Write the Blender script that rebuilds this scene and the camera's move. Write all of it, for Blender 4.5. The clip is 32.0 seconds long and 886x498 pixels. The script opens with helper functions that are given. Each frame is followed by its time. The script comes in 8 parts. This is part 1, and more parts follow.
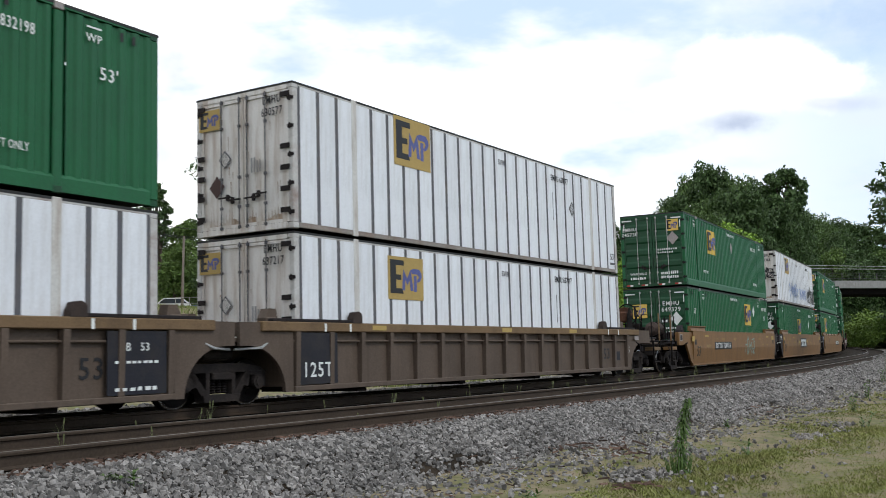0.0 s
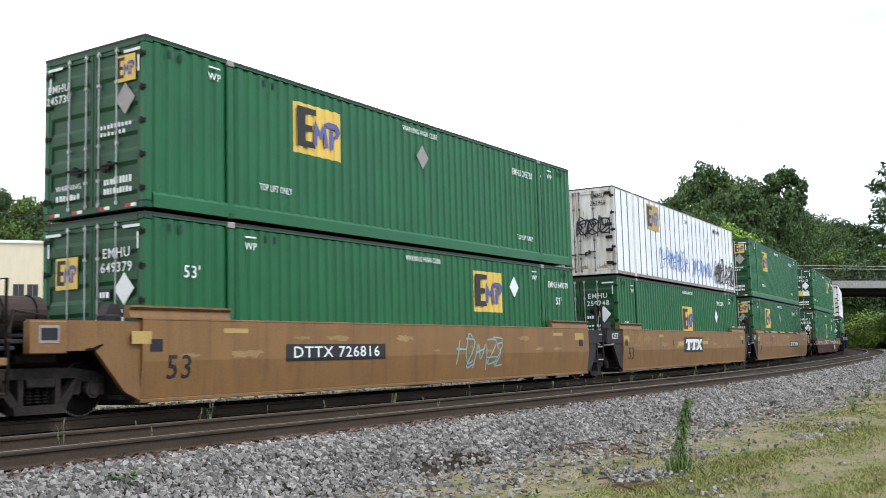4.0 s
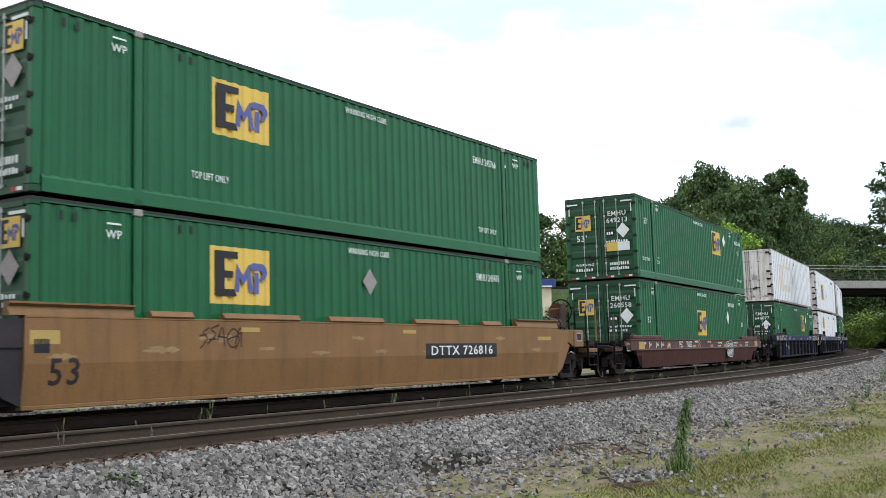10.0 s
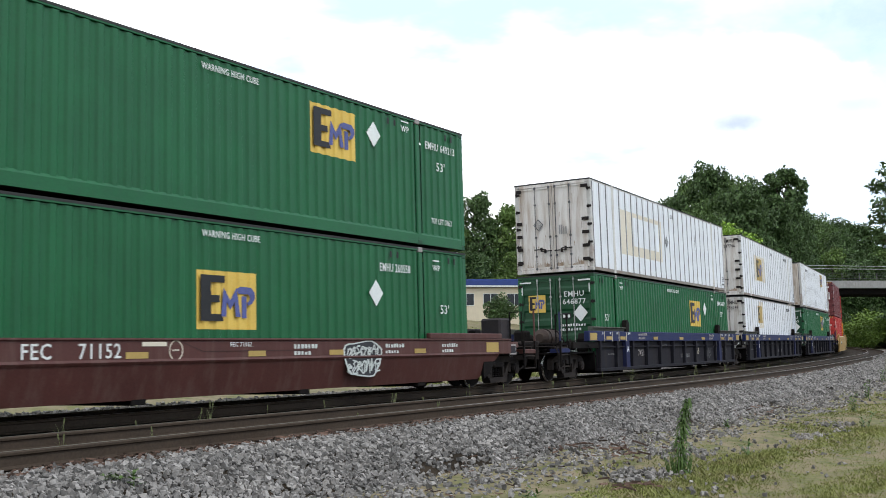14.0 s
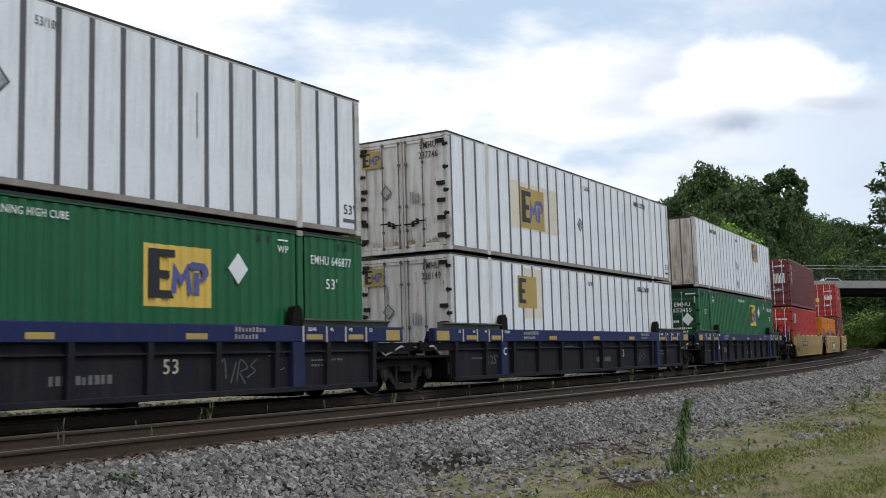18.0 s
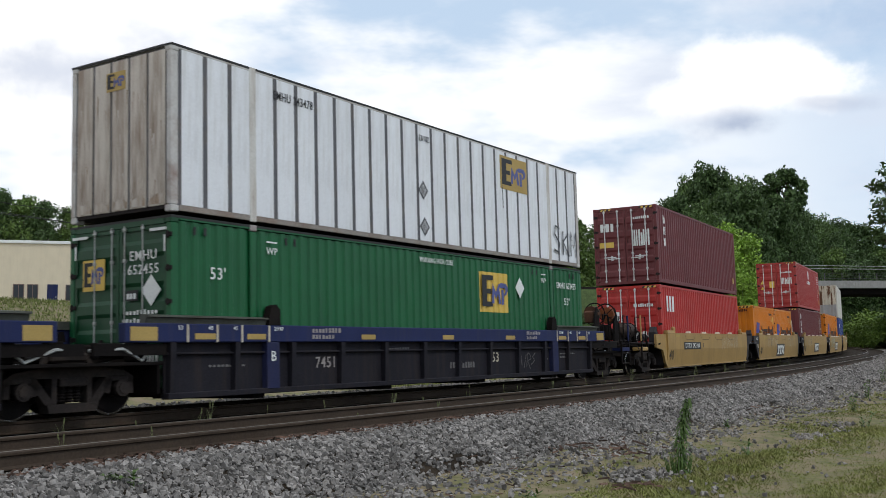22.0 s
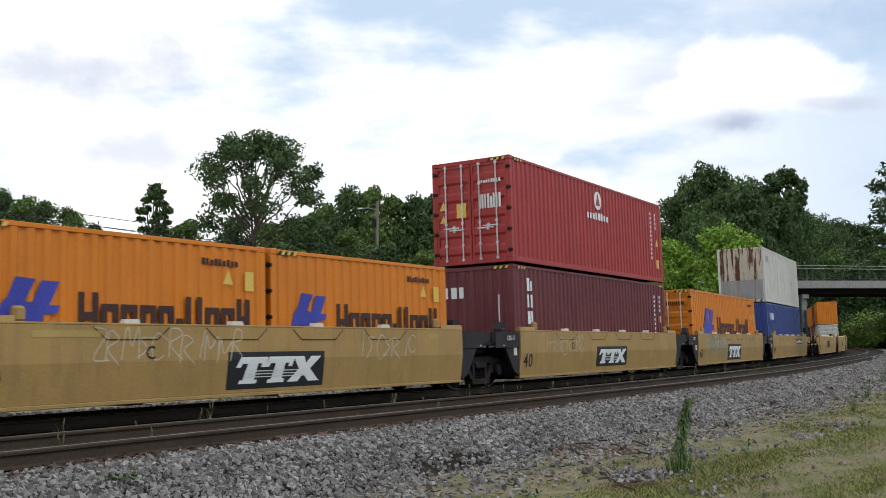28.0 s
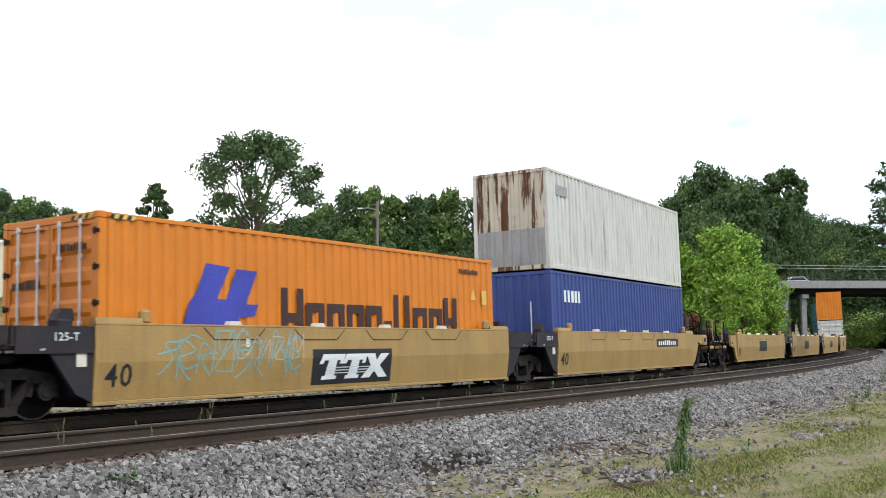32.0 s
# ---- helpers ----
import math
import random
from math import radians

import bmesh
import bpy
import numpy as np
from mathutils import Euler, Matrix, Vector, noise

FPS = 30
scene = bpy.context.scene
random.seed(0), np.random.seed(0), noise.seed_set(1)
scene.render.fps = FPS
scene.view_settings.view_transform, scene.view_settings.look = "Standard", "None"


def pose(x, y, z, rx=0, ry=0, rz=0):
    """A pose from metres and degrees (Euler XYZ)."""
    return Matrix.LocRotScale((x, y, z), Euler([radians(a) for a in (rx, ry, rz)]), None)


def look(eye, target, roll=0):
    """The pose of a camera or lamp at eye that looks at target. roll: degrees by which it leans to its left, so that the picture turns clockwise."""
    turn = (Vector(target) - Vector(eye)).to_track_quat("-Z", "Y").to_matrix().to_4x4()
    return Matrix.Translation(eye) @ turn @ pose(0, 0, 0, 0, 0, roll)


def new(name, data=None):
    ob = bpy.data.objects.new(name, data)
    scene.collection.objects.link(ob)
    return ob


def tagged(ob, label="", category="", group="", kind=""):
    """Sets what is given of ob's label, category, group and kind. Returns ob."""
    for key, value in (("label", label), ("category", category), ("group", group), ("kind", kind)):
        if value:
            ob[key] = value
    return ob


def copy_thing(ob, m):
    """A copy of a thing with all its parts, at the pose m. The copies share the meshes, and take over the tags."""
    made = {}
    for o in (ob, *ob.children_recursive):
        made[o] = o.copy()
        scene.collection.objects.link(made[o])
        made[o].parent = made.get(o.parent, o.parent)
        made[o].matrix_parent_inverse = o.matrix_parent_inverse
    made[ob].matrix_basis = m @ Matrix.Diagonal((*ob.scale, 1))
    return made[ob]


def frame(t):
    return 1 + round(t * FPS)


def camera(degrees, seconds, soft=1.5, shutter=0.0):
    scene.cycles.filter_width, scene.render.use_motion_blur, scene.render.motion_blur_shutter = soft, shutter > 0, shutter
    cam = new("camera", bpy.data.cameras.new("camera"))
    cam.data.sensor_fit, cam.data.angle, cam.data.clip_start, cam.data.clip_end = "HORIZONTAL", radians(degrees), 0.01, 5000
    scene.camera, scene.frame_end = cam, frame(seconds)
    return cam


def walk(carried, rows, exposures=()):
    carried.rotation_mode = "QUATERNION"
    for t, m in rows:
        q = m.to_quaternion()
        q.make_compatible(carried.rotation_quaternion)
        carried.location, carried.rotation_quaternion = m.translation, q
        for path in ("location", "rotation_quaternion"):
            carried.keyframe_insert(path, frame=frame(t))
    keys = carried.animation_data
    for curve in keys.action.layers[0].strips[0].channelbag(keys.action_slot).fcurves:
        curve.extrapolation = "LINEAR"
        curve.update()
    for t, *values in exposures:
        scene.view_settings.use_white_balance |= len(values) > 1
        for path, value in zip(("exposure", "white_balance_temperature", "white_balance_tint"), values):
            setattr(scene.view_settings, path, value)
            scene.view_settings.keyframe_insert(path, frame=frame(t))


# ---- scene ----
# A long double-stack container train passes on the second track of a double line.
cam = camera(46.98, 32.0, soft=0.85, shutter=0.18)
EYE = (0.0, 0.0, 1.21)
AIM = look(EYE, (0.0, 100.0, 1.21 + 100.0 * math.tan(0.08889)))
walk(cam, [(0.0, AIM), (32.0, AIM)],
     exposures=[(0.0, -0.25), (1.5, -0.13), (2.0, -0.03), (3.0, 0.45), (3.5, 0.45), (6.0, 0.42), (7.0, -0.08), (8.0, -0.08), (9.0, 0.08), (10.0, 0.15), (12.0, 0.06), (13.0, 0.06), (14.5, 0.06), (16.5, -0.38), (18.0, -0.48), (19.0, -0.66), (20.0, -0.7), (22.0, -0.5), (23.0, -0.28), (24.0, -0.18), (25.0, -0.08), (26.5, -0.36), (28.0, -0.42), (29.5, 0.1), (31.0, 0.35), (32.0, 0.3)])

# ---- the line: a curve in plan, by arc length ----
KS = (-40.0, -20.0, -5.0, 10.0, 40.0, 70.0, 100.0, 140.0, 200.0)
KV = (-0.0135, -0.00706, 0.00197, 0.00378, 0.00039, 0.00243, 0.00212, 0.00109, 0.0)
SS = np.arange(-90.0, 480.0, 0.5)
_k = np.interp(SS, KS, KV)
_th = np.concatenate([[0.0], np.cumsum((_k[1:] + _k[:-1]) * 0.25)])
_th += 1.00617 - np.interp(0.0, SS, _th)
_c, _s = np.cos(_th), np.sin(_th)
LX = np.concatenate([[0.0], np.cumsum((_c[1:] + _c[:-1]) * 0.25)])
LY = np.concatenate([[0.0], np.cumsum((_s[1:] + _s[:-1]) * 0.25)])
LX -= np.interp(0.0, SS, LX)
LY += 26.103 - np.interp(0.0, SS, LY)
CANT = 0.0325
NEAR_OFF, NEAR_Z = 4.1, 0.085


def on_line(s, off=0.0, z=0.0):
    """World point at arc length s, off metres towards the camera's side."""
    x, y, a = np.interp(s, SS, LX), np.interp(s, SS, LY), np.interp(s, SS, _th)
    return Vector((x + math.sin(a) * off, y - math.cos(a) * off, z))


def line_frame(s, off=0.0, z=0.0):
    a = float(np.interp(s, SS, _th))
    return Matrix.Translation(on_line(s, off, z)) @ Matrix.Rotation(a, 4, "Z")


def car_pose(s, half):
    """Pose of a car whose pivots stand half metres before and behind s; canted with the curve."""
    a, b = on_line(s - half), on_line(s + half)
    turn = math.atan2(b.y - a.y, b.x - a.x)
    return Matrix.Translation((a + b) / 2) @ Matrix.Rotation(turn, 4, "Z") @ Matrix.Rotation(-CANT, 4, "X")


def travel(t):
    return 6.8178 * t + 0.00691 * t * t


# ---- daylight: bright thin overcast, broken towards the right ----
SUN_AZ, SUN_EL = radians(118.0), radians(52.0)
world = bpy.data.worlds.new("sky")
scene.world = world
world.use_nodes = True
_n, _l = world.node_tree.nodes, world.node_tree.links
_n.clear()
_out, _bg = _n.new("ShaderNodeOutputWorld"), _n.new("ShaderNodeBackground")
_sky = _n.new("ShaderNodeTexSky")
_sky.sky_type, _sky.sun_disc = "NISHITA", False
_sky.sun_elevation, _sky.sun_rotation, _sky.dust_density = SUN_EL, SUN_AZ, 2.0
_tc = _n.new("ShaderNodeTexCoord")


def _cloud(scale, loc, size, lo, hi, rough=0.55):
    """A soft mask of cloud, 0 to 1."""
    mp, nz, rp = _n.new("ShaderNodeMapping"), _n.new("ShaderNodeTexNoise"), _n.new("ShaderNodeMapRange")
    mp.inputs["Scale"].default_value, mp.inputs["Location"].default_value = scale, loc
    nz.inputs["Scale"].default_value, nz.inputs["Detail"].default_value, nz.inputs["Roughness"].default_value = size, 6.0, rough
    rp.interpolation_type = "SMOOTHSTEP"
    rp.inputs[1].default_value, rp.inputs[2].default_value = lo, hi
    _l.new(_tc.outputs["Generated"], mp.inputs[0]), _l.new(mp.outputs[0], nz.inputs[0]), _l.new(nz.outputs["Fac"], rp.inputs[0])
    return rp.outputs[0]


def _over(fac, under, colour):
    mx = _n.new("ShaderNodeMix")
    mx.data_type = "RGBA"
    _l.new(fac, mx.inputs[0]), _l.new(under, mx.inputs[6])
    mx.inputs[7].default_value = (*colour, 1)
    return mx.outputs[2]


_haze = _n.new("ShaderNodeMix")
_haze.data_type = "RGBA"
_haze.inputs[0].default_value = 0.8
_haze.inputs[7].default_value = (7.8, 9.8, 12.3, 1)
_l.new(_sky.outputs[0], _haze.inputs[6])


def _math(op, *args):
    nd = _n.new("ShaderNodeMath")
    nd.operation = op
    for k, q in enumerate(args):
        if isinstance(q, (int, float)):
            nd.inputs[k].default_value = q
        else:
            _l.new(q, nd.inputs[k])
    return nd.outputs[0]


_xyz = _n.new("ShaderNodeSeparateXYZ")
_l.new(_tc.outputs["Generated"], _xyz.inputs[0])
_fwd = _math("MAXIMUM", _xyz.outputs[1], 0.05)
_u, _v = _math("DIVIDE", _xyz.outputs[0], _fwd), _math("DIVIDE", _xyz.outputs[2], _fwd)
_fluff = _cloud((1.0, 1.0, 1.3), (0.0, 0.0, 0.0), 9.0, 0.2, 0.8, 0.6)


def _heap(u, v, ru, rv, fluff, soft):
    """One heap of cloud standing in the sky ahead, with a ragged edge."""
    r = _math("SQRT", _math("ADD", _math("POWER", _math("DIVIDE", _math("SUBTRACT", _u, u), ru), 2.0), _math("POWER", _math("DIVIDE", _math("SUBTRACT", _v, v), rv), 2.0)))
    r = _math("ADD", r, _math("MULTIPLY", _math("SUBTRACT", _fluff, 0.5), fluff))
    mr = _n.new("ShaderNodeMapRange")
    mr.interpolation_type = "SMOOTHSTEP"
    mr.inputs[1].default_value, mr.inputs[2].default_value = 1.0, 1.0 - soft
    _l.new(r, mr.inputs[0])
    return mr.outputs[0]


_open = _math("SUBTRACT", 1.0, _math("MULTIPLY", _math("SMOOTH_MIN", _math("MAXIMUM", _math("MULTIPLY", _math("SUBTRACT", _u, 0.12), 2.6), 0.0), 0.75, 0.2), 1.0))
_c0 = _over(_math("MULTIPLY", _cloud((1.4, 1.4, 3.6), (0.35, 0.2, 0.1), 2.3, 0.36, 0.54), _open), _haze.outputs[2], (13.2, 13.3, 13.5))
_c1 = _over(_math("MULTIPLY", _cloud((1.0, 1.0, 3.4), (1.7, 0.9, 0.35), 3.1, 0.52, 0.74), 0.8), _c0, (8.6, 9.4, 11.0))
_c1 = _over(_heap(0.325, 0.262, 0.105, 0.05, 0.7, 0.5), _c1, (13.8, 13.9, 14.0))
_c1 = _over(_heap(0.25, 0.235, 0.07, 0.03, 0.7, 0.6), _c1, (13.4, 13.5, 13.7))
_c1 = _over(_math("MULTIPLY", _heap(0.285, 0.214, 0.085, 0.028, 1.0, 1.0), 0.85), _c1, (4.4, 5.3, 7.3))
_c2 = _over(_math("MULTIPLY", _heap(0.385, 0.235, 0.07, 0.012, 0.9, 0.9), 0.6), _c1, (6.4, 7.2, 9.0))
_c2 = _over(_math("MULTIPLY", _heap(-0.36, 0.27, 0.16, 0.05, 1.2, 1.0), 0.6), _c2, (6.0, 6.9, 8.9))
_c2 = _over(_math("MULTIPLY", _heap(-0.33, 0.185, 0.12, 0.025, 1.2, 1.0), 0.5), _c2, (6.2, 7.0, 9.0))
_c2 = _over(_math("MULTIPLY", _heap(0.42, 0.33, 0.09, 0.05, 1.2, 1.0), 0.6), _c2, (4.6, 6.6, 9.4))
_l.new(_c2, _bg.inputs[0]), _l.new(_bg.outputs[0], _out.inputs[0])
_bg.inputs[1].default_value = 0.117
sun = new("sun", bpy.data.lights.new("sun", "SUN"))
sun.data.energy, sun.data.angle, sun.data.color = 1.4, radians(14.0), (1.0, 0.96, 0.9)
sun.matrix_world = look((math.sin(SUN_AZ) * 60, math.cos(SUN_AZ) * 60, math.tan(SUN_EL) * 60), (0, 0, 0))


# ---- materials ----
def mat(name, col, rough=0.6, metal=0.0, var=0.14, scale=1.3, fine=28.0, bump=0.08, dirt=None, dirt_amt=0.45, streak=False, rand=0.0, island=0.0, spec=0.28, spots=(0.48, 0.75)):
    m = bpy.data.materials.new(name)
    m.use_nodes = True
    n, l = m.node_tree.nodes, m.node_tree.links
    b = n["Principled BSDF"]
    b.inputs["Roughness"].default_value, b.inputs["Metallic"].default_value = rough, metal
    b.inputs["Specular IOR Level"].default_value = spec
    tc = n.new("ShaderNodeTexCoord")
    n1, n2 = n.new("ShaderNodeTexNoise"), n.new("ShaderNodeTexNoise")
    n1.inputs["Scale"].default_value, n1.inputs["Detail"].default_value = scale, 5.0
    n2.inputs["Scale"].default_value, n2.inputs["Detail"].default_value = fine, 3.0
    l.new(tc.outputs["Object"], n1.inputs["Vector"]), l.new(tc.outputs["Object"], n2.inputs["Vector"])
    add = n.new("ShaderNodeMath")
    add.operation = "MULTIPLY_ADD"
    add.inputs[1].default_value = 0.5
    half = n.new("ShaderNodeMath")
    half.operation = "MULTIPLY"
    half.inputs[1].default_value = 0.5
    l.new(n2.outputs["Fac"], half.inputs[0])
    l.new(n1.outputs["Fac"], add.inputs[0]), l.new(half.outputs[0], add.inputs[2])
    ramp = n.new("ShaderNodeValToRGB")
    lo, hi = [max(c * (1 - 2 * var), 0) for c in col], [min(c * (1 + 2 * var), 1) for c in col]
    ramp.color_ramp.elements[0].position, ramp.color_ramp.elements[0].color = 0.3, (*lo, 1)
    ramp.color_ramp.elements[1].position, ramp.color_ramp.elements[1].color = 0.7, (*hi, 1)
    l.new(add.outputs[0], ramp.inputs[0])
    last = ramp.outputs[0]
    if dirt:
        mp, nd = n.new("ShaderNodeMapping"), n.new("ShaderNodeTexNoise")
        mp.inputs["Scale"].default_value = (5.0, 5.0, 0.5) if streak else (1.0, 1.0, 1.0)
        nd.inputs["Scale"].default_value, nd.inputs["Detail"].default_value, nd.inputs["Roughness"].default_value = (1.0 if streak else 1.7), 7.0, 0.65
        r2 = n.new("ShaderNodeValToRGB")
        r2.color_ramp.elements[0].position, r2.color_ramp.elements[1].position = spots
        r2.color_ramp.elements[1].color = (dirt_amt, dirt_amt, dirt_amt, 1)
        mx = n.new("ShaderNodeMix")
        mx.data_type = "RGBA"
        l.new(tc.outputs["Object"], mp.inputs[0]), l.new(mp.outputs[0], nd.inputs["Vector"])
        l.new(nd.outputs["Fac"], r2.inputs[0]), l.new(r2.outputs[0], mx.inputs[0])
        l.new(last, mx.inputs[6])
        mx.inputs[7].default_value = (*dirt, 1)
        last = mx.outputs[2]
    if rand or island:
        src = n.new("ShaderNodeObjectInfo").outputs["Random"] if rand else n.new("ShaderNodeNewGeometry").outputs["Random Per Island"]
        amt = rand or island
        mr, hv = n.new("ShaderNodeMapRange"), n.new("ShaderNodeHueSaturation")
        mr.inputs[3].default_value, mr.inputs[4].default_value = 1 - amt, 1 + amt
        l.new(src, mr.inputs[0]), l.new(mr.outputs[0], hv.inputs["Value"]), l.new(last, hv.inputs["Color"])
        last = hv.outputs[0]
    l.new(last, b.inputs["Base Color"])
    if bump:
        bp = n.new("ShaderNodeBump")
        bp.inputs["Strength"].default_value, bp.inputs["Distance"].default_value = bump * 3, 0.02
        l.new(add.outputs[0], bp.inputs["Height"]), l.new(bp.outputs[0], b.inputs["Normal"])
    return m


RUST = (0.16, 0.07, 0.035)
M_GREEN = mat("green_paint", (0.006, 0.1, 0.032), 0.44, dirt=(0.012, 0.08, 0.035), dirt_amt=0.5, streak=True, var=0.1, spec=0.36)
# side green with the door ends' shade mixed into its colour; castings share it
M_DKGREEN = mat("shaded_green_paint", (0.005, 0.056, 0.02), 0.49, dirt=(0.03, 0.05, 0.03), dirt_amt=0.5, var=0.14, spec=0.36)
M_WHITE = mat("white_panel_paint", (0.74, 0.76, 0.79), 0.55, dirt=(0.36, 0.33, 0.29), dirt_amt=0.5, streak=True, var=0.04, rand=0.04)
M_WDOOR = mat("white_door_paint", (0.68, 0.655, 0.625), 0.6, dirt=(0.32, 0.225, 0.15), dirt_amt=0.85, streak=True, var=0.06, spots=(0.46, 0.72))
M_ENDW = mat("brown_stained_white_paint", (0.56, 0.51, 0.45), 0.7, dirt=(0.2, 0.13, 0.085), dirt_amt=0.85, streak=True, var=0.08, spots=(0.44, 0.68))
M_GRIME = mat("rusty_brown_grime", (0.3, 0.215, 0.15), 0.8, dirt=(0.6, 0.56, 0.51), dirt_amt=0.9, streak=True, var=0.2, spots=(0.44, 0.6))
M_GAP = mat("grey_post_metal", (0.1, 0.1, 0.11), 0.6, dirt=(0.2, 0.15, 0.1), var=0.1)
M_RAILW = mat("white_frame_paint", (0.52, 0.51, 0.49), 0.6, dirt=RUST, dirt_amt=0.7, var=0.08)
M_RAILD = mat("dirty_grey_rail_paint", (0.26, 0.235, 0.21), 0.7, dirt=RUST, dirt_amt=0.6, var=0.14)
M_POST = mat("beige_post_paint", (0.6, 0.59, 0.56), 0.65, dirt=(0.24, 0.15, 0.09), dirt_amt=0.8, streak=True, var=0.08)
M_SEAL = mat("dark_seam_metal", (0.03, 0.03, 0.03), 0.7)
M_MAROON = mat("maroon_paint", (0.125, 0.024, 0.027), 0.49, dirt=(0.17, 0.05, 0.05), dirt_amt=0.5, streak=True, var=0.12, spec=0.36)
M_RED = mat("red_paint", (0.4, 0.022, 0.018), 0.44, dirt=(0.36, 0.08, 0.07), dirt_amt=0.5, streak=True, var=0.1, spec=0.36)
M_RED2 = mat("crimson_paint", (0.33, 0.027, 0.023), 0.44, dirt=(0.3, 0.08, 0.06), dirt_amt=0.4, streak=True, var=0.08, spec=0.36)
M_ORANGE = mat("orange_paint", (0.63, 0.19, 0.009), 0.44, dirt=(0.48, 0.17, 0.025), dirt_amt=0.5, streak=True, var=0.07, spec=0.36)
M_BLUE = mat("blue_paint", (0.025, 0.05, 0.2), 0.44, dirt=(0.06, 0.08, 0.2), dirt_amt=0.4, streak=True, var=0.1, spec=0.36)
M_TEAL = mat("teal_paint", (0.03, 0.13, 0.17), 0.5, var=0.1)
M_OLDW = mat("weathered_white_paint", (0.56, 0.55, 0.5), 0.65, dirt=(0.24, 0.19, 0.13), dirt_amt=0.7, streak=True, var=0.06, spots=(0.52, 0.72))
M_OLDR = mat("rust_eaten_paint", (0.5, 0.45, 0.36), 0.8, dirt=(0.1, 0.045, 0.022), dirt_amt=1.0, streak=True, var=0.1, spots=(0.5, 0.56))
M_OLDG = mat("grey_touch_up_paint", (0.3, 0.3, 0.3), 0.65, dirt=(0.2, 0.15, 0.1), dirt_amt=0.6, streak=True)
M_TAN = mat("tan_car_paint", (0.36, 0.226, 0.074), 0.54, dirt=(0.23, 0.145, 0.06), dirt_amt=0.65, streak=True, var=0.1, spec=0.36)
M_OCHRE = mat("ochre_car_paint", (0.205, 0.105, 0.037), 0.54, dirt=(0.115, 0.062, 0.027), dirt_amt=0.75, streak=True, var=0.1, spec=0.36)
M_BROWN = mat("brown_car_paint", (0.098, 0.07, 0.051), 0.69, dirt=(0.06, 0.042, 0.03), dirt_amt=0.7, streak=True, var=0.14, spec=0.36)
M_CHORD = mat("yellow_brown_chord_paint", (0.17, 0.108, 0.055), 0.7, dirt=(0.08, 0.05, 0.03), dirt_amt=0.7, var=0.14)
M_DUST = mat("dusty_grey_steel", (0.021, 0.0175, 0.0175), 0.8, dirt=(0.045, 0.034, 0.028), dirt_amt=0.55, streak=True, var=0.14, spec=0.15)
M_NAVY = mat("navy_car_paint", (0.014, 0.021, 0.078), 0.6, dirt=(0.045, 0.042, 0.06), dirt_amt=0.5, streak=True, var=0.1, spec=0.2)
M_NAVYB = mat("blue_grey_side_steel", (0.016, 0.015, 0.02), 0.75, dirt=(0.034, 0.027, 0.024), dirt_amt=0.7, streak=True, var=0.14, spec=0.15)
M_NAVYP = mat("dull_blue_stiffener_paint", (0.022, 0.026, 0.07), 0.7, dirt=(0.05, 0.042, 0.045), dirt_amt=0.6, streak=True, var=0.12, spec=0.15)
M_OXIDE = mat("oxide_red_car_paint", (0.075, 0.024, 0.019), 0.59, dirt=(0.12, 0.07, 0.058), dirt_amt=0.75, streak=True, var=0.1, spec=0.36)
M_BLACK = mat("grimy_black_steel", (0.008, 0.0065, 0.0062), 0.75, dirt=(0.026, 0.019, 0.015), dirt_amt=0.5, var=0.2, spec=0.1)
M_BOGIE = mat("dusty_bogie_iron", (0.026, 0.0215, 0.02), 0.85, dirt=(0.075, 0.057, 0.044), dirt_amt=0.6, var=0.2, spec=0.15)
M_LEDGE = mat("grey_green_ledge_paint", (0.085, 0.09, 0.075), 0.7, dirt=(0.05, 0.04, 0.03), dirt_amt=0.7, var=0.15)
M_TREAD = mat("polished_tread_steel", (0.5, 0.5, 0.5), 0.25, metal=1.0)
M_STEEL = mat("galvanised_rod_steel", (0.4, 0.41, 0.4), 0.45, metal=0.4, dirt=(0.2, 0.13, 0.08))
M_ROD = mat("bright_lock_rod_steel", (0.6, 0.61, 0.6), 0.45, metal=0.2, dirt=(0.3, 0.22, 0.16), dirt_amt=0.5)
M_YELLOW = mat("yellow_decal", (0.66, 0.45, 0.095), 0.5, var=0.06)
M_MUSTARD = mat("faded_mustard_decal", (0.4, 0.28, 0.09), 0.6, var=0.08)
M_PALEY = mat("pale_tan_patch", (0.66, 0.6, 0.49), 0.6, var=0.06)
M_INK = mat("black_decal", (0.02, 0.02, 0.022), 0.5)
M_INKB = mat("violet_blue_decal", (0.085, 0.1, 0.27), 0.5)
M_LOGOB = mat("deep_blue_decal", (0.05, 0.06, 0.34), 0.5)
M_BRNINK = mat("dark_brown_decal", (0.05, 0.022, 0.018), 0.55)
M_LET = mat("white_lettering", (0.72, 0.74, 0.72), 0.5, var=0.06)
M_SPRAYB = mat("blue_spray_paint", (0.12, 0.22, 0.5), 0.5)
M_SPRAYK = mat("black_spray_paint", (0.03, 0.03, 0.035), 0.5)
M_SPRAYC = mat("teal_spray_paint", (0.2, 0.36, 0.34), 0.5)
M_SPRAYW = mat("pale_spray_paint", (0.55, 0.58, 0.55), 0.5)
M_RAIL = mat("worn_rail_steel", (0.055, 0.04, 0.029), 0.7, dirt=(0.05, 0.03, 0.018), var=0.16, spec=0.15)
M_RAILTOP = mat("running_surface_steel", (0.17, 0.148, 0.125), 0.45, metal=0.6)
M_TIE = mat("creosoted_tie_wood", (0.026, 0.019, 0.015), 0.9, dirt=(0.06, 0.037, 0.027), var=0.2, rand=0.25)
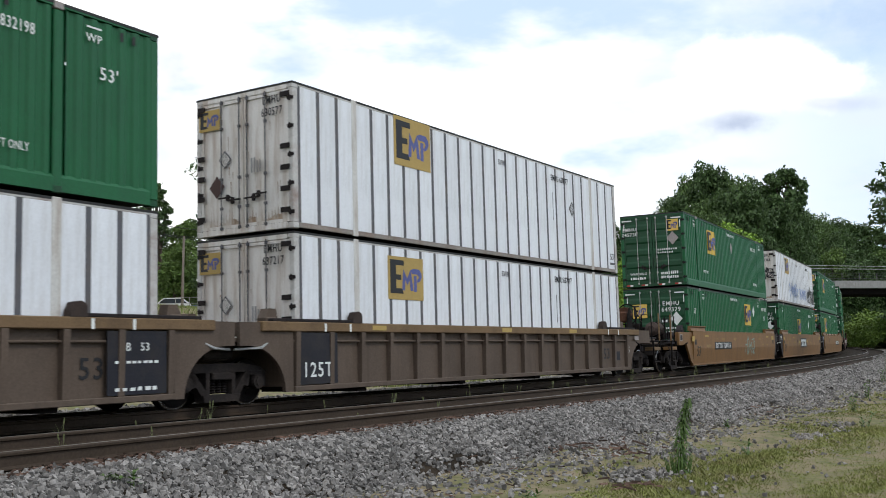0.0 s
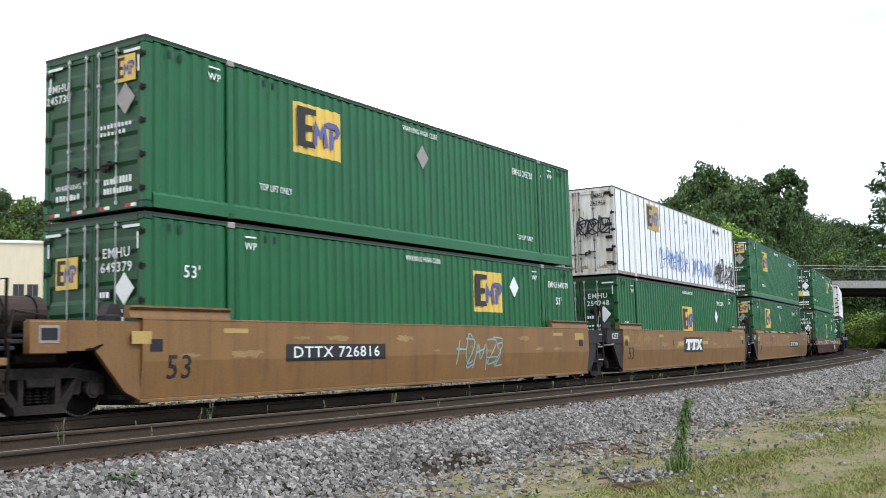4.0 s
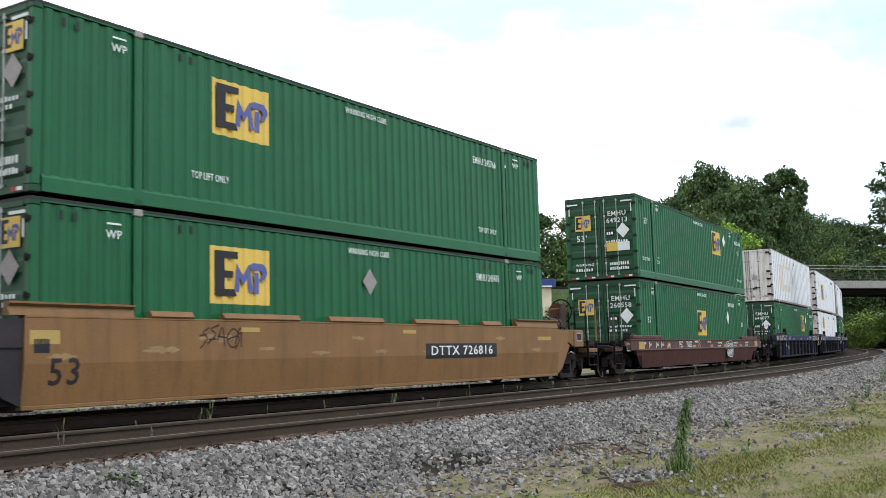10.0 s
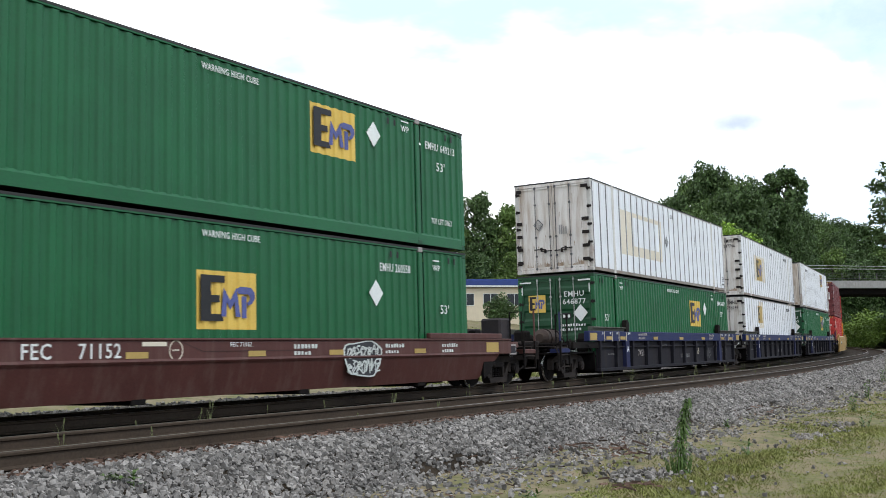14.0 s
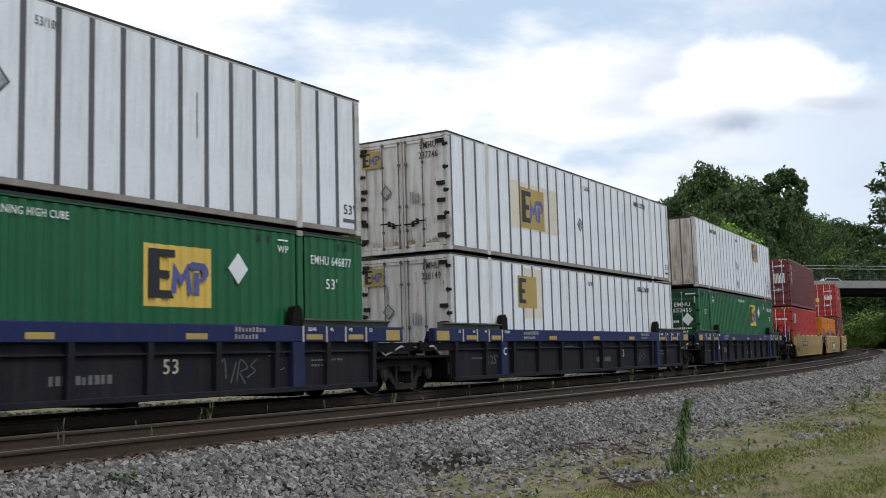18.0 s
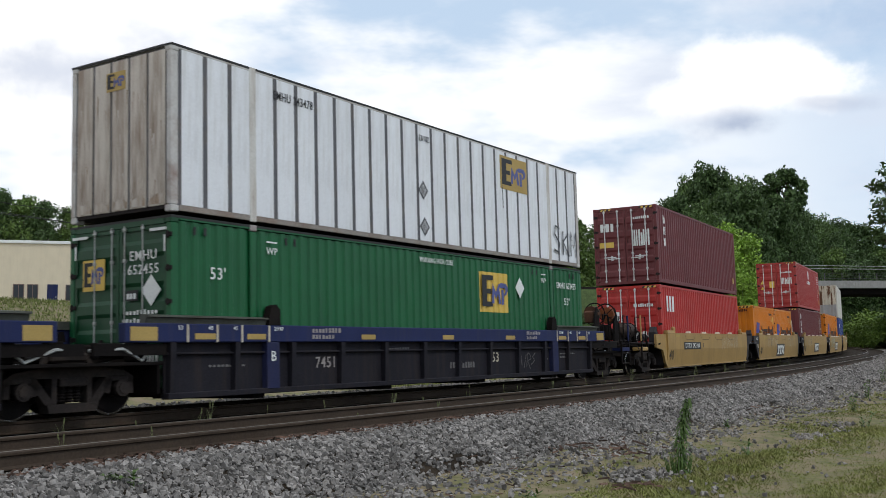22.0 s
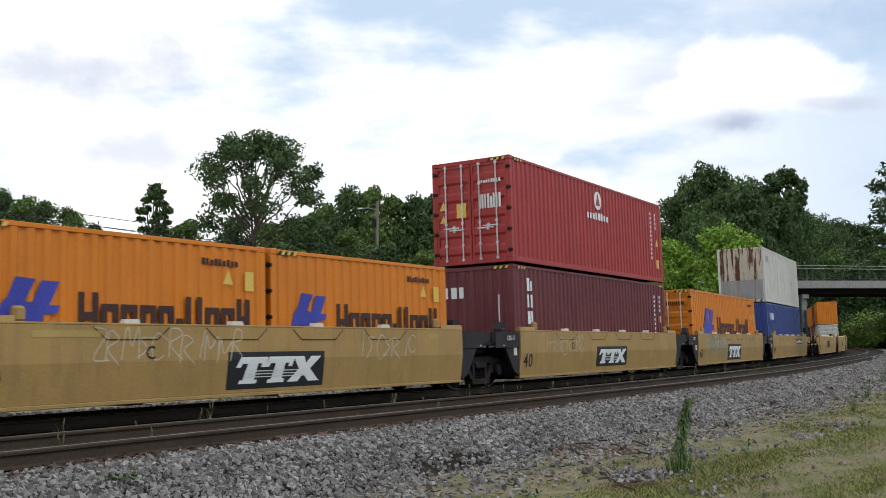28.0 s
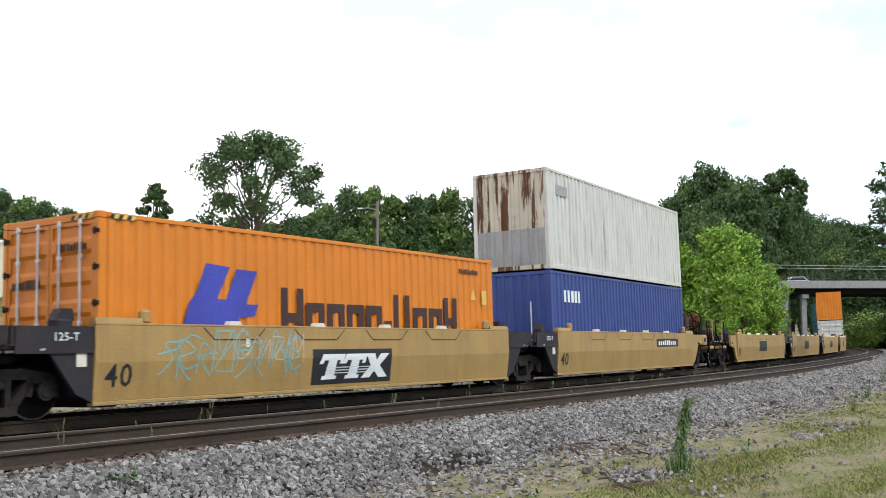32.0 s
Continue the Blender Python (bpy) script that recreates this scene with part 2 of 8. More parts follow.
M_STONE = mat("crushed_granite", (0.2, 0.188, 0.176), 0.92, var=0.2, scale=0.9, island=0.55, fine=40, bump=0, spec=0.15)
M_BED = mat("ballast_fines", (0.025, 0.019, 0.013), 0.95, dirt=(0.052, 0.038, 0.026), dirt_amt=0.7, scale=0.8, fine=22, var=0.24, bump=0.5, spec=0.1)
M_LEAF = mat("leaf_green", (0.11, 0.175, 0.042), 0.6, island=0.45, var=0.18, scale=0.25, bump=0)
M_LEAFD = mat("dark_leaf_green", (0.062, 0.108, 0.034), 0.6, island=0.45, var=0.2, scale=0.25, bump=0)
M_LEAFL = mat("light_leaf_green", (0.2, 0.33, 0.045), 0.6, island=0.4, var=0.15, scale=0.4, bump=0)
M_LEAFM = mat("mid_leaf_green", (0.08, 0.135, 0.038), 0.6, island=0.45, var=0.2, scale=0.25, bump=0)
M_LEAFB = mat("bank_bush_green", (0.15, 0.235, 0.045), 0.6, island=0.4, var=0.18, scale=0.3, bump=0)
M_BARK = mat("grey_brown_bark", (0.09, 0.07, 0.055), 0.9, var=0.2, fine=9, bump=0.4)
SOIL = (0.2, 0.16, 0.1)
M_GRASS = mat("meadow_grass_blades", (0.18, 0.195, 0.062), 0.85, dirt=(0.21, 0.175, 0.095), dirt_amt=0.75, spots=(0.5, 0.7), island=0.16, var=0.2, scale=0.5, fine=9, bump=0, spec=0.1)
M_DEBRIS = mat("dark_bark_and_scrap", (0.085, 0.054, 0.041), 0.9, island=0.7, var=0.2, bump=0, spec=0.15)
M_WEED = mat("fresh_weed_green", (0.075, 0.13, 0.032), 0.7, island=0.35, bump=0)
M_TUFT = mat("pale_dry_grass_green", (0.15, 0.165, 0.075), 0.8, island=0.35, bump=0)
M_FARGRASS = mat("lush_yellow_green_grass", (0.165, 0.19, 0.065), 0.85, island=0.3, var=0.25, scale=0.15, bump=0, spec=0.1)
M_CONC = mat("bridge_concrete", (0.3, 0.295, 0.28), 0.85, dirt=(0.2, 0.19, 0.17), dirt_amt=0.6, streak=True)
M_CREAM = mat("cream_wall_paint", (0.68, 0.6, 0.45), 0.75, dirt=(0.55, 0.47, 0.35), dirt_amt=0.3, streak=True, var=0.04)
# pale house siding, greyed by the left wall's shade put into the colour
M_WALLW = mat("shaded_pale_siding", (0.44, 0.45, 0.46), 0.7, var=0.05)
M_SHED = mat("dull_beige_siding", (0.46, 0.44, 0.37), 0.75, dirt=(0.3, 0.28, 0.22), dirt_amt=0.5, streak=True, var=0.05)
M_ROOF = mat("brown_shingles", (0.17, 0.12, 0.1), 0.85, var=0.15, fine=12)
M_GLASS = mat("dark_window_glass", (0.03, 0.035, 0.04), 0.08)
M_POLE = mat("weathered_pole_wood", (0.2, 0.17, 0.14), 0.85)
M_CARW = mat("white_car_paint", (0.75, 0.75, 0.76), 0.25, var=0.02)
M_CARB = mat("slate_car_paint", (0.09, 0.13, 0.19), 0.25, var=0.04)
M_TYRE = mat("black_rubber", (0.02, 0.02, 0.02), 0.8)


# ---- mesh helpers ----
class Shape:
    """Vertices and faces of one mesh, gathered piece by piece."""

    def __init__(self):
        self.v, self.f = [], []

    def add(self, verts, faces):
        k = len(self.v)
        self.v += [tuple(p) for p in verts]
        self.f += [tuple(i + k for i in q) for q in faces]
        return self

    def box(self, x0, x1, y0, y1, z0, z1):
        return self.add([(x, y, z) for x in (x0, x1) for y in (y0, y1) for z in (z0, z1)],
                        [(0, 1, 3, 2), (4, 6, 7, 5), (0, 4, 5, 1), (2, 3, 7, 6), (0, 2, 6, 4), (1, 5, 7, 3)])

    def cbox(self, x0, x1, y0, y1, z0, z1, c=0.012):
        """A box with chamfered edges."""
        lo, hi = (x0, y0, z0), (x1, y1, z1)
        vs, ids = [], {}
        for sx in (0, 1):
            for sy in (0, 1):
                for sz in (0, 1):
                    sg = (sx, sy, sz)
                    for ax in range(3):
                        p = [(hi[i] if sg[i] else lo[i]) if i == ax else ((hi[i] - c) if sg[i] else (lo[i] + c)) for i in range(3)]
                        ids[sg, ax] = len(vs)
                        vs.append(p)
        fs = []
        for ax in range(3):
            a, b = [i for i in range(3) if i != ax]
            for sd in (0, 1):
                q = []
                for ua, ub in ((0, 0), (1, 0), (1, 1), (0, 1)):
                    sg = [0, 0, 0]
                    sg[ax], sg[a], sg[b] = sd, ua, ub
                    q.append(ids[tuple(sg), ax])
                fs.append(tuple(q if (sd == 1) == (ax != 1) else q[::-1]))
            for ua in (0, 1):
                for ub in (0, 1):
                    s0, s1 = [0, 0, 0], [0, 0, 0]
                    s0[a] = s1[a] = ua
                    s0[b] = s1[b] = ub
                    s1[ax] = 1
                    q = [ids[tuple(s0), a], ids[tuple(s1), a], ids[tuple(s1), b], ids[tuple(s0), b]]
                    fs.append(tuple(q if (ua == ub) == (ax != 1) else q[::-1]))
        for sg in {k[0] for k in ids}:
            q = [ids[sg, 0], ids[sg, 1], ids[sg, 2]]
            fs.append(tuple(q if sum(sg) % 2 else q[::-1]))
        return self.add(vs, fs)

    def cyl(self, p0, p1, r, n=10, r2=None, caps=True):
        p0, p1 = Vector(p0), Vector(p1)
        q = (p1 - p0).to_track_quat("Z", "X")
        r2 = r if r2 is None else r2
        ring = [Vector((math.cos(2 * math.pi * i / n), math.sin(2 * math.pi * i / n), 0)) for i in range(n)]
        vs = [p0 + q @ (c * r) for c in ring] + [p1 + q @ (c * r2) for c in ring]
        fs = [(i, (i + 1) % n, n + (i + 1) % n, n + i) for i in range(n)]
        if caps:
            fs += [tuple(range(n))[::-1], tuple(range(n, 2 * n))]
        return self.add(vs, fs)

    def tube(self, pts, r, n=6):
        """One unbroken tube through the points."""
        pts = [Vector(p) for p in pts]
        vs, m = [], len(pts)
        for k, p in enumerate(pts):
            q = (pts[min(k + 1, m - 1)] - pts[max(k - 1, 0)]).to_track_quat("Z", "X")
            vs += [p + q @ Vector((math.cos(6.2832 * i / n) * r, math.sin(6.2832 * i / n) * r, 0)) for i in range(n)]
        fs = [(k * n + i, k * n + (i + 1) % n, (k + 1) * n + (i + 1) % n, (k + 1) * n + i) for k in range(m - 1) for i in range(n)]
        return self.add(vs, fs + [tuple(range(n))[::-1], tuple(range((m - 1) * n, m * n))])

    def prism(self, prof, a0, a1, axis="x"):
        """A closed outline run along an axis: (y, z) along x, or (x, z) along y."""
        n = len(prof)
        at = (lambda p, a: (a, p[0], p[1])) if axis == "x" else (lambda p, a: (p[0], a, p[1]))
        vs = [at(p, a0) for p in prof] + [at(p, a1) for p in prof]
        fs = [(i, (i + 1) % n, n + (i + 1) % n, n + i) for i in range(n)] + [tuple(range(n))[::-1], tuple(range(n, 2 * n))]
        return self.add(vs, fs)

    def mesh(self, name, fix=True):
        me = bpy.data.meshes.new(name)
        me.from_pydata(self.v, [], self.f)
        if fix and len(self.f) < 6000:
            bm = bmesh.new()
            bm.from_mesh(me)
            bmesh.ops.recalc_face_normals(bm, faces=bm.faces)
            bm.to_mesh(me)
            bm.free()
        return me


def part(name, shape, material, parent=None, label="", smooth=False):
    me = shape.mesh(name) if isinstance(shape, Shape) else shape
    if not me.materials:
        me.materials.append(material)
    if smooth:
        me.shade_smooth()
    ob = new(name, me)
    ob.parent = parent
    if label:
        tagged(ob, label)
    return ob


def thing(name, label, category, group="", m=None):
    ob = tagged(new(name), label, category, group)
    ob.empty_display_size = 0.2
    if m is not None:
        ob.matrix_world = m
    return ob


_texts = {}


def text_mesh(words, size):
    """Flat lettering with a little thickness; centred on its own origin."""
    key = (words, round(size, 3))
    if key not in _texts:
        cu = bpy.data.curves.new("lettering", "FONT")
        cu.body, cu.size, cu.align_x, cu.align_y, cu.extrude, cu.resolution_u, cu.offset = words, size, "CENTER", "CENTER", 0.002, 2, size * 0.008
        cu.space_character = 1.12
        ob = bpy.data.objects.new("lettering", cu)
        scene.collection.objects.link(ob)
        me = bpy.data.meshes.new_from_object(ob.evaluated_get(bpy.context.evaluated_depsgraph_get()))
        bpy.data.objects.remove(ob)
        _texts[key] = me
    return _texts[key]


class Face:
    """A wall of a thing as a drawing board: u to the viewer's right, v up, w out of the wall."""

    def __init__(self, parent, kind, at):
        self.parent, self.kind, self.at = parent, kind, at

    def p(self, u, v, w=0.0):
        return (u, -self.at - w, v) if self.kind == "side" else (-self.at - w, -u, v)

    def slab(self, name, material, u0, u1, v0, v1, w0=0.001, w1=0.006, label=""):
        a, b = self.p(u0, v0, w0), self.p(u1, v1, w1)
        lo, hi = [min(i, j) for i, j in zip(a, b)], [max(i, j) for i, j in zip(a, b)]
        return part(name, Shape().box(lo[0], hi[0], lo[1], hi[1], lo[2], hi[2]), material, self.parent, label)

    def poly(self, name, material, pts, w0=0.001, w1=0.006, label=""):
        n = len(pts)
        vs = [self.p(u, v, w0) for u, v in pts] + [self.p(u, v, w1) for u, v in pts]
        fs = [(i, (i + 1) % n, n + (i + 1) % n, n + i) for i in range(n)] + [tuple(range(n))[::-1], tuple(range(n, 2 * n))]
        return part(name, Shape().add(vs, fs), material, self.parent, label)

    def text(self, words, size, u, v, material=None, w=0.005, turn=0.0, squeeze=1.0):
        ob = part("lettering", text_mesh(words, size), material or M_LET, self.parent)
        base = Matrix.Translation(self.p(u, v, w))
        rot = Matrix.Rotation(radians(90), 4, "X") if self.kind == "side" else Matrix.Rotation(radians(-90), 4, "Z") @ Matrix.Rotation(radians(90), 4, "X")
        ob.matrix_local = base @ rot @ Matrix.Rotation(turn, 4, "Z") @ Matrix.Diagonal((squeeze, 1, 1, 1))
        if ob.data.materials[0] != (material or M_LET):
            ob.data = ob.data.copy()
            ob.data.materials[0] = material or M_LET
        return ob

    def bars(self, material, u0, u1, v0, v1, n, seed=0, name="lettering_bar", w=0.004):
        """Unreadable writing: a row of plain upright bars; large ones are pieces of their own."""
        rng = random.Random(seed)
        s, step, ob = Shape(), (u1 - u0) / n, None
        for i in range(n):
            k = rng.uniform(0.5, 0.8)
            a, b = self.p(u0 + i * step, v0, 0.001), self.p(u0 + (i + k) * step, v1 - rng.choice((0, 0, 0.2)) * (v1 - v0), w)
            lo, hi = [min(i2, j) for i2, j in zip(a, b)], [max(i2, j) for i2, j in zip(a, b)]
            s.box(lo[0], hi[0], lo[1], hi[1], lo[2], hi[2])
            if v1 - v0 >= 0.25:
                ob = part(name, s, material, self.parent)
                s = Shape()
        if not s.v:
            return ob
        return tagged(part(name, s, material, self.parent), "row of small white or dark lettering", kind="stuff")

    def ribbon(self, name, material, strokes, width, w=0.004, label=""):
        """One bent band of paint for each stroke."""
        for pts in strokes:
            s, n = Shape(), len(pts)
            for k, (u, v) in enumerate(pts):
                p, q = pts[max(k - 1, 0)], pts[min(k + 1, n - 1)]
                d = Vector((q[0] - p[0], q[1] - p[1]))
                d = Vector((-d.y, d.x)).normalized() * width / 2 if d.length > 1e-6 else Vector((width / 2, 0))
                s.v += [self.p(u + d.x, v + d.y, w), self.p(u - d.x, v - d.y, w)]
            s.f += [(2 * k, 2 * k + 1, 2 * k + 3, 2 * k + 2) for k in range(n - 1)]
            part(name, s, material, self.parent, label)

    def scribble(self, material, u0, u1, v0, v1, n, width, seed, label, w=0.004):
        """Spray-can tagging: crowded angular strokes that stand for letters nobody can read."""
        rng = random.Random(seed)
        n = max(2, round((u1 - u0) / (0.5 * (v1 - v0))))
        strokes, step = [], (u1 - u0) / n
        for i in range(n):
            for sign in rng.sample(TAG_SIGNS, 1 if width < 0.026 else (4 if material == M_SPRAYK else 2)):
                k = (rng.uniform(0.9, 1.35) * step, rng.uniform(0.7, 1.0) * (v1 - v0))
                a = (u0 + i * step + rng.uniform(-0.15, 0.1) * step, v0 + rng.uniform(0, 0.2) * (v1 - v0))
                p = [(a[0] + (x + 0.18 * y + rng.uniform(-0.1, 0.1)) * k[0], a[1] + (y * 0.9 + rng.uniform(-0.08, 0.08)) * k[1]) for x, y in sign]
                p = [p[0]] + p + [p[-1]]
                pts = []
                for j in range(1, len(p) - 2):
                    for q in (0.0, 0.25, 0.5, 0.75):
                        pts.append(tuple(0.5 * (2 * p[j][c] + (p[j + 1][c] - p[j - 1][c]) * q + (2 * p[j - 1][c] - 5 * p[j][c] + 4 * p[j + 1][c] - p[j + 2][c]) * q * q
                                                + (3 * p[j][c] - p[j - 1][c] - 3 * p[j + 1][c] + p[j + 2][c]) * q ** 3) for c in (0, 1)))
                pts.append(p[-1])
                strokes.append([(min(max(x, u0), u1), min(max(y, v0), v1)) for x, y in pts])
        return self.ribbon("graffiti_stroke", material, strokes, width, w, label)


TAG_SIGNS = (((0.0, 0.0), (0.1, 1.0), (0.5, 0.4), (0.9, 1.0), (1.0, 0.0)), ((0.8, 0.9), (0.2, 0.75), (0.6, 0.45), (0.05, 0.05)), ((0.0, 0.95), (0.9, 0.85), (0.2, 0.1), (1.0, 0.05)), ((0.0, 0.2), (0.45, 1.0), (0.85, 0.0)),
             ((0.05, 0.5), (0.95, 0.58)), ((0.5, 1.0), (0.4, 0.0)), ((0.9, 0.8), (0.4, 1.0), (0.05, 0.5), (0.4, 0.0), (0.95, 0.2)), ((0.1, 0.0), (0.15, 0.95), (0.8, 0.7), (0.2, 0.5), (0.9, 0.0)))


# ---- ground, ballast bed and tracks ----
def ramp(x, a, b):
    q = np.clip((x - a) / (b - a), 0, 1)
    return q * q * (3 - 2 * q)


def line_offset(x, y):
    """Signed distance to the line, positive on the camera's side (arrays)."""
    x, y = np.asarray(x, float), np.asarray(y, float)
    best, off = np.full(x.shape, 1e9), np.zeros(x.shape)
    for i in range(0, len(SS), 8):
        dx, dy = x - LX[i], y - LY[i]
        d2 = dx * dx + dy * dy
        o = dx * _s[i] - dy * _c[i]
        hit = d2 < best
        best = np.where(hit, d2, best)
        off = np.where(hit, np.sign(o) * np.sqrt(d2), off)
    return off


def ground_z(x, y):
    off = line_offset(x, y)
    z = np.where(off > 0, -0.52, -0.6)
    z = z + 4.6 * ramp(-off, 16, 50) * ramp(np.asarray(y, float), 20, 70)
    far = ramp(np.hypot(x, y), 170, 290) * ramp(np.abs(off), 9, 34)
    z = z + far * (6 + 12 * ramp(np.asarray(x, float), 0, 60))
    z = z + 2.2 * ramp(off, 12, 30) * ramp(np.asarray(y, float), 60, 110)
    z = z + np.where(np.abs(off) > 8.6, 0.05 * np.sin(x * 0.9 + 0.4 * y) * np.cos(y * 0.7) + 0.04 * np.sin(x * 2.3 - y * 1.9), 0)
    return z


def build_ground():
    step = lambda lo, hi, k: list(np.arange(lo, hi, k))
    xs = [-3000, -1500, -800, -500] + step(-340, -60, 14) + step(-60, -20, 3) + step(-20, 34, 0.7) + step(34, 120, 3) + step(120, 420, 16) + [520, 800, 1500, 3000]
    ys = [-2500, -1200, -500, -200, -80, -30, -12, -4] + step(0, 46, 0.7) + step(46, 150, 3) + step(150, 460, 10) + [520, 700, 1200, 2200, 4000]
    gx, gy = np.meshgrid(np.array(xs, float), np.array(ys, float), indexing="ij")
    gz = ground_z(gx, gy)
    nx, ny = gx.shape
    v = np.stack([gx.ravel(), gy.ravel(), gz.ravel()], 1)
    idx = np.arange(nx * ny).reshape(nx, ny)
    f = np.stack([idx[:-1, :-1].ravel(), idx[1:, :-1].ravel(), idx[1:, 1:].ravel(), idx[:-1, 1:].ravel()], 1)
    me = bpy.data.meshes.new("ground")
    me.from_pydata(v.tolist(), [], f.tolist())
    me.shade_smooth()
    m = mat("rough_meadow_soil", (0.118, 0.12, 0.046), 0.95, dirt=SOIL, dirt_amt=1.0, spots=(0.4, 0.58), scale=0.5, fine=9, var=0.24, bump=0.3, spec=0.2)
    me.materials.append(m)
    tagged(new("ground", me), "patchy green and brown rough grass beside the railway", "ground", kind="structure")


def sweep(prof, s0, s1, step, off=0.0, closed=False):
    """Runs an outline of (offset, z) along the line."""
    s, ss = Shape(), np.arange(s0, s1 + 1e-6, step)
    n = len(prof)
    for q in ss:
        for o, z in prof:
            s.v.append(tuple(on_line(q, off + o, z)))
    for i in range(len(ss) - 1):
        for j in range(n if closed else n - 1):
            a, b = i * n + j, i * n + (j + 1) % n
            s.f.append((a, b, b + n, a + n))
    return s


BED = [(-7.0, -0.9), (-5.4, -0.5), (-4.0, -0.3), (-2.2, -0.2), (2.2, -0.18), (2.7, -0.12), (5.4, -0.1), (6.0, -0.14), (6.6, -0.36), (6.95, -0.56), (7.6, -0.9)]


def bed_z(off):
    return np.interp(off, [p[0] for p in BED], [p[1] for p in BED])


def rail_profile(sign=0.0):
    half = [(0.0755, 0.0), (0.0755, 0.012), (0.012, 0.032), (0.0085, 0.125), (0.036, 0.14), (0.038, 0.165), (0.028, 0.178)]
    return [(a, b - 0.178) for a, b in half] + [(-a, b - 0.178) for a, b in half[::-1]]


def build_tracks():
    bed = part("ballast_bed", sweep(BED, -60, 330, 1.5), M_BED)
    tagged(bed, "grey-brown bed of ballast fines under two tracks", "ballast bed", kind="structure")
    tie = Shape().cbox(-0.115, 0.115, -1.3, 1.3, -0.18, 0.0, 0.015).mesh("tie")
    plate = Shape().cbox(-0.1, 0.1, -0.17, 0.17, 0.0, 0.022, 0.006)
    for y in (-0.13, 0.13):
        for x in (-0.06, 0.06):
            plate.box(x - 0.016, x + 0.016, y - 0.02, y + 0.02, 0.02, 0.055)
    plate = plate.mesh("tie_plate")
    tie.materials.append(M_TIE), plate.materials.append(M_RAIL)
    for nm, off, z, lab in (("track", 0.0, 0.0, "busy main track of worn rails on wooden ties"), ("track", NEAR_OFF, NEAR_Z, "empty track of dull brown rails on wooden ties")):
        tr = tagged(new(nm), lab, "railway track", "the two tracks", "structure")
        for o in (-0.755, 0.755):
            zz = z + o * (CANT if not off else 0.008)
            prof = [(a, b + zz) for a, b in rail_profile()]
            part("rail", sweep(prof, -60, 330, 1.5, off + o, True), M_RAIL, tr)
            part("running_surface", sweep([(-0.027, zz + 0.001), (-0.02, zz + 0.003), (0.02, zz + 0.003), (0.027, zz + 0.001)], -60, 330, 1.5, off + o), M_RAILTOP, tr, "shiny worn rail head")
        first = -20.0 if off else -24.0
        for i in range(270 if off else 130):
            s = first + i * 0.52 + random.uniform(-0.03, 0.03)
            fr = line_frame(s, off, z - 0.2)
            ob = new("tie", tie)
            ob.parent, ob.matrix_local = tr, fr @ Matrix.Rotation(random.uniform(-0.02, 0.02), 4, "Z") @ pose(0, random.uniform(-0.04, 0.04), 0)
            if off and i < 150:
                pl = new("tie_plate", plate)
                pl.parent, pl.matrix_local = tr, fr @ pose(0, -0.755, 0.0)


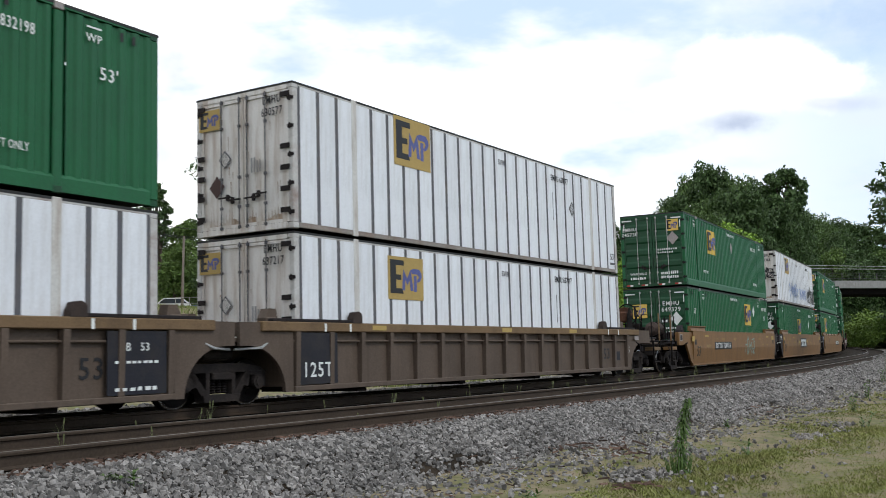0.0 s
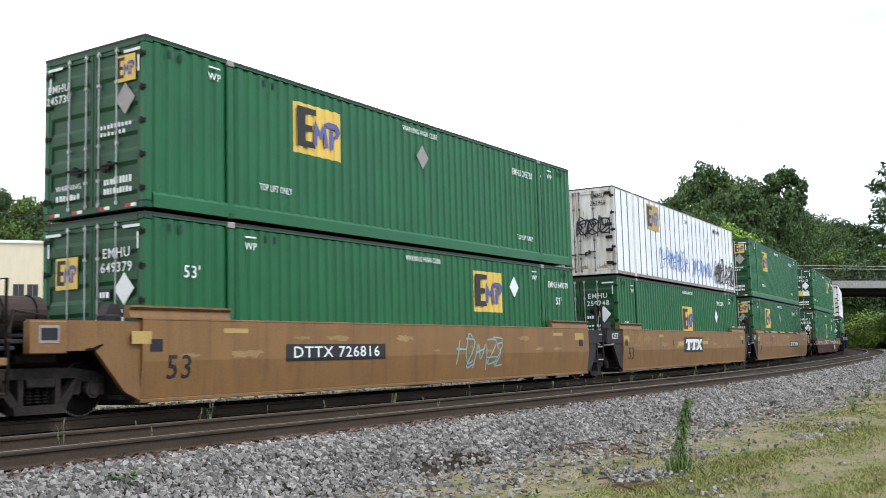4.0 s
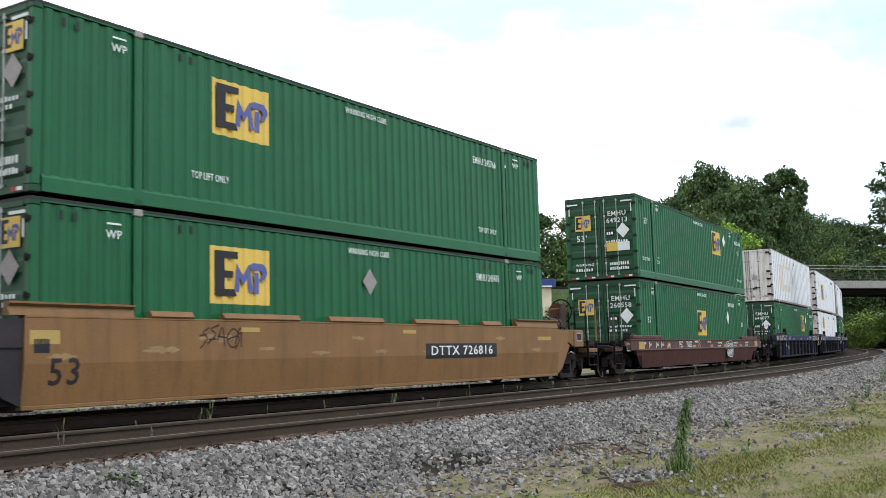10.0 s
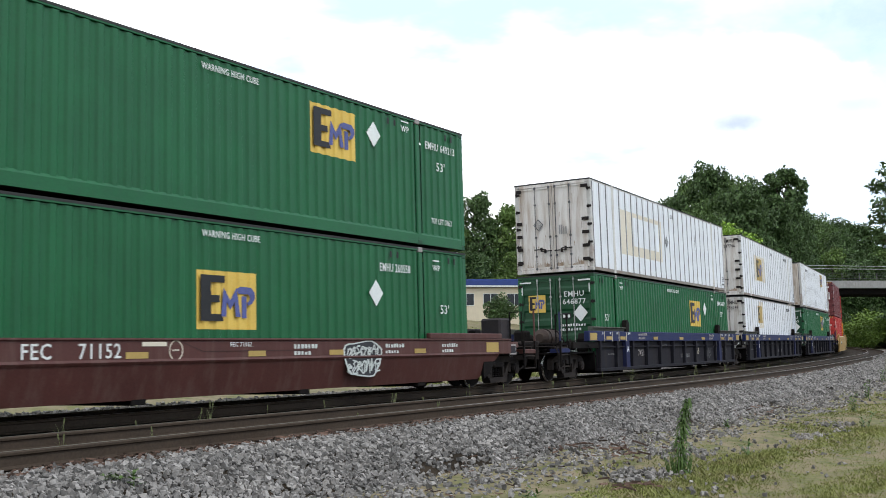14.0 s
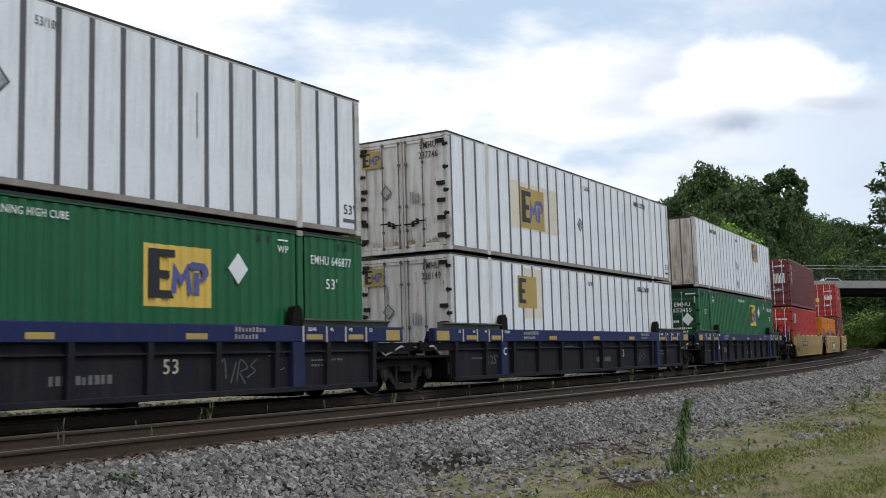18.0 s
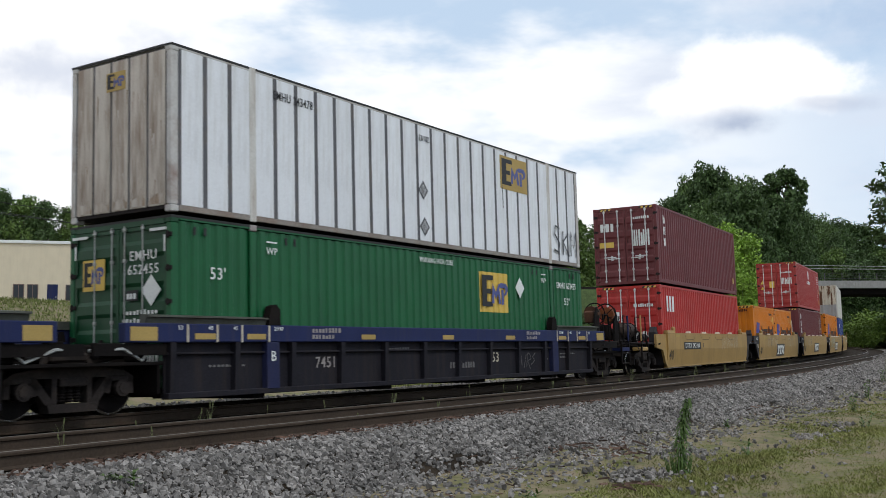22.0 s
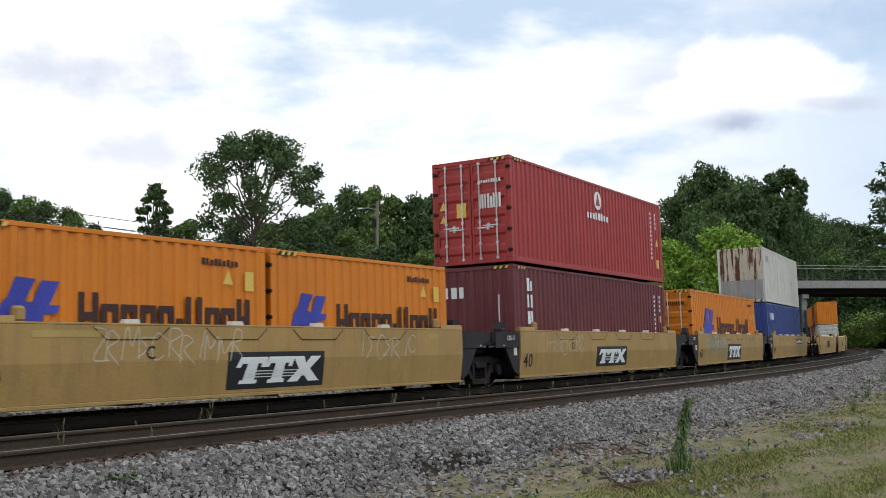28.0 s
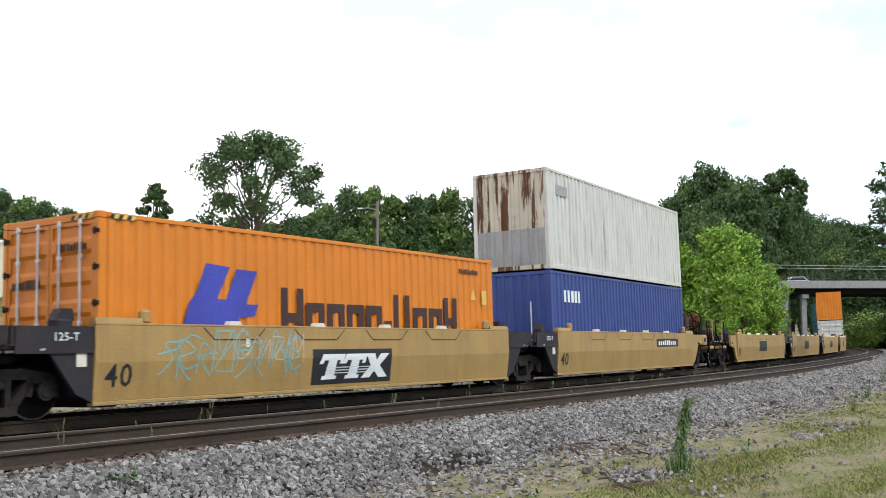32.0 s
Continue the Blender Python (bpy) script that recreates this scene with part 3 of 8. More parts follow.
def scatter_stones():
    """Loose crushed stone on the shoulder, between the rails and beyond the train."""
    rng = np.random.default_rng(4)
    bv = np.array([(x, y, z) for x in (-1, 1) for y in (-1, 1) for z in (-1, 1)], float) * 0.72
    bf = np.array([(0, 1, 3, 2), (4, 6, 7, 5), (0, 4, 5, 1), (2, 3, 7, 6), (0, 2, 6, 4), (1, 5, 7, 3)])
    bands = [(-18.5, -4, 5.15, 11.2, 720, 0.03), (-4, 8, 5.15, 10.2, 500, 0.034), (8, 22, 5.2, 9.0, 280, 0.042), (22, 50, 5.2, 8.4, 120, 0.052), (50, 110, 5.0, 8.0, 40, 0.08),
             (-18, 12, 2.2, 3.3, 30, 0.028), (-18, 8, 3.6, 4.6, 16, 0.025), (-14, 40, -5.4, -1.6, 50, 0.045)]
    pos, siz = [], []
    for s0, s1, o0, o1, dens, r in bands:
        n = int((s1 - s0) * (o1 - o0) * dens)
        s, o = rng.uniform(s0, s1, n), rng.uniform(o0, o1, n)
        if o1 > 8:
            edge = 6.85 + 0.22 * np.sin(s * 0.8) + 0.2 * np.sin(s * 2.1 + 1) + 0.1 * np.sin(s * 5.3)
            heaps = np.sin(s * 1.3 + o * 1.1 + 0.6) * np.cos(o * 1.7 - s * 0.7)
            keep = rng.random(n) < np.clip(1.0 - (o - edge) / 0.35, 0.012 + 0.16 * ramp(-o, -8.9, -7.2) + 0.2 * ramp(heaps, 0.25, 0.8) * ramp(-o, -10.9, -9.0), 1)
            keep &= rng.random(n) < np.clip((o - 5.1) / 0.45, 0.25, 1)
            s, o = s[keep], o[keep]
        keep = ~((np.abs(o - (NEAR_OFF + 0.755)) < 0.1) | (np.abs(o - (NEAR_OFF - 0.755)) < 0.1))
        s, o = s[keep], o[keep]
        x, y, a = np.interp(s, SS, LX), np.interp(s, SS, LY), np.interp(s, SS, _th)
        rr = r * rng.uniform(0.55, 1.35, len(s))
        gz = np.maximum(bed_z(o), np.where(o > 7.0, -0.53, -9)) + rng.uniform(-0.2, 0.9, len(s)) * rr
        pos.append(np.stack([x + np.sin(a) * o, y - np.cos(a) * o, gz], 1))
        siz.append(rr)
    pos, siz = np.concatenate(pos), np.concatenate(siz)
    n = len(pos)
    ang = rng.uniform(0, 6.283, (n, 3))
    ca, sa = np.cos(ang), np.sin(ang)
    v = (bv[None] + rng.uniform(-0.36, 0.36, (n, len(bv), 3))) * (siz[:, None] * 1.0)[..., None] * rng.uniform([0.85, 0.75, 0.55], [1.3, 1.1, 0.95], (n, 1, 3))
    for k, (i, j) in enumerate(((0, 1), (1, 2), (0, 2))):
        a, b = v[..., i].copy(), v[..., j].copy()
        v[..., i], v[..., j] = a * ca[:, None, k] - b * sa[:, None, k], a * sa[:, None, k] + b * ca[:, None, k]
    v += pos[:, None]
    f = bf[None] + (np.arange(n) * len(bv))[:, None, None]
    me = quick_mesh("ballast_stones", v.reshape(-1, 3), f.reshape(-1, 4))
    me.shade_flat()
    me.materials.append(M_STONE)
    tagged(new("ballast_stones", me), "loose crushed grey granite stones on the shoulder", "ballast", kind="stuff")


def quick_mesh(name, v, f):
    me = bpy.data.meshes.new(name)
    k = f.shape[1]
    me.vertices.add(len(v)), me.loops.add(f.size), me.polygons.add(len(f))
    me.vertices.foreach_set("co", np.ascontiguousarray(v, np.float32).ravel())
    me.loops.foreach_set("vertex_index", np.ascontiguousarray(f, np.int32).ravel())
    me.polygons.foreach_set("loop_start", np.arange(0, f.size, k, dtype=np.int32))
    me.update(calc_edges=True)
    me.validate()
    return me


# ---- containers ----
def wave(u0, u1, w_out, depth, pitch=0.28):
    """Trapezoid corrugation as (u, w) points between u0 and u1."""
    pts, q = [], u0
    cuts = [(0.0, 0), (0.36, 0), (0.5, 1), (0.86, 1), (1.0, 0)]

    def w_at(u):
        t = (u / pitch) % 1.0
        for (a, wa), (b, wb) in zip(cuts[:-1], cuts[1:]):
            if a <= t <= b:
                return w_out - depth * (wa + (wb - wa) * (t - a) / (b - a))
        return w_out
    us = {u0, u1}
    k = math.floor(u0 / pitch)
    while k * pitch < u1:
        for c, _ in cuts:
            if u0 < (k + c) * pitch < u1:
                us.add((k + c) * pitch)
        k += 1
    return [(u, w_at(u)) for u in sorted(us)]


def wave_panel(side, L, y, u0, u1, z0, z1, depth=0.036, out=0.0):
    """A corrugated wall in the plane y (its sign says which way is out), or an end wall when side is 'end'."""
    s = Shape()
    pts = wave(u0, u1, abs(y) + out, depth)
    sg = 1 if y > 0 else -1
    n = len(pts)
    for z in (z0, z1):
        s.v += [((u, sg * w, z) if side == "side" else (sg * w, u, z)) for u, w in pts]
    s.f += [(i, i + 1, n + i + 1, n + i) for i in range(n - 1)]
    return s


def frame_parts(c, L, W, H, material, rail=0.16, top=0.1, cast=None, foot=None):
    """Posts, rails, floor, roof and the eight corner castings."""
    cast = cast or material
    for sx in (-1, 1):
        for sy in (-1, 1):
            x, y = sx * L / 2, sy * W / 2
            part("corner_post", Shape().cbox(min(x, x - sx * 0.16), max(x, x - sx * 0.16), min(y, y - sy * 0.12), max(y, y - sy * 0.12), 0.118, H - 0.118), material, c)
            for z in (0.0, H - 0.118):
                g = Shape().cbox(min(x, x - sx * 0.178), max(x, x - sx * 0.178), min(y, y - sy * 0.162), max(y, y - sy * 0.162), z, z + 0.118, 0.014)
                g.cyl((x - sx * 0.09, y + sy * 0.002, z + 0.06), (x - sx * 0.09, y - sy * 0.01, z + 0.06), 0.035, 8)
                part("corner_casting", g, cast, c)
    for sy in (-1, 1):
        y = sy * W / 2
        if rail > 0.2:
            prof = [(y + sy * 0.012, 0.02), (y + sy * 0.012, rail - 0.02), (y - sy * 0.022, rail + 0.035), (y - sy * 0.06, rail + 0.035), (y - sy * 0.06, 0.02)]
            part("bottom_rail", Shape().prism(prof, -L / 2 + 0.18, L / 2 - 0.18), material, c)
        else:
            part("bottom_rail", Shape().cbox(-L / 2 + 0.18, L / 2 - 0.18, min(y, y - sy * 0.06), max(y, y - sy * 0.06), 0.02, rail, 0.006), foot or material, c)
        part("top_rail", Shape().cbox(-L / 2 + 0.18, L / 2 - 0.18, min(y, y - sy * 0.06), max(y, y - sy * 0.06), H - top, H - 0.015, 0.006), material, c)
    part("floor", Shape().box(-L / 2 + 0.02, L / 2 - 0.02, -W / 2 + 0.06, W / 2 - 0.06, 0.06, 0.14), M_DUST, c)
    part("roof", Shape().box(-L / 2 + 0.02, L / 2 - 0.02, -W / 2 + 0.05, W / 2 - 0.05, H - 0.04, H - 0.012), material, c)


def door_end(c, L, W, H, paint, ribs=5, rod=M_STEEL, keeper=M_DUST, at=(0.24, 0.72), thin=0.02, low=0.95):
    """Two door leaves at the leading end, with lock rods, handles and hinges."""
    x = -L / 2
    part("door_header", Shape().cbox(x, x + 0.1, -W / 2 + 0.165, W / 2 - 0.165, H - 0.13, H - 0.01, 0.008), paint, c)
    part("door_sill", Shape().cbox(x, x + 0.1, -W / 2 + 0.165, W / 2 - 0.165, 0.01, 0.13, 0.008), paint, c)
    for sg in (-1, 1):
        y0, y1 = (0.012, W / 2 - 0.125) if sg > 0 else (-W / 2 + 0.125, -0.012)
        d = Shape().box(x + 0.045, x + 0.075, y0, y1, 0.135, H - 0.135)
        if ribs:
            hh = (H - 0.42) / ribs
            for k in range(ribs):
                z = 0.2 + k * hh
                prof = [(x + 0.046, z + 0.05), (x + 0.012, z + 0.12), (x + 0.012, z + hh * 0.55), (x + 0.046, z + hh * 0.7)]
                d.prism(prof, y0 + 0.06, y1 - 0.06, "y")
        for a, b, e, g in ((y0, y1, 0.135, 0.2), (y0, y1, H - 0.2, H - 0.135), (y0, y0 + 0.06, 0.2, H - 0.2), (y1 - 0.06, y1, 0.2, H - 0.2)):
            d.box(x + 0.015, x + 0.05, a, b, e, g)
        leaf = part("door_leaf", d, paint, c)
        for q in at:
            yy = (y0 + (y1 - y0) * q) if sg > 0 else (y1 - (y1 - y0) * q)
            r = Shape().cyl((x - 0.012, yy, 0.1), (x - 0.012, yy, H - 0.1), thin, 8)
            for z in (0.14, 0.55, 1.15, H - 0.7, H - 0.16):
                r.cbox(x - 0.03, x + 0.016, yy - 0.016 - thin * 1.2, yy + 0.016 + thin * 1.2, z - 0.03, z + 0.03, 0.006)
            part("lock_rod", r, rod, leaf)
            hz = low if q < 0.45 else low + 0.06
            dr = 1 if (q < 0.5) == (sg > 0) else -1
            hl = 0.42 if thin > 0.015 else 0.3
            part("door_handle", Shape().cbox(x - 0.05, x - 0.03, min(yy - dr * 0.06, yy + dr * hl), max(yy - dr * 0.06, yy + dr * hl), hz, hz + 0.035, 0.005).cbox(x - 0.045, x + 0.014, yy + dr * hl * 0.6 - 0.03, yy + dr * hl * 0.6 + 0.03, hz - 0.05, hz + 0.08, 0.005), keeper if thin < 0.015 else rod, leaf)
        for k in range(5):
            z = 0.32 + k * (H - 0.64) / 4
            yy = y1 if sg > 0 else y0
            part("hinge", Shape().cbox(x - 0.02, x + 0.012, min(yy, yy + sg * 0.1) - 0.05, max(yy, yy + sg * 0.1) - (0.0 if sg > 0 else 0.0), z - 0.035, z + 0.035, 0.006).cyl((x - 0.015, yy + sg * 0.055, z - 0.06), (x - 0.015, yy + sg * 0.055, z + 0.06), 0.018, 6), keeper, leaf)


def corrugated(name, label, L, W, H, paint, door_paint, posts=(), blank_end=False, rod=M_STEEL, cast=None, **door):
    c = thing(name, label, "container", "containers on the train")
    frame_parts(c, L, W, H, paint, 0.25 if L > 13 else 0.16, 0.07 if L > 13 else 0.09, cast)
    for y in (-W / 2, W / 2):
        cuts = [-L / 2 + 0.15] + [q for u in posts for q in (u - 0.14, u + 0.14)] + [L / 2 - 0.15]
        for u0, u1 in zip(cuts[::2], cuts[1::2]):
            part("side_panel", wave_panel("side", L, y, u0, u1, 0.15, H - 0.08, out=-0.008), paint, c)
        sg = 1 if y > 0 else -1
        for u in posts:
            yy = (min(y, y * 0.955), max(y, y * 0.955))
            part("intermediate_post", Shape().cbox(u - 0.085, u + 0.085, yy[0] - (0.014 if y < 0 else 0), yy[1] + (0.014 if y > 0 else 0), 0.12, H - 0.11, 0.022), paint, c)
            part("post_backing", Shape().box(u - 0.16, u + 0.16, min(y - sg * 0.075, y - sg * 0.06), max(y - sg * 0.075, y - sg * 0.06), 0.15, H - 0.08), paint, c)
            for z in (0.0, H - 0.105):
                part("lift_casting", Shape().cbox(u - 0.09, u + 0.09, yy[0] - (0.016 if y < 0 else 0), yy[1] + (0.016 if y > 0 else 0), z, z + 0.118, 0.014).cyl((u, y * 1.014, z + 0.06), (u, y * 0.99, z + 0.06), 0.035, 8), M_PLACK if z > 1 else (cast or paint), c)
    part("end_panel", wave_panel("end", L, L / 2, -W / 2 + 0.11, W / 2 - 0.11, 0.12, H - 0.11, out=-0.01), paint, c)
    if blank_end:
        part("end_panel", wave_panel("end", L, -L / 2, -W / 2 + 0.11, W / 2 - 0.11, 0.12, H - 0.11, out=-0.01), door_paint, c)
        part("end_header", Shape().cbox(-L / 2, -L / 2 + 0.08, -W / 2 + 0.165, W / 2 - 0.165, H - 0.12, H - 0.01), door_paint, c)
        part("end_sill", Shape().cbox(-L / 2, -L / 2 + 0.08, -W / 2 + 0.165, W / 2 - 0.165, 0.01, 0.14), door_paint, c)
    else:
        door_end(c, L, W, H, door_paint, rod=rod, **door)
    return c


def plated(name, label, L, W, H, blank_end=False, pitch=0.6):
    """A white container of flat plates riveted between grey posts."""
    c = thing(name, label, "container", "containers on the train")
    frame_parts(c, L, W, H, M_RAILW, 0.12, 0.07, M_RAILW, M_RAILD)
    part("roof_edge", Shape().box(-L / 2 - 0.004, L / 2 + 0.004, -W / 2 - 0.004, W / 2 + 0.004, H - 0.035, H + 0.008), M_SEAL, c, "dark roof edge strip")
    n = round((L - 0.36) / pitch)
    w = (L - 0.36) / n
    pan = Shape().cbox(-w / 2 + 0.055, w / 2 - 0.055, -0.016, 0.016, 0.12, H - 0.07, 0.006).mesh("panel")
    for y in (-W / 2 + 0.016, W / 2 - 0.016):
        part("side_wall", Shape().box(-L / 2 + 0.16, L / 2 - 0.16, y - 0.008, y + 0.008, 0.1, H - 0.06), M_GAP, c, "grey posts between the plates")
        for i in range(n):
            ob = part("panel", pan, M_WHITE, c)
            ob.location = (-L / 2 + 0.18 + (i + 0.5) * w, y, 0)
        for u in (-6.096, 6.096):
            part("intermediate_post", Shape().cbox(u - 0.085, u + 0.085, (y - 0.03) if y < 0 else y - 0.01, (y + 0.03) if y > 0 else y + 0.01, 0.0, H + 0.01, 0.01), M_POST, c)
    part("end_panel", Shape().box(L / 2 - 0.06, L / 2 - 0.02, -W / 2 + 0.1, W / 2 - 0.1, 0.1, H - 0.08), M_WDOOR, c)
    if blank_end:
        part("end_wall", Shape().box(-L / 2 + 0.03, -L / 2 + 0.06, -W / 2 + 0.1, W / 2 - 0.1, 0.1, H - 0.06), M_GAP, c)
        for k in range(5):
            y0 = -W / 2 + 0.13 + k * (W - 0.26) / 5
            part("end_plate", Shape().cbox(-L / 2 + 0.006, -L / 2 + 0.04, y0 + 0.03, y0 + (W - 0.26) / 5 - 0.03, 0.12, H - 0.08, 0.006), M_ENDW, c)
    else:
        door_end(c, L, W, H, M_WDOOR, ribs=0, rod=M_GAP, keeper=M_DUST, at=(0.08, 0.5), thin=0.013, low=0.68)
    rng = random.Random(len(bpy.data.objects))
    fe = Face(c, "end", L / 2 - 0.02 if not blank_end else L / 2 - 0.004)
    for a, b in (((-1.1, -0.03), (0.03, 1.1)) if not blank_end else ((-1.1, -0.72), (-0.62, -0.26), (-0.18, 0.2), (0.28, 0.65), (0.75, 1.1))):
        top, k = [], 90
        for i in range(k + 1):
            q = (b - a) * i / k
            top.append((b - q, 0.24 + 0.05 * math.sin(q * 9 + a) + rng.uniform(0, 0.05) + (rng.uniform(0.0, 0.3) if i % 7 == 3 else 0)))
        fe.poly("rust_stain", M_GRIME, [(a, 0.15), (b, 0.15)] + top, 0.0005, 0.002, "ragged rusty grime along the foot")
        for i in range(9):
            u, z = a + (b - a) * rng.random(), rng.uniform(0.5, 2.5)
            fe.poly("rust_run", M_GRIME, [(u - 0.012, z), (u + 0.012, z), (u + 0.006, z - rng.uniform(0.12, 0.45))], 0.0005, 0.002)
    return c


M_PLACK = mat("faded_grey_placard", (0.3, 0.27, 0.26), 0.6)


def side_face(c, W, flat=0.0):
    return Face(c, "side", W / 2 + flat)


def emblem(fc, u, v, s, yellow=M_YELLOW, partial=False, wavy=None, q=0.68):
    """A yellow decal with black and violet shapes; q: its height for its width."""
    h, hv = s / 2, s * q / 2
    if wavy:
        L, W = wavy
        part("decal", wave_panel("side", L, -W / 2, u - h, u + h, v - hv, v + hv, out=-0.004), yellow, fc.parent, "square yellow decal with dark shapes")
    else:
        fc.slab("decal", yellow, u - h, u + h, v - hv, v + hv, 0.002, 0.005, "square yellow decal with dark shapes")
    w0, w1 = 0.005, 0.009

    def mark(material, pts):
        fc.poly("decal_mark", material, [(u + a * s, v + c * s * q) for a, c in pts], w0, w1)
    mark(M_INK, [(-0.44, -0.36), (-0.08, -0.36), (-0.12, -0.24), (-0.28, -0.24), (-0.28, -0.04), (-0.14, -0.04), (-0.14, 0.08), (-0.28, 0.08), (-0.28, 0.3), (-0.06, 0.3), (-0.06, 0.42), (-0.44, 0.42)])
    if not partial:
        mark(M_INKB, [(-0.12, -0.28), (-0.08, 0.22), (0.03, 0.0), (0.13, 0.22), (0.2, -0.28), (0.12, -0.28), (0.1, -0.02), (0.03, -0.16), (-0.03, -0.02), (-0.04, -0.28)])
        mark(M_INKB, [(0.22, -0.3), (0.3, -0.3), (0.3, 0.08), (0.22, 0.08)])
        mark(M_INKB, [(0.17, 0.12), (0.33, 0.12), (0.37, 0.06), (0.34, 0.0), (0.31, -0.03), (0.33, -0.08), (0.4, -0.04), (0.45, 0.06), (0.44, 0.16), (0.38, 0.24), (0.2, 0.25), (0.13, 0.2)])


def placard(fc, u, v, s=0.5, material=None):
    fc.poly("placard", material or M_LET, [(u - s / 2, v), (u, v - s / 2 * 1.12), (u + s / 2, v), (u, v + s / 2 * 1.12)], 0.002, 0.006, "white diamond placard")


def green_box(top=True, number="", emb=0.0, emb_z=2.0, mark53=(-7.05, 1.97), wp=(-6.5, 2.5), lift=-7.05, dia=None, dia_z=2.1, end_left=True, extra=False, grey_dia=False):
    L, W, H = 16.154, 2.591, 2.896
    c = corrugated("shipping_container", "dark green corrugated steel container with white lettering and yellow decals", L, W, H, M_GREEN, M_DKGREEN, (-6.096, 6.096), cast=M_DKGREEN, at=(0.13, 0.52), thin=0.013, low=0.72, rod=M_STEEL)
    part("roof_edge", Shape().box(-L / 2 - 0.004, L / 2 + 0.004, -W / 2 - 0.004, W / 2 + 0.004, H - 0.035, H + 0.008), M_SEAL, c, "dark roof edge strip")
    f, e = side_face(c, W), Face(c, "end", L / 2)
    emblem(f, emb, emb_z, 1.5, wavy=(L, W))
    k = -0.62 if end_left else 0.85
    emblem(e, k - 0.02, 2.0 if end_left else 2.4, 0.58 if end_left else 0.48, q=0.95)
    mirrored = wp[0] < -6
    if number:
        big = 0.235 if end_left else 0.2
        e.text(number.split()[0], big, 0.62 if end_left else -0.92, 2.26 if end_left else 2.32)
        e.text(number.split()[1], big, 0.62 if end_left else -0.92, 2.02 if end_left else 2.12)
        f.text(number, 0.25, 5.1 if mirrored else 7.05, 2.36, squeeze=0.7 if mirrored else 0.78)
    placard(e, 0.82, 1.66 if end_left else 1.88, 0.48, M_PLACK if grey_dia else M_LET)
    e.bars(M_LET, 0.2, 1.0, 1.26 if end_left else 1.42, 1.34 if end_left else 1.5, 9, 3)
    e.bars(M_LET, 0.2, 0.85, 1.12 if end_left else 1.3, 1.2 if end_left else 1.37, 7, 8)
    if end_left:
        e.slab("notice_label", M_INK, 0.22, 0.5, 1.5, 1.68, 0.003, 0.02)
        e.bars(M_LET, 0.24, 0.48, 1.53, 1.65, 3, 5, w=0.024)
    e.text("WARNING", 0.13, -0.62, 0.52)
    e.bars(M_LET, -0.95, -0.3, 0.3, 0.4, 7, 4)
    e.bars(M_LET, 0.3, 1.0, 0.46, 0.58, 9, 5)
    e.bars(M_LET, 0.3, 1.0, 0.3, 0.4, 9, 6)
    if extra:
        e.text("53'", 0.3, -0.7, 1.45)
        e.slab("notice_label", M_LET, 0.62, 1.05, 0.95, 1.25, 0.003, 0.05)
        e.slab("notice_label", M_YELLOW, 0.22, 0.6, 0.95, 1.25, 0.003, 0.05)
    for uu in (-1.0, 1.0):
        e.slab("reflector", M_LET, uu - 0.22, uu + 0.18, 2.66, 2.71)
        e.slab("reflector", M_LET, uu + (0.12 if uu > 0 else -0.16), uu + (0.16 if uu > 0 else -0.12), 2.3, 2.58)
    if top:
        for uu in (-1.0, -0.4, 0.3, 0.95):
            e.slab("tail_reflector", M_RED, uu - 0.12, uu + 0.02, 0.04, 0.1)
            e.slab("tail_reflector", M_LET, uu + 0.02, uu + 0.14, 0.04, 0.1)
    if mark53:
        f.text("53'", 0.3, *mark53)
    if mark53 and not mirrored:
        f.text("53'", 0.29, 7.05, 1.9)
    elif mark53:
        f.text("53'", 0.29, -mark53[0], mark53[1])
    f.text("WP", 0.19, *wp)
    f.slab("stencil_bar", M_LET, wp[0] - 0.14, wp[0] + 0.14, wp[1] + 0.16, wp[1] + 0.19)
    wr = 6.75 if mirrored else 5.6
    f.text("WP", 0.19, wr, wp[1])
    f.slab("stencil_bar", M_LET, wr - 0.14, wr + 0.14, wp[1] + 0.16, wp[1] + 0.19)
    if top:
        f.text("TOP LIFT ONLY", 0.18, lift, 0.68, squeeze=0.65)
        f.text("TOP LIFT ONLY", 0.18, 5.15 if mirrored else 7.05, 0.6, squeeze=0.65)
        if not mirrored:
            f.text("DA", 0.19, -5.66, 0.65)
            f.slab("stencil_bar", M_LET, -5.76, -5.56, 0.8, 0.83)
    f.text("WARNING HIGH CUBE", 0.17, 0.1, 2.64, squeeze=0.75)
    if dia is not None:
        placard(f, dia, dia_z, 0.5, M_PLACK if grey_dia else M_LET)
    for u in (-7.55, -7.3, -5.2, -4.95, 4.95, 5.2, 7.3, 7.55):
        f.slab("lift_slot", M_SEAL, u - 0.03, u + 0.03, 2.6, 2.74)
    return c


def on_plates(f, material, area, w0, w1, label):
    """A faded patch that lies on the plates and leaves the posts between them bare."""
    n = 26
    w = (16.154 - 0.36) / n
    for i in range(n):
        a = max(area[0], -8.077 + 0.18 + i * w + 0.065)
        b = min(area[1], -8.077 + 0.18 + (i + 1) * w - 0.065)
        if b - a > 0.03:
            f.slab("faded_patch", material, a, b, area[2], area[3], w0, w1, label)


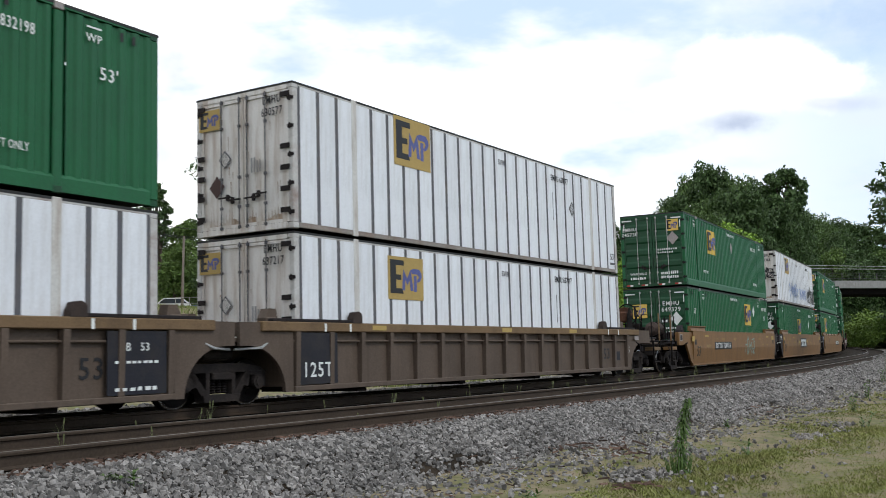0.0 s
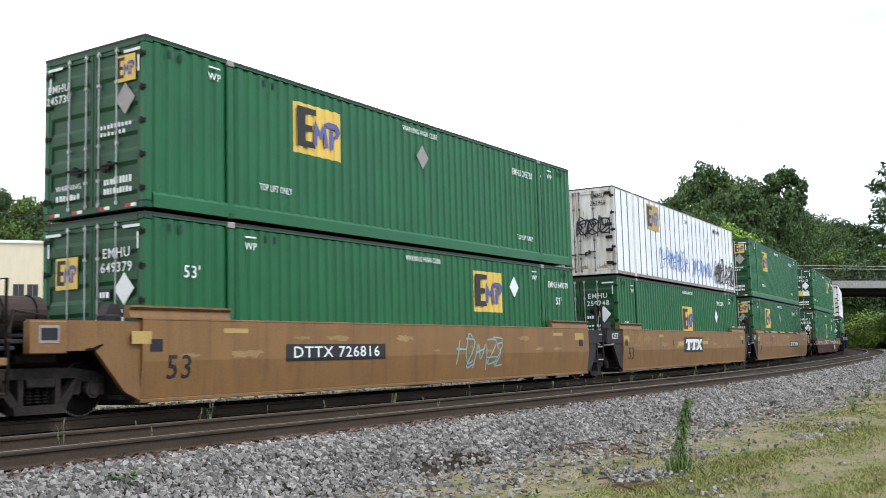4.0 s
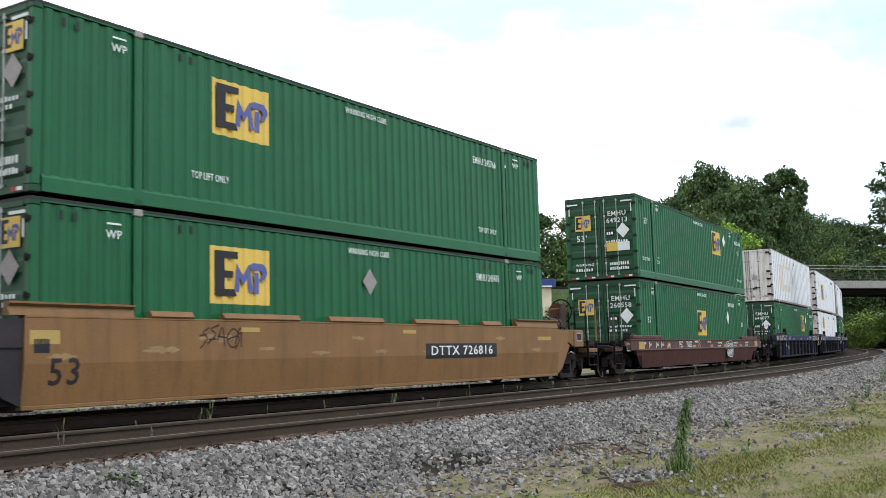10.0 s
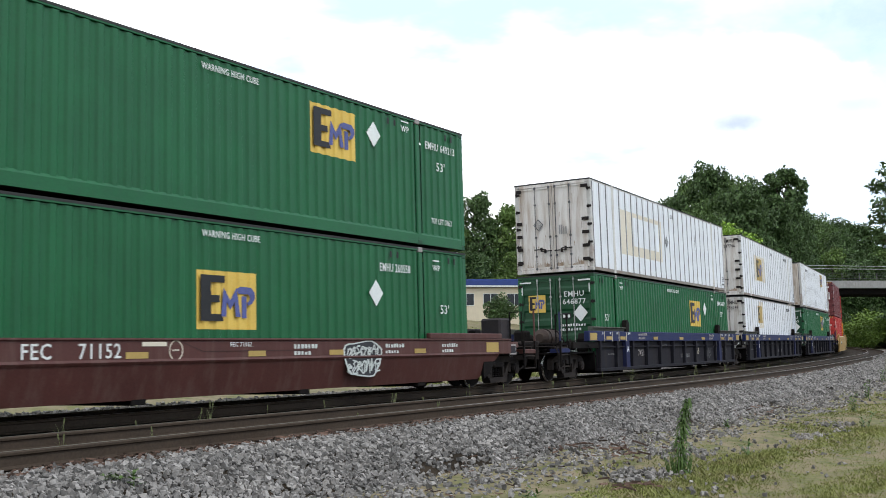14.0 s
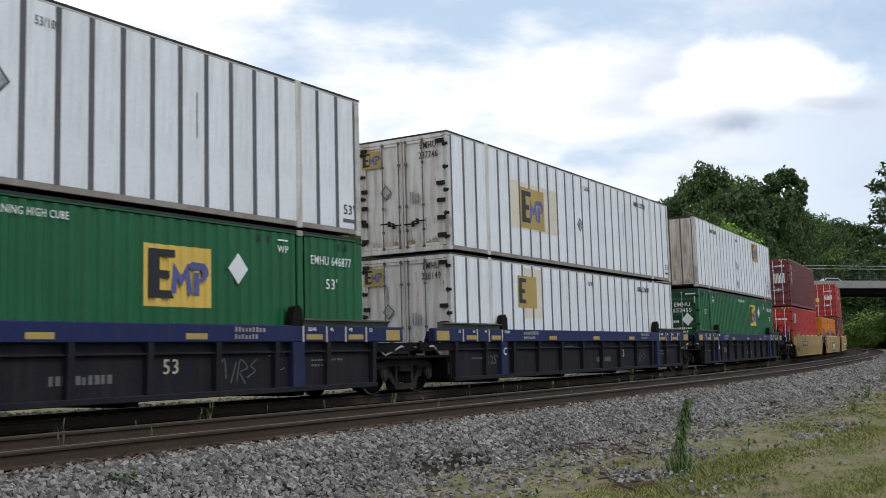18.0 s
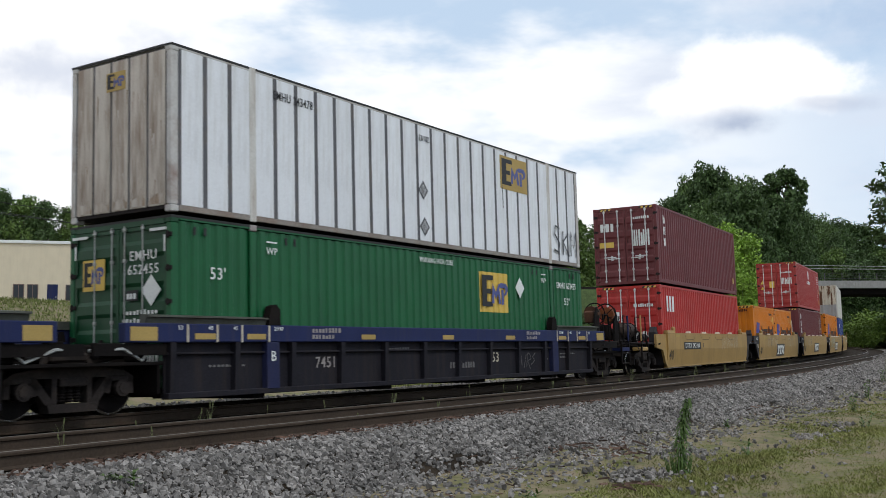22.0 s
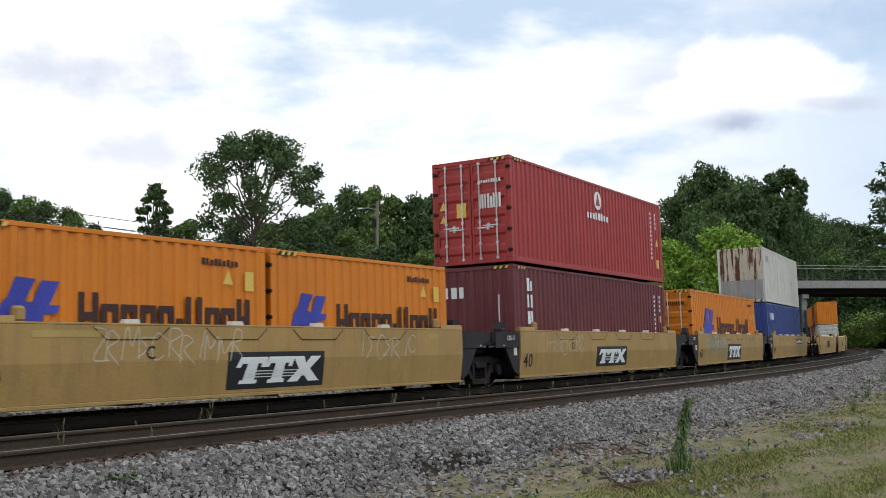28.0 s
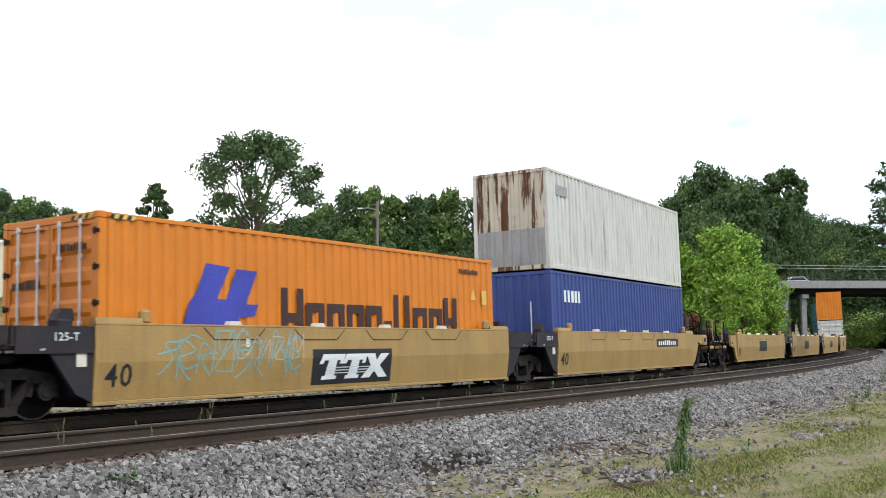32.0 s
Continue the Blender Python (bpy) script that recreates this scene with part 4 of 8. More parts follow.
def white_box(number="", emb=-2.6, emb_z=2.0, s=1.25, blank_end=False, patch=None, dias=(), yellow=M_MUSTARD, partial=False, q=0.75, inner=None, num_u=5.05):
    L, W, H = 16.154, 2.591, 2.896
    c = plated("shipping_container", "dirty white plate-sided container with grey vertical posts", L, W, H, blank_end)
    f, e = side_face(c, W, 0.004), Face(c, "end", L / 2 - 0.004)
    if patch:
        on_plates(f, M_PALEY, patch, 0.0005, 0.002, "pale tan patch of an old decal")
    if inner:
        on_plates(f, M_WHITE, inner, 0.002, 0.0035, "pale inner patch of an old decal")
    if s:
        emblem(f, emb, emb_z, s, yellow, partial, q=q)
        if not blank_end:
            emblem(e, -0.93, 2.42, 0.58, M_MUSTARD, q=0.75)
    if number:
        e.text(number.split()[0], 0.23, 0.76, 2.6, M_INK, squeeze=0.72)
        e.text(number.split()[1], 0.23, 0.76, 2.36, M_INK, squeeze=0.72)
        f.text(number, 0.24, num_u, 2.53, M_INK, squeeze=0.72)
    for u, v in dias:
        placard(f, u, v, 0.4, M_GAP)
        placard(f, u, v, 0.3, M_WHITE)
    if not blank_end:
        f.text("53/102", 0.2, 0.4, 2.52, M_GAP, squeeze=0.7)
        f.text("53'", 0.28, 7.66, 0.5, M_INK)
        f.slab("label_strip", M_GAP, 7.46, 7.84, 0.25, 0.32)
    f.slab("panel_outline", M_GAP, 3.4, 3.42, 1.3, 2.1)
    for zz in (0.32, 0.74, 1.16, 1.58, 2.62) if not blank_end else ():
        e.slab("hinge_strap", M_DUST, 0.99, 1.22, zz, zz + 0.1, 0.002, 0.03)
        e.slab("hinge_strap", M_DUST, -1.24, -1.06, zz, zz + 0.1, 0.002, 0.03)
    if not blank_end:
        placard(e, -0.5, 1.55, 0.34, M_GAP)
        placard(e, -0.5, 1.55, 0.28, M_WDOOR)
        e.bars(M_OLDG, 0.2, 0.5, 1.2, 1.5, 4, 7)
    return c


def forty(label, paint, door_paint, H=2.896, L=12.192, blank_end=False, rod=M_ROD):
    c = corrugated("shipping_container", label, L, 2.438, H, paint, door_paint, (), blank_end, rod)
    return c, side_face(c, 2.438), Face(c, "end", L / 2)


def column(f, u, v, n):
    """Upright row of small unreadable characters."""
    s = Shape()
    for k in range(n):
        a, b = f.p(u - 0.05, v - 0.16 * k, 0.001), f.p(u + 0.05, v - 0.16 * k - 0.1, 0.005)
        s.box(min(a[0], b[0]), max(a[0], b[0]), min(a[1], b[1]), max(a[1], b[1]), min(a[2], b[2]), max(a[2], b[2]))
    tagged(part("lettering_bar", s, M_LET, f.parent), "upright row of small white lettering", kind="stuff")


def hazard(fc, u0, u1, v):
    """Short slanted yellow and black bars along a top edge."""
    n = 6
    for i in range(n):
        a = u0 + (u1 - u0) * i / n
        k = (u1 - u0) / n
        fc.poly("hazard_stripe", M_YELLOW if i % 2 else M_INK, [(a, v), (a + k, v), (a + k + 0.04, v + 0.07), (a + 0.04, v + 0.07)], 0.004, 0.008)


def sail_logo(f, u, v, s):
    """A slanted blue emblem of two joined shapes."""
    pts = [(-0.02, 0.49), (0.42, 0.46), (0.18, 0.02), (0.35, 0.01), (0.55, 0.44), (0.96, 0.43), (0.73, -0.04), (0.98, -0.04), (0.9, -0.2), (0.6, -0.23), (0.5, -0.62), (-0.52, -0.62), (-0.32, -0.04), (-0.19, 0.1)]
    f.poly("emblem", M_LOGOB, [(u + a * s, v + b * s) for a, b in pts], 0.002, 0.007, "slanted blue emblem")


def orange_box(L=12.192, logo=-3.8, s=1.3, bars=(-1.9, 4.42), H=2.896, base=0.8, cap=1.06, blank=False):
    c, f, e = forty("bright orange corrugated container with a blue emblem and dark lettering bars", M_ORANGE, M_ORANGE, H, L, blank)
    sail_logo(f, logo, base + cap * 0.72, s)
    u0, u1 = bars
    n = 11
    wd = [1, 0.9, 0.9, 0.9, 0.9, 0.5, 0.6, 0.45, 0.9, 0.9, 0.9]
    tall = [1, 0.75, 0.75, 0.75, 0.75, 0.16, 1, 1, 0.75, 0.75, 1]
    tot = sum(wd)
    u = u0
    k = (u1 - u0) / tot
    bt = cap * 0.17
    for w, h in zip(wd, tall):
        e1 = u + w * k - bt * 0.45
        hi = base + cap * h
        if h < 0.3:
            f.slab("lettering_bar", M_BRNINK, u, e1, base + cap * 0.3, base + cap * 0.3 + bt * 0.9)
        else:
            f.slab("lettering_bar", M_BRNINK, u, u + bt, base, hi)
            if w > 0.6:
                f.slab("lettering_bar", M_BRNINK, e1 - bt, e1, base, hi)
                mid = base + cap * (0.55 if h == 1 else 0.75) - bt
                f.slab("lettering_bar", M_BRNINK, u + bt, e1 - bt, mid, mid + bt)
        u += w * k
    f.bars(M_BRNINK, L / 2 - 1.6, L / 2 - 0.7, H - 0.42, H - 0.3, 9, 2)
    f.slab("notice_label", M_YELLOW, L / 2 - 0.55, L / 2 - 0.33, 1.75, 2.1)
    f.poly("warning_triangle", M_YELLOW, [(L / 2 - 1.1, 1.85), (L / 2 - 0.85, 1.85), (L / 2 - 0.97, 2.12)])
    hazard(e, 0.55, 1.05, H - 0.11)
    hazard(f, -L / 2 + 0.2, -L / 2 + 0.7, H - 0.11)
    e.bars(M_BRNINK, -0.95, -0.2, 1.75, 1.9, 10, 5)
    e.bars(M_BRNINK, 0.2, 0.95, 2.3, 2.42, 9, 6)
    e.poly("warning_triangle", M_YELLOW, [(-0.45, 0.95), (-0.2, 0.95), (-0.33, 1.25)])
    return c


# ---- well cars ----
M_RUSTBOX = mat("rusty_gear_case", (0.09, 0.04, 0.022), 0.85, dirt=(0.02, 0.015, 0.013), dirt_amt=0.8, var=0.2)
M_BROWND = mat("brown_black_tank_paint", (0.035, 0.024, 0.02), 0.7, dirt=(0.08, 0.05, 0.035), dirt_amt=0.6, var=0.2)
M_RUSTRED = mat("orange_rust_iron", (0.2, 0.06, 0.022), 0.85, dirt=(0.06, 0.03, 0.02), dirt_amt=0.8, var=0.25)
M_ENDPL = mat("grey_violet_plate", (0.027, 0.023, 0.026), 0.75, dirt=(0.055, 0.042, 0.033), var=0.15)
M_SCUFF = mat("worn_yellowish_scuff", (0.3, 0.2, 0.09), 0.7, dirt=(0.22, 0.14, 0.07), dirt_amt=0.9, var=0.15)
M_FADEW = mat("faded_white_spray", (0.46, 0.41, 0.32), 0.6, var=0.15)
M_DIM = mat("dim_grey_stencil_paint", (0.13, 0.125, 0.125), 0.7, var=0.15)
M_STENCIL = mat("blackish_stencil_panel", (0.016, 0.016, 0.022), 0.6, dirt=(0.05, 0.04, 0.03), dirt_amt=0.5, var=0.15)
WHEELSETS = []


def bogie_frame_mesh():
    """Cast side frame: top member, two sloping tension legs, columns, spring seat and the jaws over the bearings."""
    s = Shape()
    a, b = -0.085, 0.085
    s.prism([(-1.16, 0.5), (-1.16, 0.6), (-1.0, 0.69), (-0.55, 0.76), (0.55, 0.76), (1.0, 0.69), (1.16, 0.6), (1.16, 0.5), (0.95, 0.55), (0.62, 0.6), (-0.62, 0.6), (-0.95, 0.55)], a, b, "y")
    for q in (-1, 1):
        s.prism([(q * 1.16, 0.56), (q * 1.06, 0.58), (q * 1.06, 0.33), (q * 1.16, 0.33)], a, b, "y")
        s.prism([(q * 0.8, 0.62), (q * 0.64, 0.62), (q * 0.24, 0.14), (q * 0.38, 0.1)], a, b, "y")
        s.prism([(q * 0.74, 0.56), (q * 0.7, 0.34), (q * 0.6, 0.36), (q * 0.6, 0.56)], a, b, "y")
        s.prism([(q * 0.36, 0.62), (q * 0.27, 0.62), (q * 0.27, 0.22), (q * 0.36, 0.22)], a, b, "y")
        s.cyl((q * 0.89, -0.1, 0.42), (q * 0.89, -0.17, 0.42), 0.135, 14).cyl((q * 0.89, -0.17, 0.42), (q * 0.89, -0.19, 0.42), 0.09, 10)
        s.cyl((q * 0.89, 0.1, 0.42), (q * 0.89, 0.17, 0.42), 0.135, 14)
        s.cbox(q * 0.89 - 0.17, q * 0.89 + 0.17, -0.1, 0.1, 0.53, 0.62, 0.015)
    s.prism([(-0.42, 0.09), (0.42, 0.09), (0.46, 0.22), (-0.46, 0.22)], a - 0.03, b + 0.03, "y")
    s.cbox(-0.24, 0.24, a - 0.05, a + 0.02, 0.47, 0.6, 0.02)
    return s.mesh("side_frame")


def spring_mesh():
    s = Shape()
    n, rings = 8, [(0.045 + 0.02 * (k % 2), 0.235 + 0.023 * k) for k in range(13)]
    for r, z in rings:
        s.v += [(r * math.cos(6.2832 * i / n), r * math.sin(6.2832 * i / n), z) for i in range(n)]
    s.f = [(k * n + i, k * n + (i + 1) % n, (k + 1) * n + (i + 1) % n, (k + 1) * n + i) for k in range(12) for i in range(n)]
    return s.mesh("spring")


def bolster_mesh():
    s = Shape().cbox(-0.2, 0.2, -1.05, 1.05, 0.5, 0.68, 0.02).cbox(-0.26, 0.26, -0.3, 0.3, 0.66, 0.84, 0.02)
    for x in (-0.45, 0.45):
        s.cyl((x, -0.85, 0.42), (x, 0.85, 0.42), 0.05, 8)
        for y in (-0.76, 0.76):
            s.cbox(x - 0.04, x + 0.04, y - 0.06, y + 0.06, 0.3, 0.55, 0.01)
    return s.mesh("bolster")


def wheelset_mesh():
    s = Shape().cyl((0, -1.07, 0), (0, 1.07, 0), 0.075, 10)
    for q in (-1, 1):
        s.cyl((0, q * 0.70, 0), (0, q * 0.735, 0), 0.445, 28)
        s.cyl((0, q * 0.735, 0), (0, q * 0.835, 0), 0.42, 28)
        s.cyl((0, q * 0.835, 0), (0, q * 0.85, 0), 0.36, 20)
        s.cyl((0, q * 0.85, 0), (0, q * 0.88, 0), 0.14, 12)
        for k in range(4):
            a = k * math.pi / 2
            s.cyl((0.22 * math.cos(a), q * 0.84, 0.22 * math.sin(a)), (0.22 * math.cos(a), q * 0.862, 0.22 * math.sin(a)), 0.04, 6)
        s.cyl((0, q * 0.92, 0), (0, q * 1.085, 0), 0.12, 12)
    n, first = 28, len(s.f)
    for q in (-1, 1):
        k = len(s.v)
        for y, r in ((0.79, 0.423), (0.838, 0.422), (0.842, 0.396)):
            s.v += [(r * math.cos(6.2832 * i / n), q * y, r * math.sin(6.2832 * i / n)) for i in range(n)]
        for j in range(2):
            s.f += [(k + j * n + i, k + j * n + (i + 1) % n, k + (j + 1) * n + (i + 1) % n, k + (j + 1) * n + i) for i in range(n)]
    me = s.mesh("wheelset", False)
    me.materials.append(M_BLACK), me.materials.append(M_TREAD)
    for p in me.polygons:
        p.material_index = 1 if p.index >= first else 0
    return me


BOGIE = {"side_frame": bogie_frame_mesh(), "springs": spring_mesh(), "bolster": bolster_mesh(), "wheelset": wheelset_mesh()}


def bogie(car, x, turn=False):
    b = part("bogie", BOGIE["bolster"], M_BOGIE, car, "grimy cast-iron bogie")
    b.location = (x, 0, 0)
    for y in (-0.99, 0.99):
        part("side_frame", BOGIE["side_frame"], M_BOGIE, b).location = (0, y, 0)
    for y in (-0.99, 0.99):
        for sx in (-0.14, 0.0, 0.14):
            part("spring", BOGIE["springs"], M_BLACK, b).location = (sx, y, 0)
    for q in (-0.89, 0.89):
        w = part("wheelset", BOGIE["wheelset"], M_BLACK, b, "dark steel wheels on an axle")
        w.location = (q, 0, 0.42)
        WHEELSETS.append((w, q))
    return b


def brake_stand(car, wx, sg, paint, z, case):
    """Hand-brake wheel on a drum housing, held by a shaped bracket."""
    s = Shape()
    s.tube([(wx + sg * 0.14, -0.25 + 0.37 * math.cos(q * 0.3927), z + 0.37 * math.sin(q * 0.3927)) for q in range(17)], 0.022)
    for q in range(5):
        s.tube([(wx + sg * 0.1, -0.25, z), (wx + sg * 0.14, -0.25 + 0.37 * math.cos(q * 1.2566), z + 0.37 * math.sin(q * 1.2566))], 0.015, 5)
    part("brake_wheel", s, M_BLACK, car)
    part("brake_housing", Shape().cyl((wx - sg * 0.16, -0.25, z), (wx + sg * 0.04, -0.25, z), 0.26, 16).cbox(min(wx - sg * 0.34, wx - sg * 0.14), max(wx - sg * 0.34, wx - sg * 0.14), -0.42, -0.08, z - 0.3, z + 0.1, 0.05), case, car, "rusty brake gear housing")
    part("brake_bracket", Shape().prism([(wx - sg * 0.04, z + 0.06), (wx - sg * 0.2, z + 0.22), (wx - sg * 0.33, z + 0.0), (wx - sg * 0.5, z - 0.5), (wx - sg * 0.95, 1.3), (wx - sg * 0.95, 1.0), (wx + sg * 0.02, 1.0), (wx - sg * 0.04, z - 0.35)], -0.5, -0.44, "y"), paint, car)
    part("brake_chain", Shape().tube([(wx - sg * 0.2, -0.3, z - 0.2), (wx - sg * 0.24, -0.32, 0.9), (wx - sg * 0.5, -0.3, 0.75)], 0.02, 5), M_BLACK, car)


def air_tank(car, a, b, z):
    """Air reservoir on the end deck, with straps, saddle, valve body and its pipes."""
    lo, hi = min(a, b), max(a, b)
    s = Shape().cyl((lo + 0.1, -0.5, z), (hi - 0.1, -0.5, z), 0.26, 18).cyl((lo + 0.1, -0.5, z), (lo, -0.5, z), 0.26, 18, 0.13).cyl((hi - 0.1, -0.5, z), (hi, -0.5, z), 0.26, 18, 0.13)
    part("air_reservoir", s, M_BROWND, car, "brown-black air reservoir")
    for q in (0.25, 0.75):
        x = lo + (hi - lo) * q
        part("tank_strap", Shape().tube([(x, -0.5 + 0.272 * math.cos(k * 0.3927), z + 0.272 * math.sin(k * 0.3927)) for k in range(17)], 0.016, 5), M_BLACK, car)
        part("tank_saddle", Shape().cbox(x - 0.08, x + 0.08, -0.75, -0.25, z - 0.4, z - 0.18, 0.02), M_BLACK, car)
    part("brake_valve", Shape().cbox(lo + 0.1, lo + 0.5, 0.0, 0.4, z - 0.3, z + 0.24, 0.05).cyl((lo + 0.5, 0.2, z), (lo + 0.8, 0.2, z), 0.15, 12).cbox(hi - 0.4, hi - 0.12, -0.05, 0.3, z - 0.3, z + 0.1, 0.04), M_BLACK, car)
    part("valve_pipe", Shape().tube([(lo + 0.3, -0.9, z - 0.32), (lo + 0.4, -0.86, z + 0.02), (hi - 0.2, -0.84, z - 0.05), (hi, -0.8, z - 0.35)], 0.026, 5), M_BOGIE, car)


def side_step(car, lx, sg, paint, top, high):
    """Corner step with two uprights, rungs, a painted tread and a tall grab iron."""
    w = 0.62
    for dx in (0.0, w):
        x = lx - sg * dx
        part("step_stile", Shape().cbox(x - 0.025, x + 0.025, -1.47, -1.42, 0.4, top + 0.02, 0.006), M_BLACK, car)
        part("grab_iron", Shape().tube([(x, -1.4, top - 0.1), (x, -1.4, high), (x, -1.05, high), (x, -1.05, top - 0.1)] if dx else [(x, -1.44, top - 0.1), (x, -1.44, high + 0.05)], 0.026), paint if not dx else M_BLACK, car)
    for z in (0.42, 0.74):
        part("step_rung", Shape().tube([(lx, -1.44, z), (lx - sg * w, -1.44, z)], 0.02), M_BOGIE, car)
    part("step_tread", Shape().cbox(min(lx, lx - sg * w), max(lx, lx - sg * w), -1.47, -1.12, top - 0.32, top - 0.2, 0.015), paint, car, "painted step tread")


def end_gear(car, x, sg, half, paint, dark, free=False, ladder=False, brake=False, tank=False, stack=False, top=1.5, arm_paint=None, arms=True, shape="slant"):
    """Everything between the well and the pivot at one end; sg says which end, free that it ends the car."""
    tip = sg * (half + 1.35 if free else half)
    lo, hi = min(x, tip), max(x, tip)
    part("end_sill", Shape().cbox(lo - 0.1, hi + 0.1, -0.38, 0.38, 0.78, 1.12, 0.03), dark, car)
    reach = tip - sg * (0.9 if free else 0.1)
    low = 1.0 if free else 1.1
    pts = [(x, 0.22), (x + sg * 0.3, 0.36), (x + sg * 0.85, low), (reach, low), (reach, top - 0.02), (x, top - 0.02)]
    if shape == "arch":
        pts = [(x, 0.2), (x + sg * 0.22, 0.2)] + [(x + sg * (1.22 - 1.0 * math.cos(q * 0.1963)), 0.2 + 0.86 * math.sin(q * 0.1963)) for q in range(1, 9)] + [(reach, 1.06), (reach, top - 0.02), (x, top - 0.02)]
    elif shape == "deep":
        pts = [(x, 0.22), (x + sg * 0.2, 0.36), (x + sg * 0.45, 0.8), (x + sg * 1.2, 0.9), (x + sg * 1.2, top - 0.02), (x, top - 0.02)]
    if not arms:
        pts = [(x, top - 0.2), (reach, top - 0.2), (reach, top - 0.02), (x, top - 0.02)]
    for y in (-1.44, 1.36):
        part("end_arm", Shape().prism(pts, y, y + 0.08, "y"), arm_paint or dark, car)
    part("end_deck", Shape().cbox(lo, hi, -1.3 if free else -1.36, 1.3 if free else 1.36, top - 0.36, top - 0.3, 0.01), dark, car)
    bx = x + sg * 0.05
    part("bulkhead", Shape().box(min(bx, bx + sg * 0.06), max(bx, bx + sg * 0.06), -1.34, 1.34, 0.3, top - 0.3), dark, car)
    for y in (-1.05, 1.05):
        part("guide_post", Shape().cbox(bx + sg * 0.25 - 0.14, bx + sg * 0.25 + 0.14, y - 0.14, y + 0.14, top - 0.3, top + 0.1, 0.03), dark, car)
        part("guide_cheek", Shape().prism([(bx + sg * 0.06, top + 0.08), (bx + sg * 0.4, top + 0.08), (bx + sg * 0.3, top + 0.26), (bx + sg * 0.1, top + 0.26)], y - 0.1, y + 0.1, "y"), dark, car)
    hose = [(x + sg * 0.15, -1.3, top - 0.06), (x + sg * 0.45, -1.36, top - 0.28), (x + sg * 0.9, -1.46, 1.02), (sg * half - sg * 0.1, -1.3, 1.0)]
    part("brake_hose", Shape().tube(hose, 0.026), M_STEEL if not free else M_BLACK, car)
    part("brake_pipe", Shape().tube([(x, -0.6, top - 0.22), (tip, -0.6, top - 0.22)], 0.03), dark, car)
    part("brake_cylinder", Shape().cyl((x + sg * 0.35, -0.75, top - 0.12), (x + sg * 0.85, -0.75, top - 0.12), 0.13, 12), dark, car)
    part("brake_lever", Shape().prism([(x + sg * 0.9, top - 0.5), (x + sg * 1.0, top - 0.5), (x + sg * 1.35, top - 0.05), (x + sg * 1.25, top - 0.05)], -0.95, -0.9, "y"), M_BOGIE, car)
    part("side_bearing", Shape().cbox(sg * half - 0.35, sg * half + 0.35, -1.0, 1.0, 0.84, 0.98, 0.03), M_BOGIE, car)
    if ladder:
        lx = tip - sg * 0.1
        for dx in (0.0, 0.46):
            part("ladder_rail", Shape().cbox(min(lx - sg * dx, lx - sg * (dx + 0.05)), max(lx - sg * dx, lx - sg * (dx + 0.05)), -1.47, -1.41, 0.55, 2.25, 0.006), M_BOGIE, car)
        for z in (0.57, 0.95, 1.33):
            part("ladder_rung", Shape().tube([(lx, -1.44, z), (lx - sg * 0.5, -1.44, z)], 0.018), M_STEEL, car)
        part("hand_rail", Shape().tube([(lx - sg * 0.1, -1.4, 1.6), (lx - sg * 0.1, -1.4, 2.2), (lx - sg * 0.1, -0.9, 2.2), (lx - sg * 0.1, -0.9, 1.3)], 0.022), M_BLACK, car)
        part("release_wheel", Shape().tube([(lx - sg * 0.25 + 0.19 * math.cos(q * 0.3927), -1.36, 2.05 + 0.19 * math.sin(q * 0.3927)) for q in range(17)], 0.022, 5).cyl((lx - sg * 0.25, -1.38, 2.05), (lx - sg * 0.25, -1.2, 2.05), 0.08, 10), M_BLACK, car)
    if brake:
        brake_stand(car, sg * (half + 1.36), sg, M_BLACK if shape != "slant" or not arms else M_BROWND, max(top + 0.6, 2.05), M_RUSTRED if shape == "deep" else M_RUSTBOX)
        for y in (-0.8, 0.95):
            part("hand_rail", Shape().tube([(tip - sg * 0.05, y, 1.0), (tip - sg * 0.05, y, 2.0), (tip - sg * 0.45, y, 2.0), (tip - sg * 0.45, y, 1.0)], 0.024), M_BLACK, car)
    if tank:
        air_tank(car, sg * (half - 0.45), sg * (half + 0.7), top + 0.12)
    if stack:
        part("bearing_block", Shape().cbox(sg * half + 0.35, sg * half + 0.95, -1.0, -0.4, 1.0, 1.75, 0.05).cbox(sg * half + 0.5, sg * half + 0.8, -0.2, 0.5, 1.0, 1.5, 0.05), M_ENDPL, car, "dark steel box on the end platform")
        for dx in (-0.35, 0.1):
            part("hand_rail", Shape().cbox(sg * half + dx - 0.04, sg * half + dx + 0.04, 0.9, 0.98, 1.0, 1.75, 0.01), M_BLACK, car)
    if free:
        s = Shape().cbox(min(tip, tip + sg * 0.75), max(tip, tip + sg * 0.75), -0.1, 0.1, 0.76, 0.98, 0.02)
        s.cbox(min(tip + sg * 0.5, tip + sg * 0.85), max(tip + sg * 0.5, tip + sg * 0.85), -0.2, 0.2, 0.68, 1.04, 0.05)
        part("coupler", s, M_BOGIE, car, "cast-iron knuckle coupler")
        part("striker_plate", Shape().cbox(min(tip - sg * 0.06, tip + sg * 0.06), max(tip - sg * 0.06, tip + sg * 0.06), -0.75, 0.75, 0.62, 1.16, 0.03), M_BOGIE, car)
        part("air_hose", Shape().tube([(tip, -0.4, 0.85), (tip + sg * 0.2, -0.42, 0.5), (tip + sg * 0.5, -0.38, 0.38), (tip + sg * 0.85, -0.3, 0.5)], 0.03), M_BLACK, car)
        part("uncoupling_rod", Shape().tube([(tip + sg * 0.1, -1.42, 0.72), (tip + sg * 0.1, -1.3, 0.98), (tip + sg * 0.12, -0.3, 1.0), (tip + sg * 0.4, -0.1, 1.02)], 0.02), M_BOGIE, car)
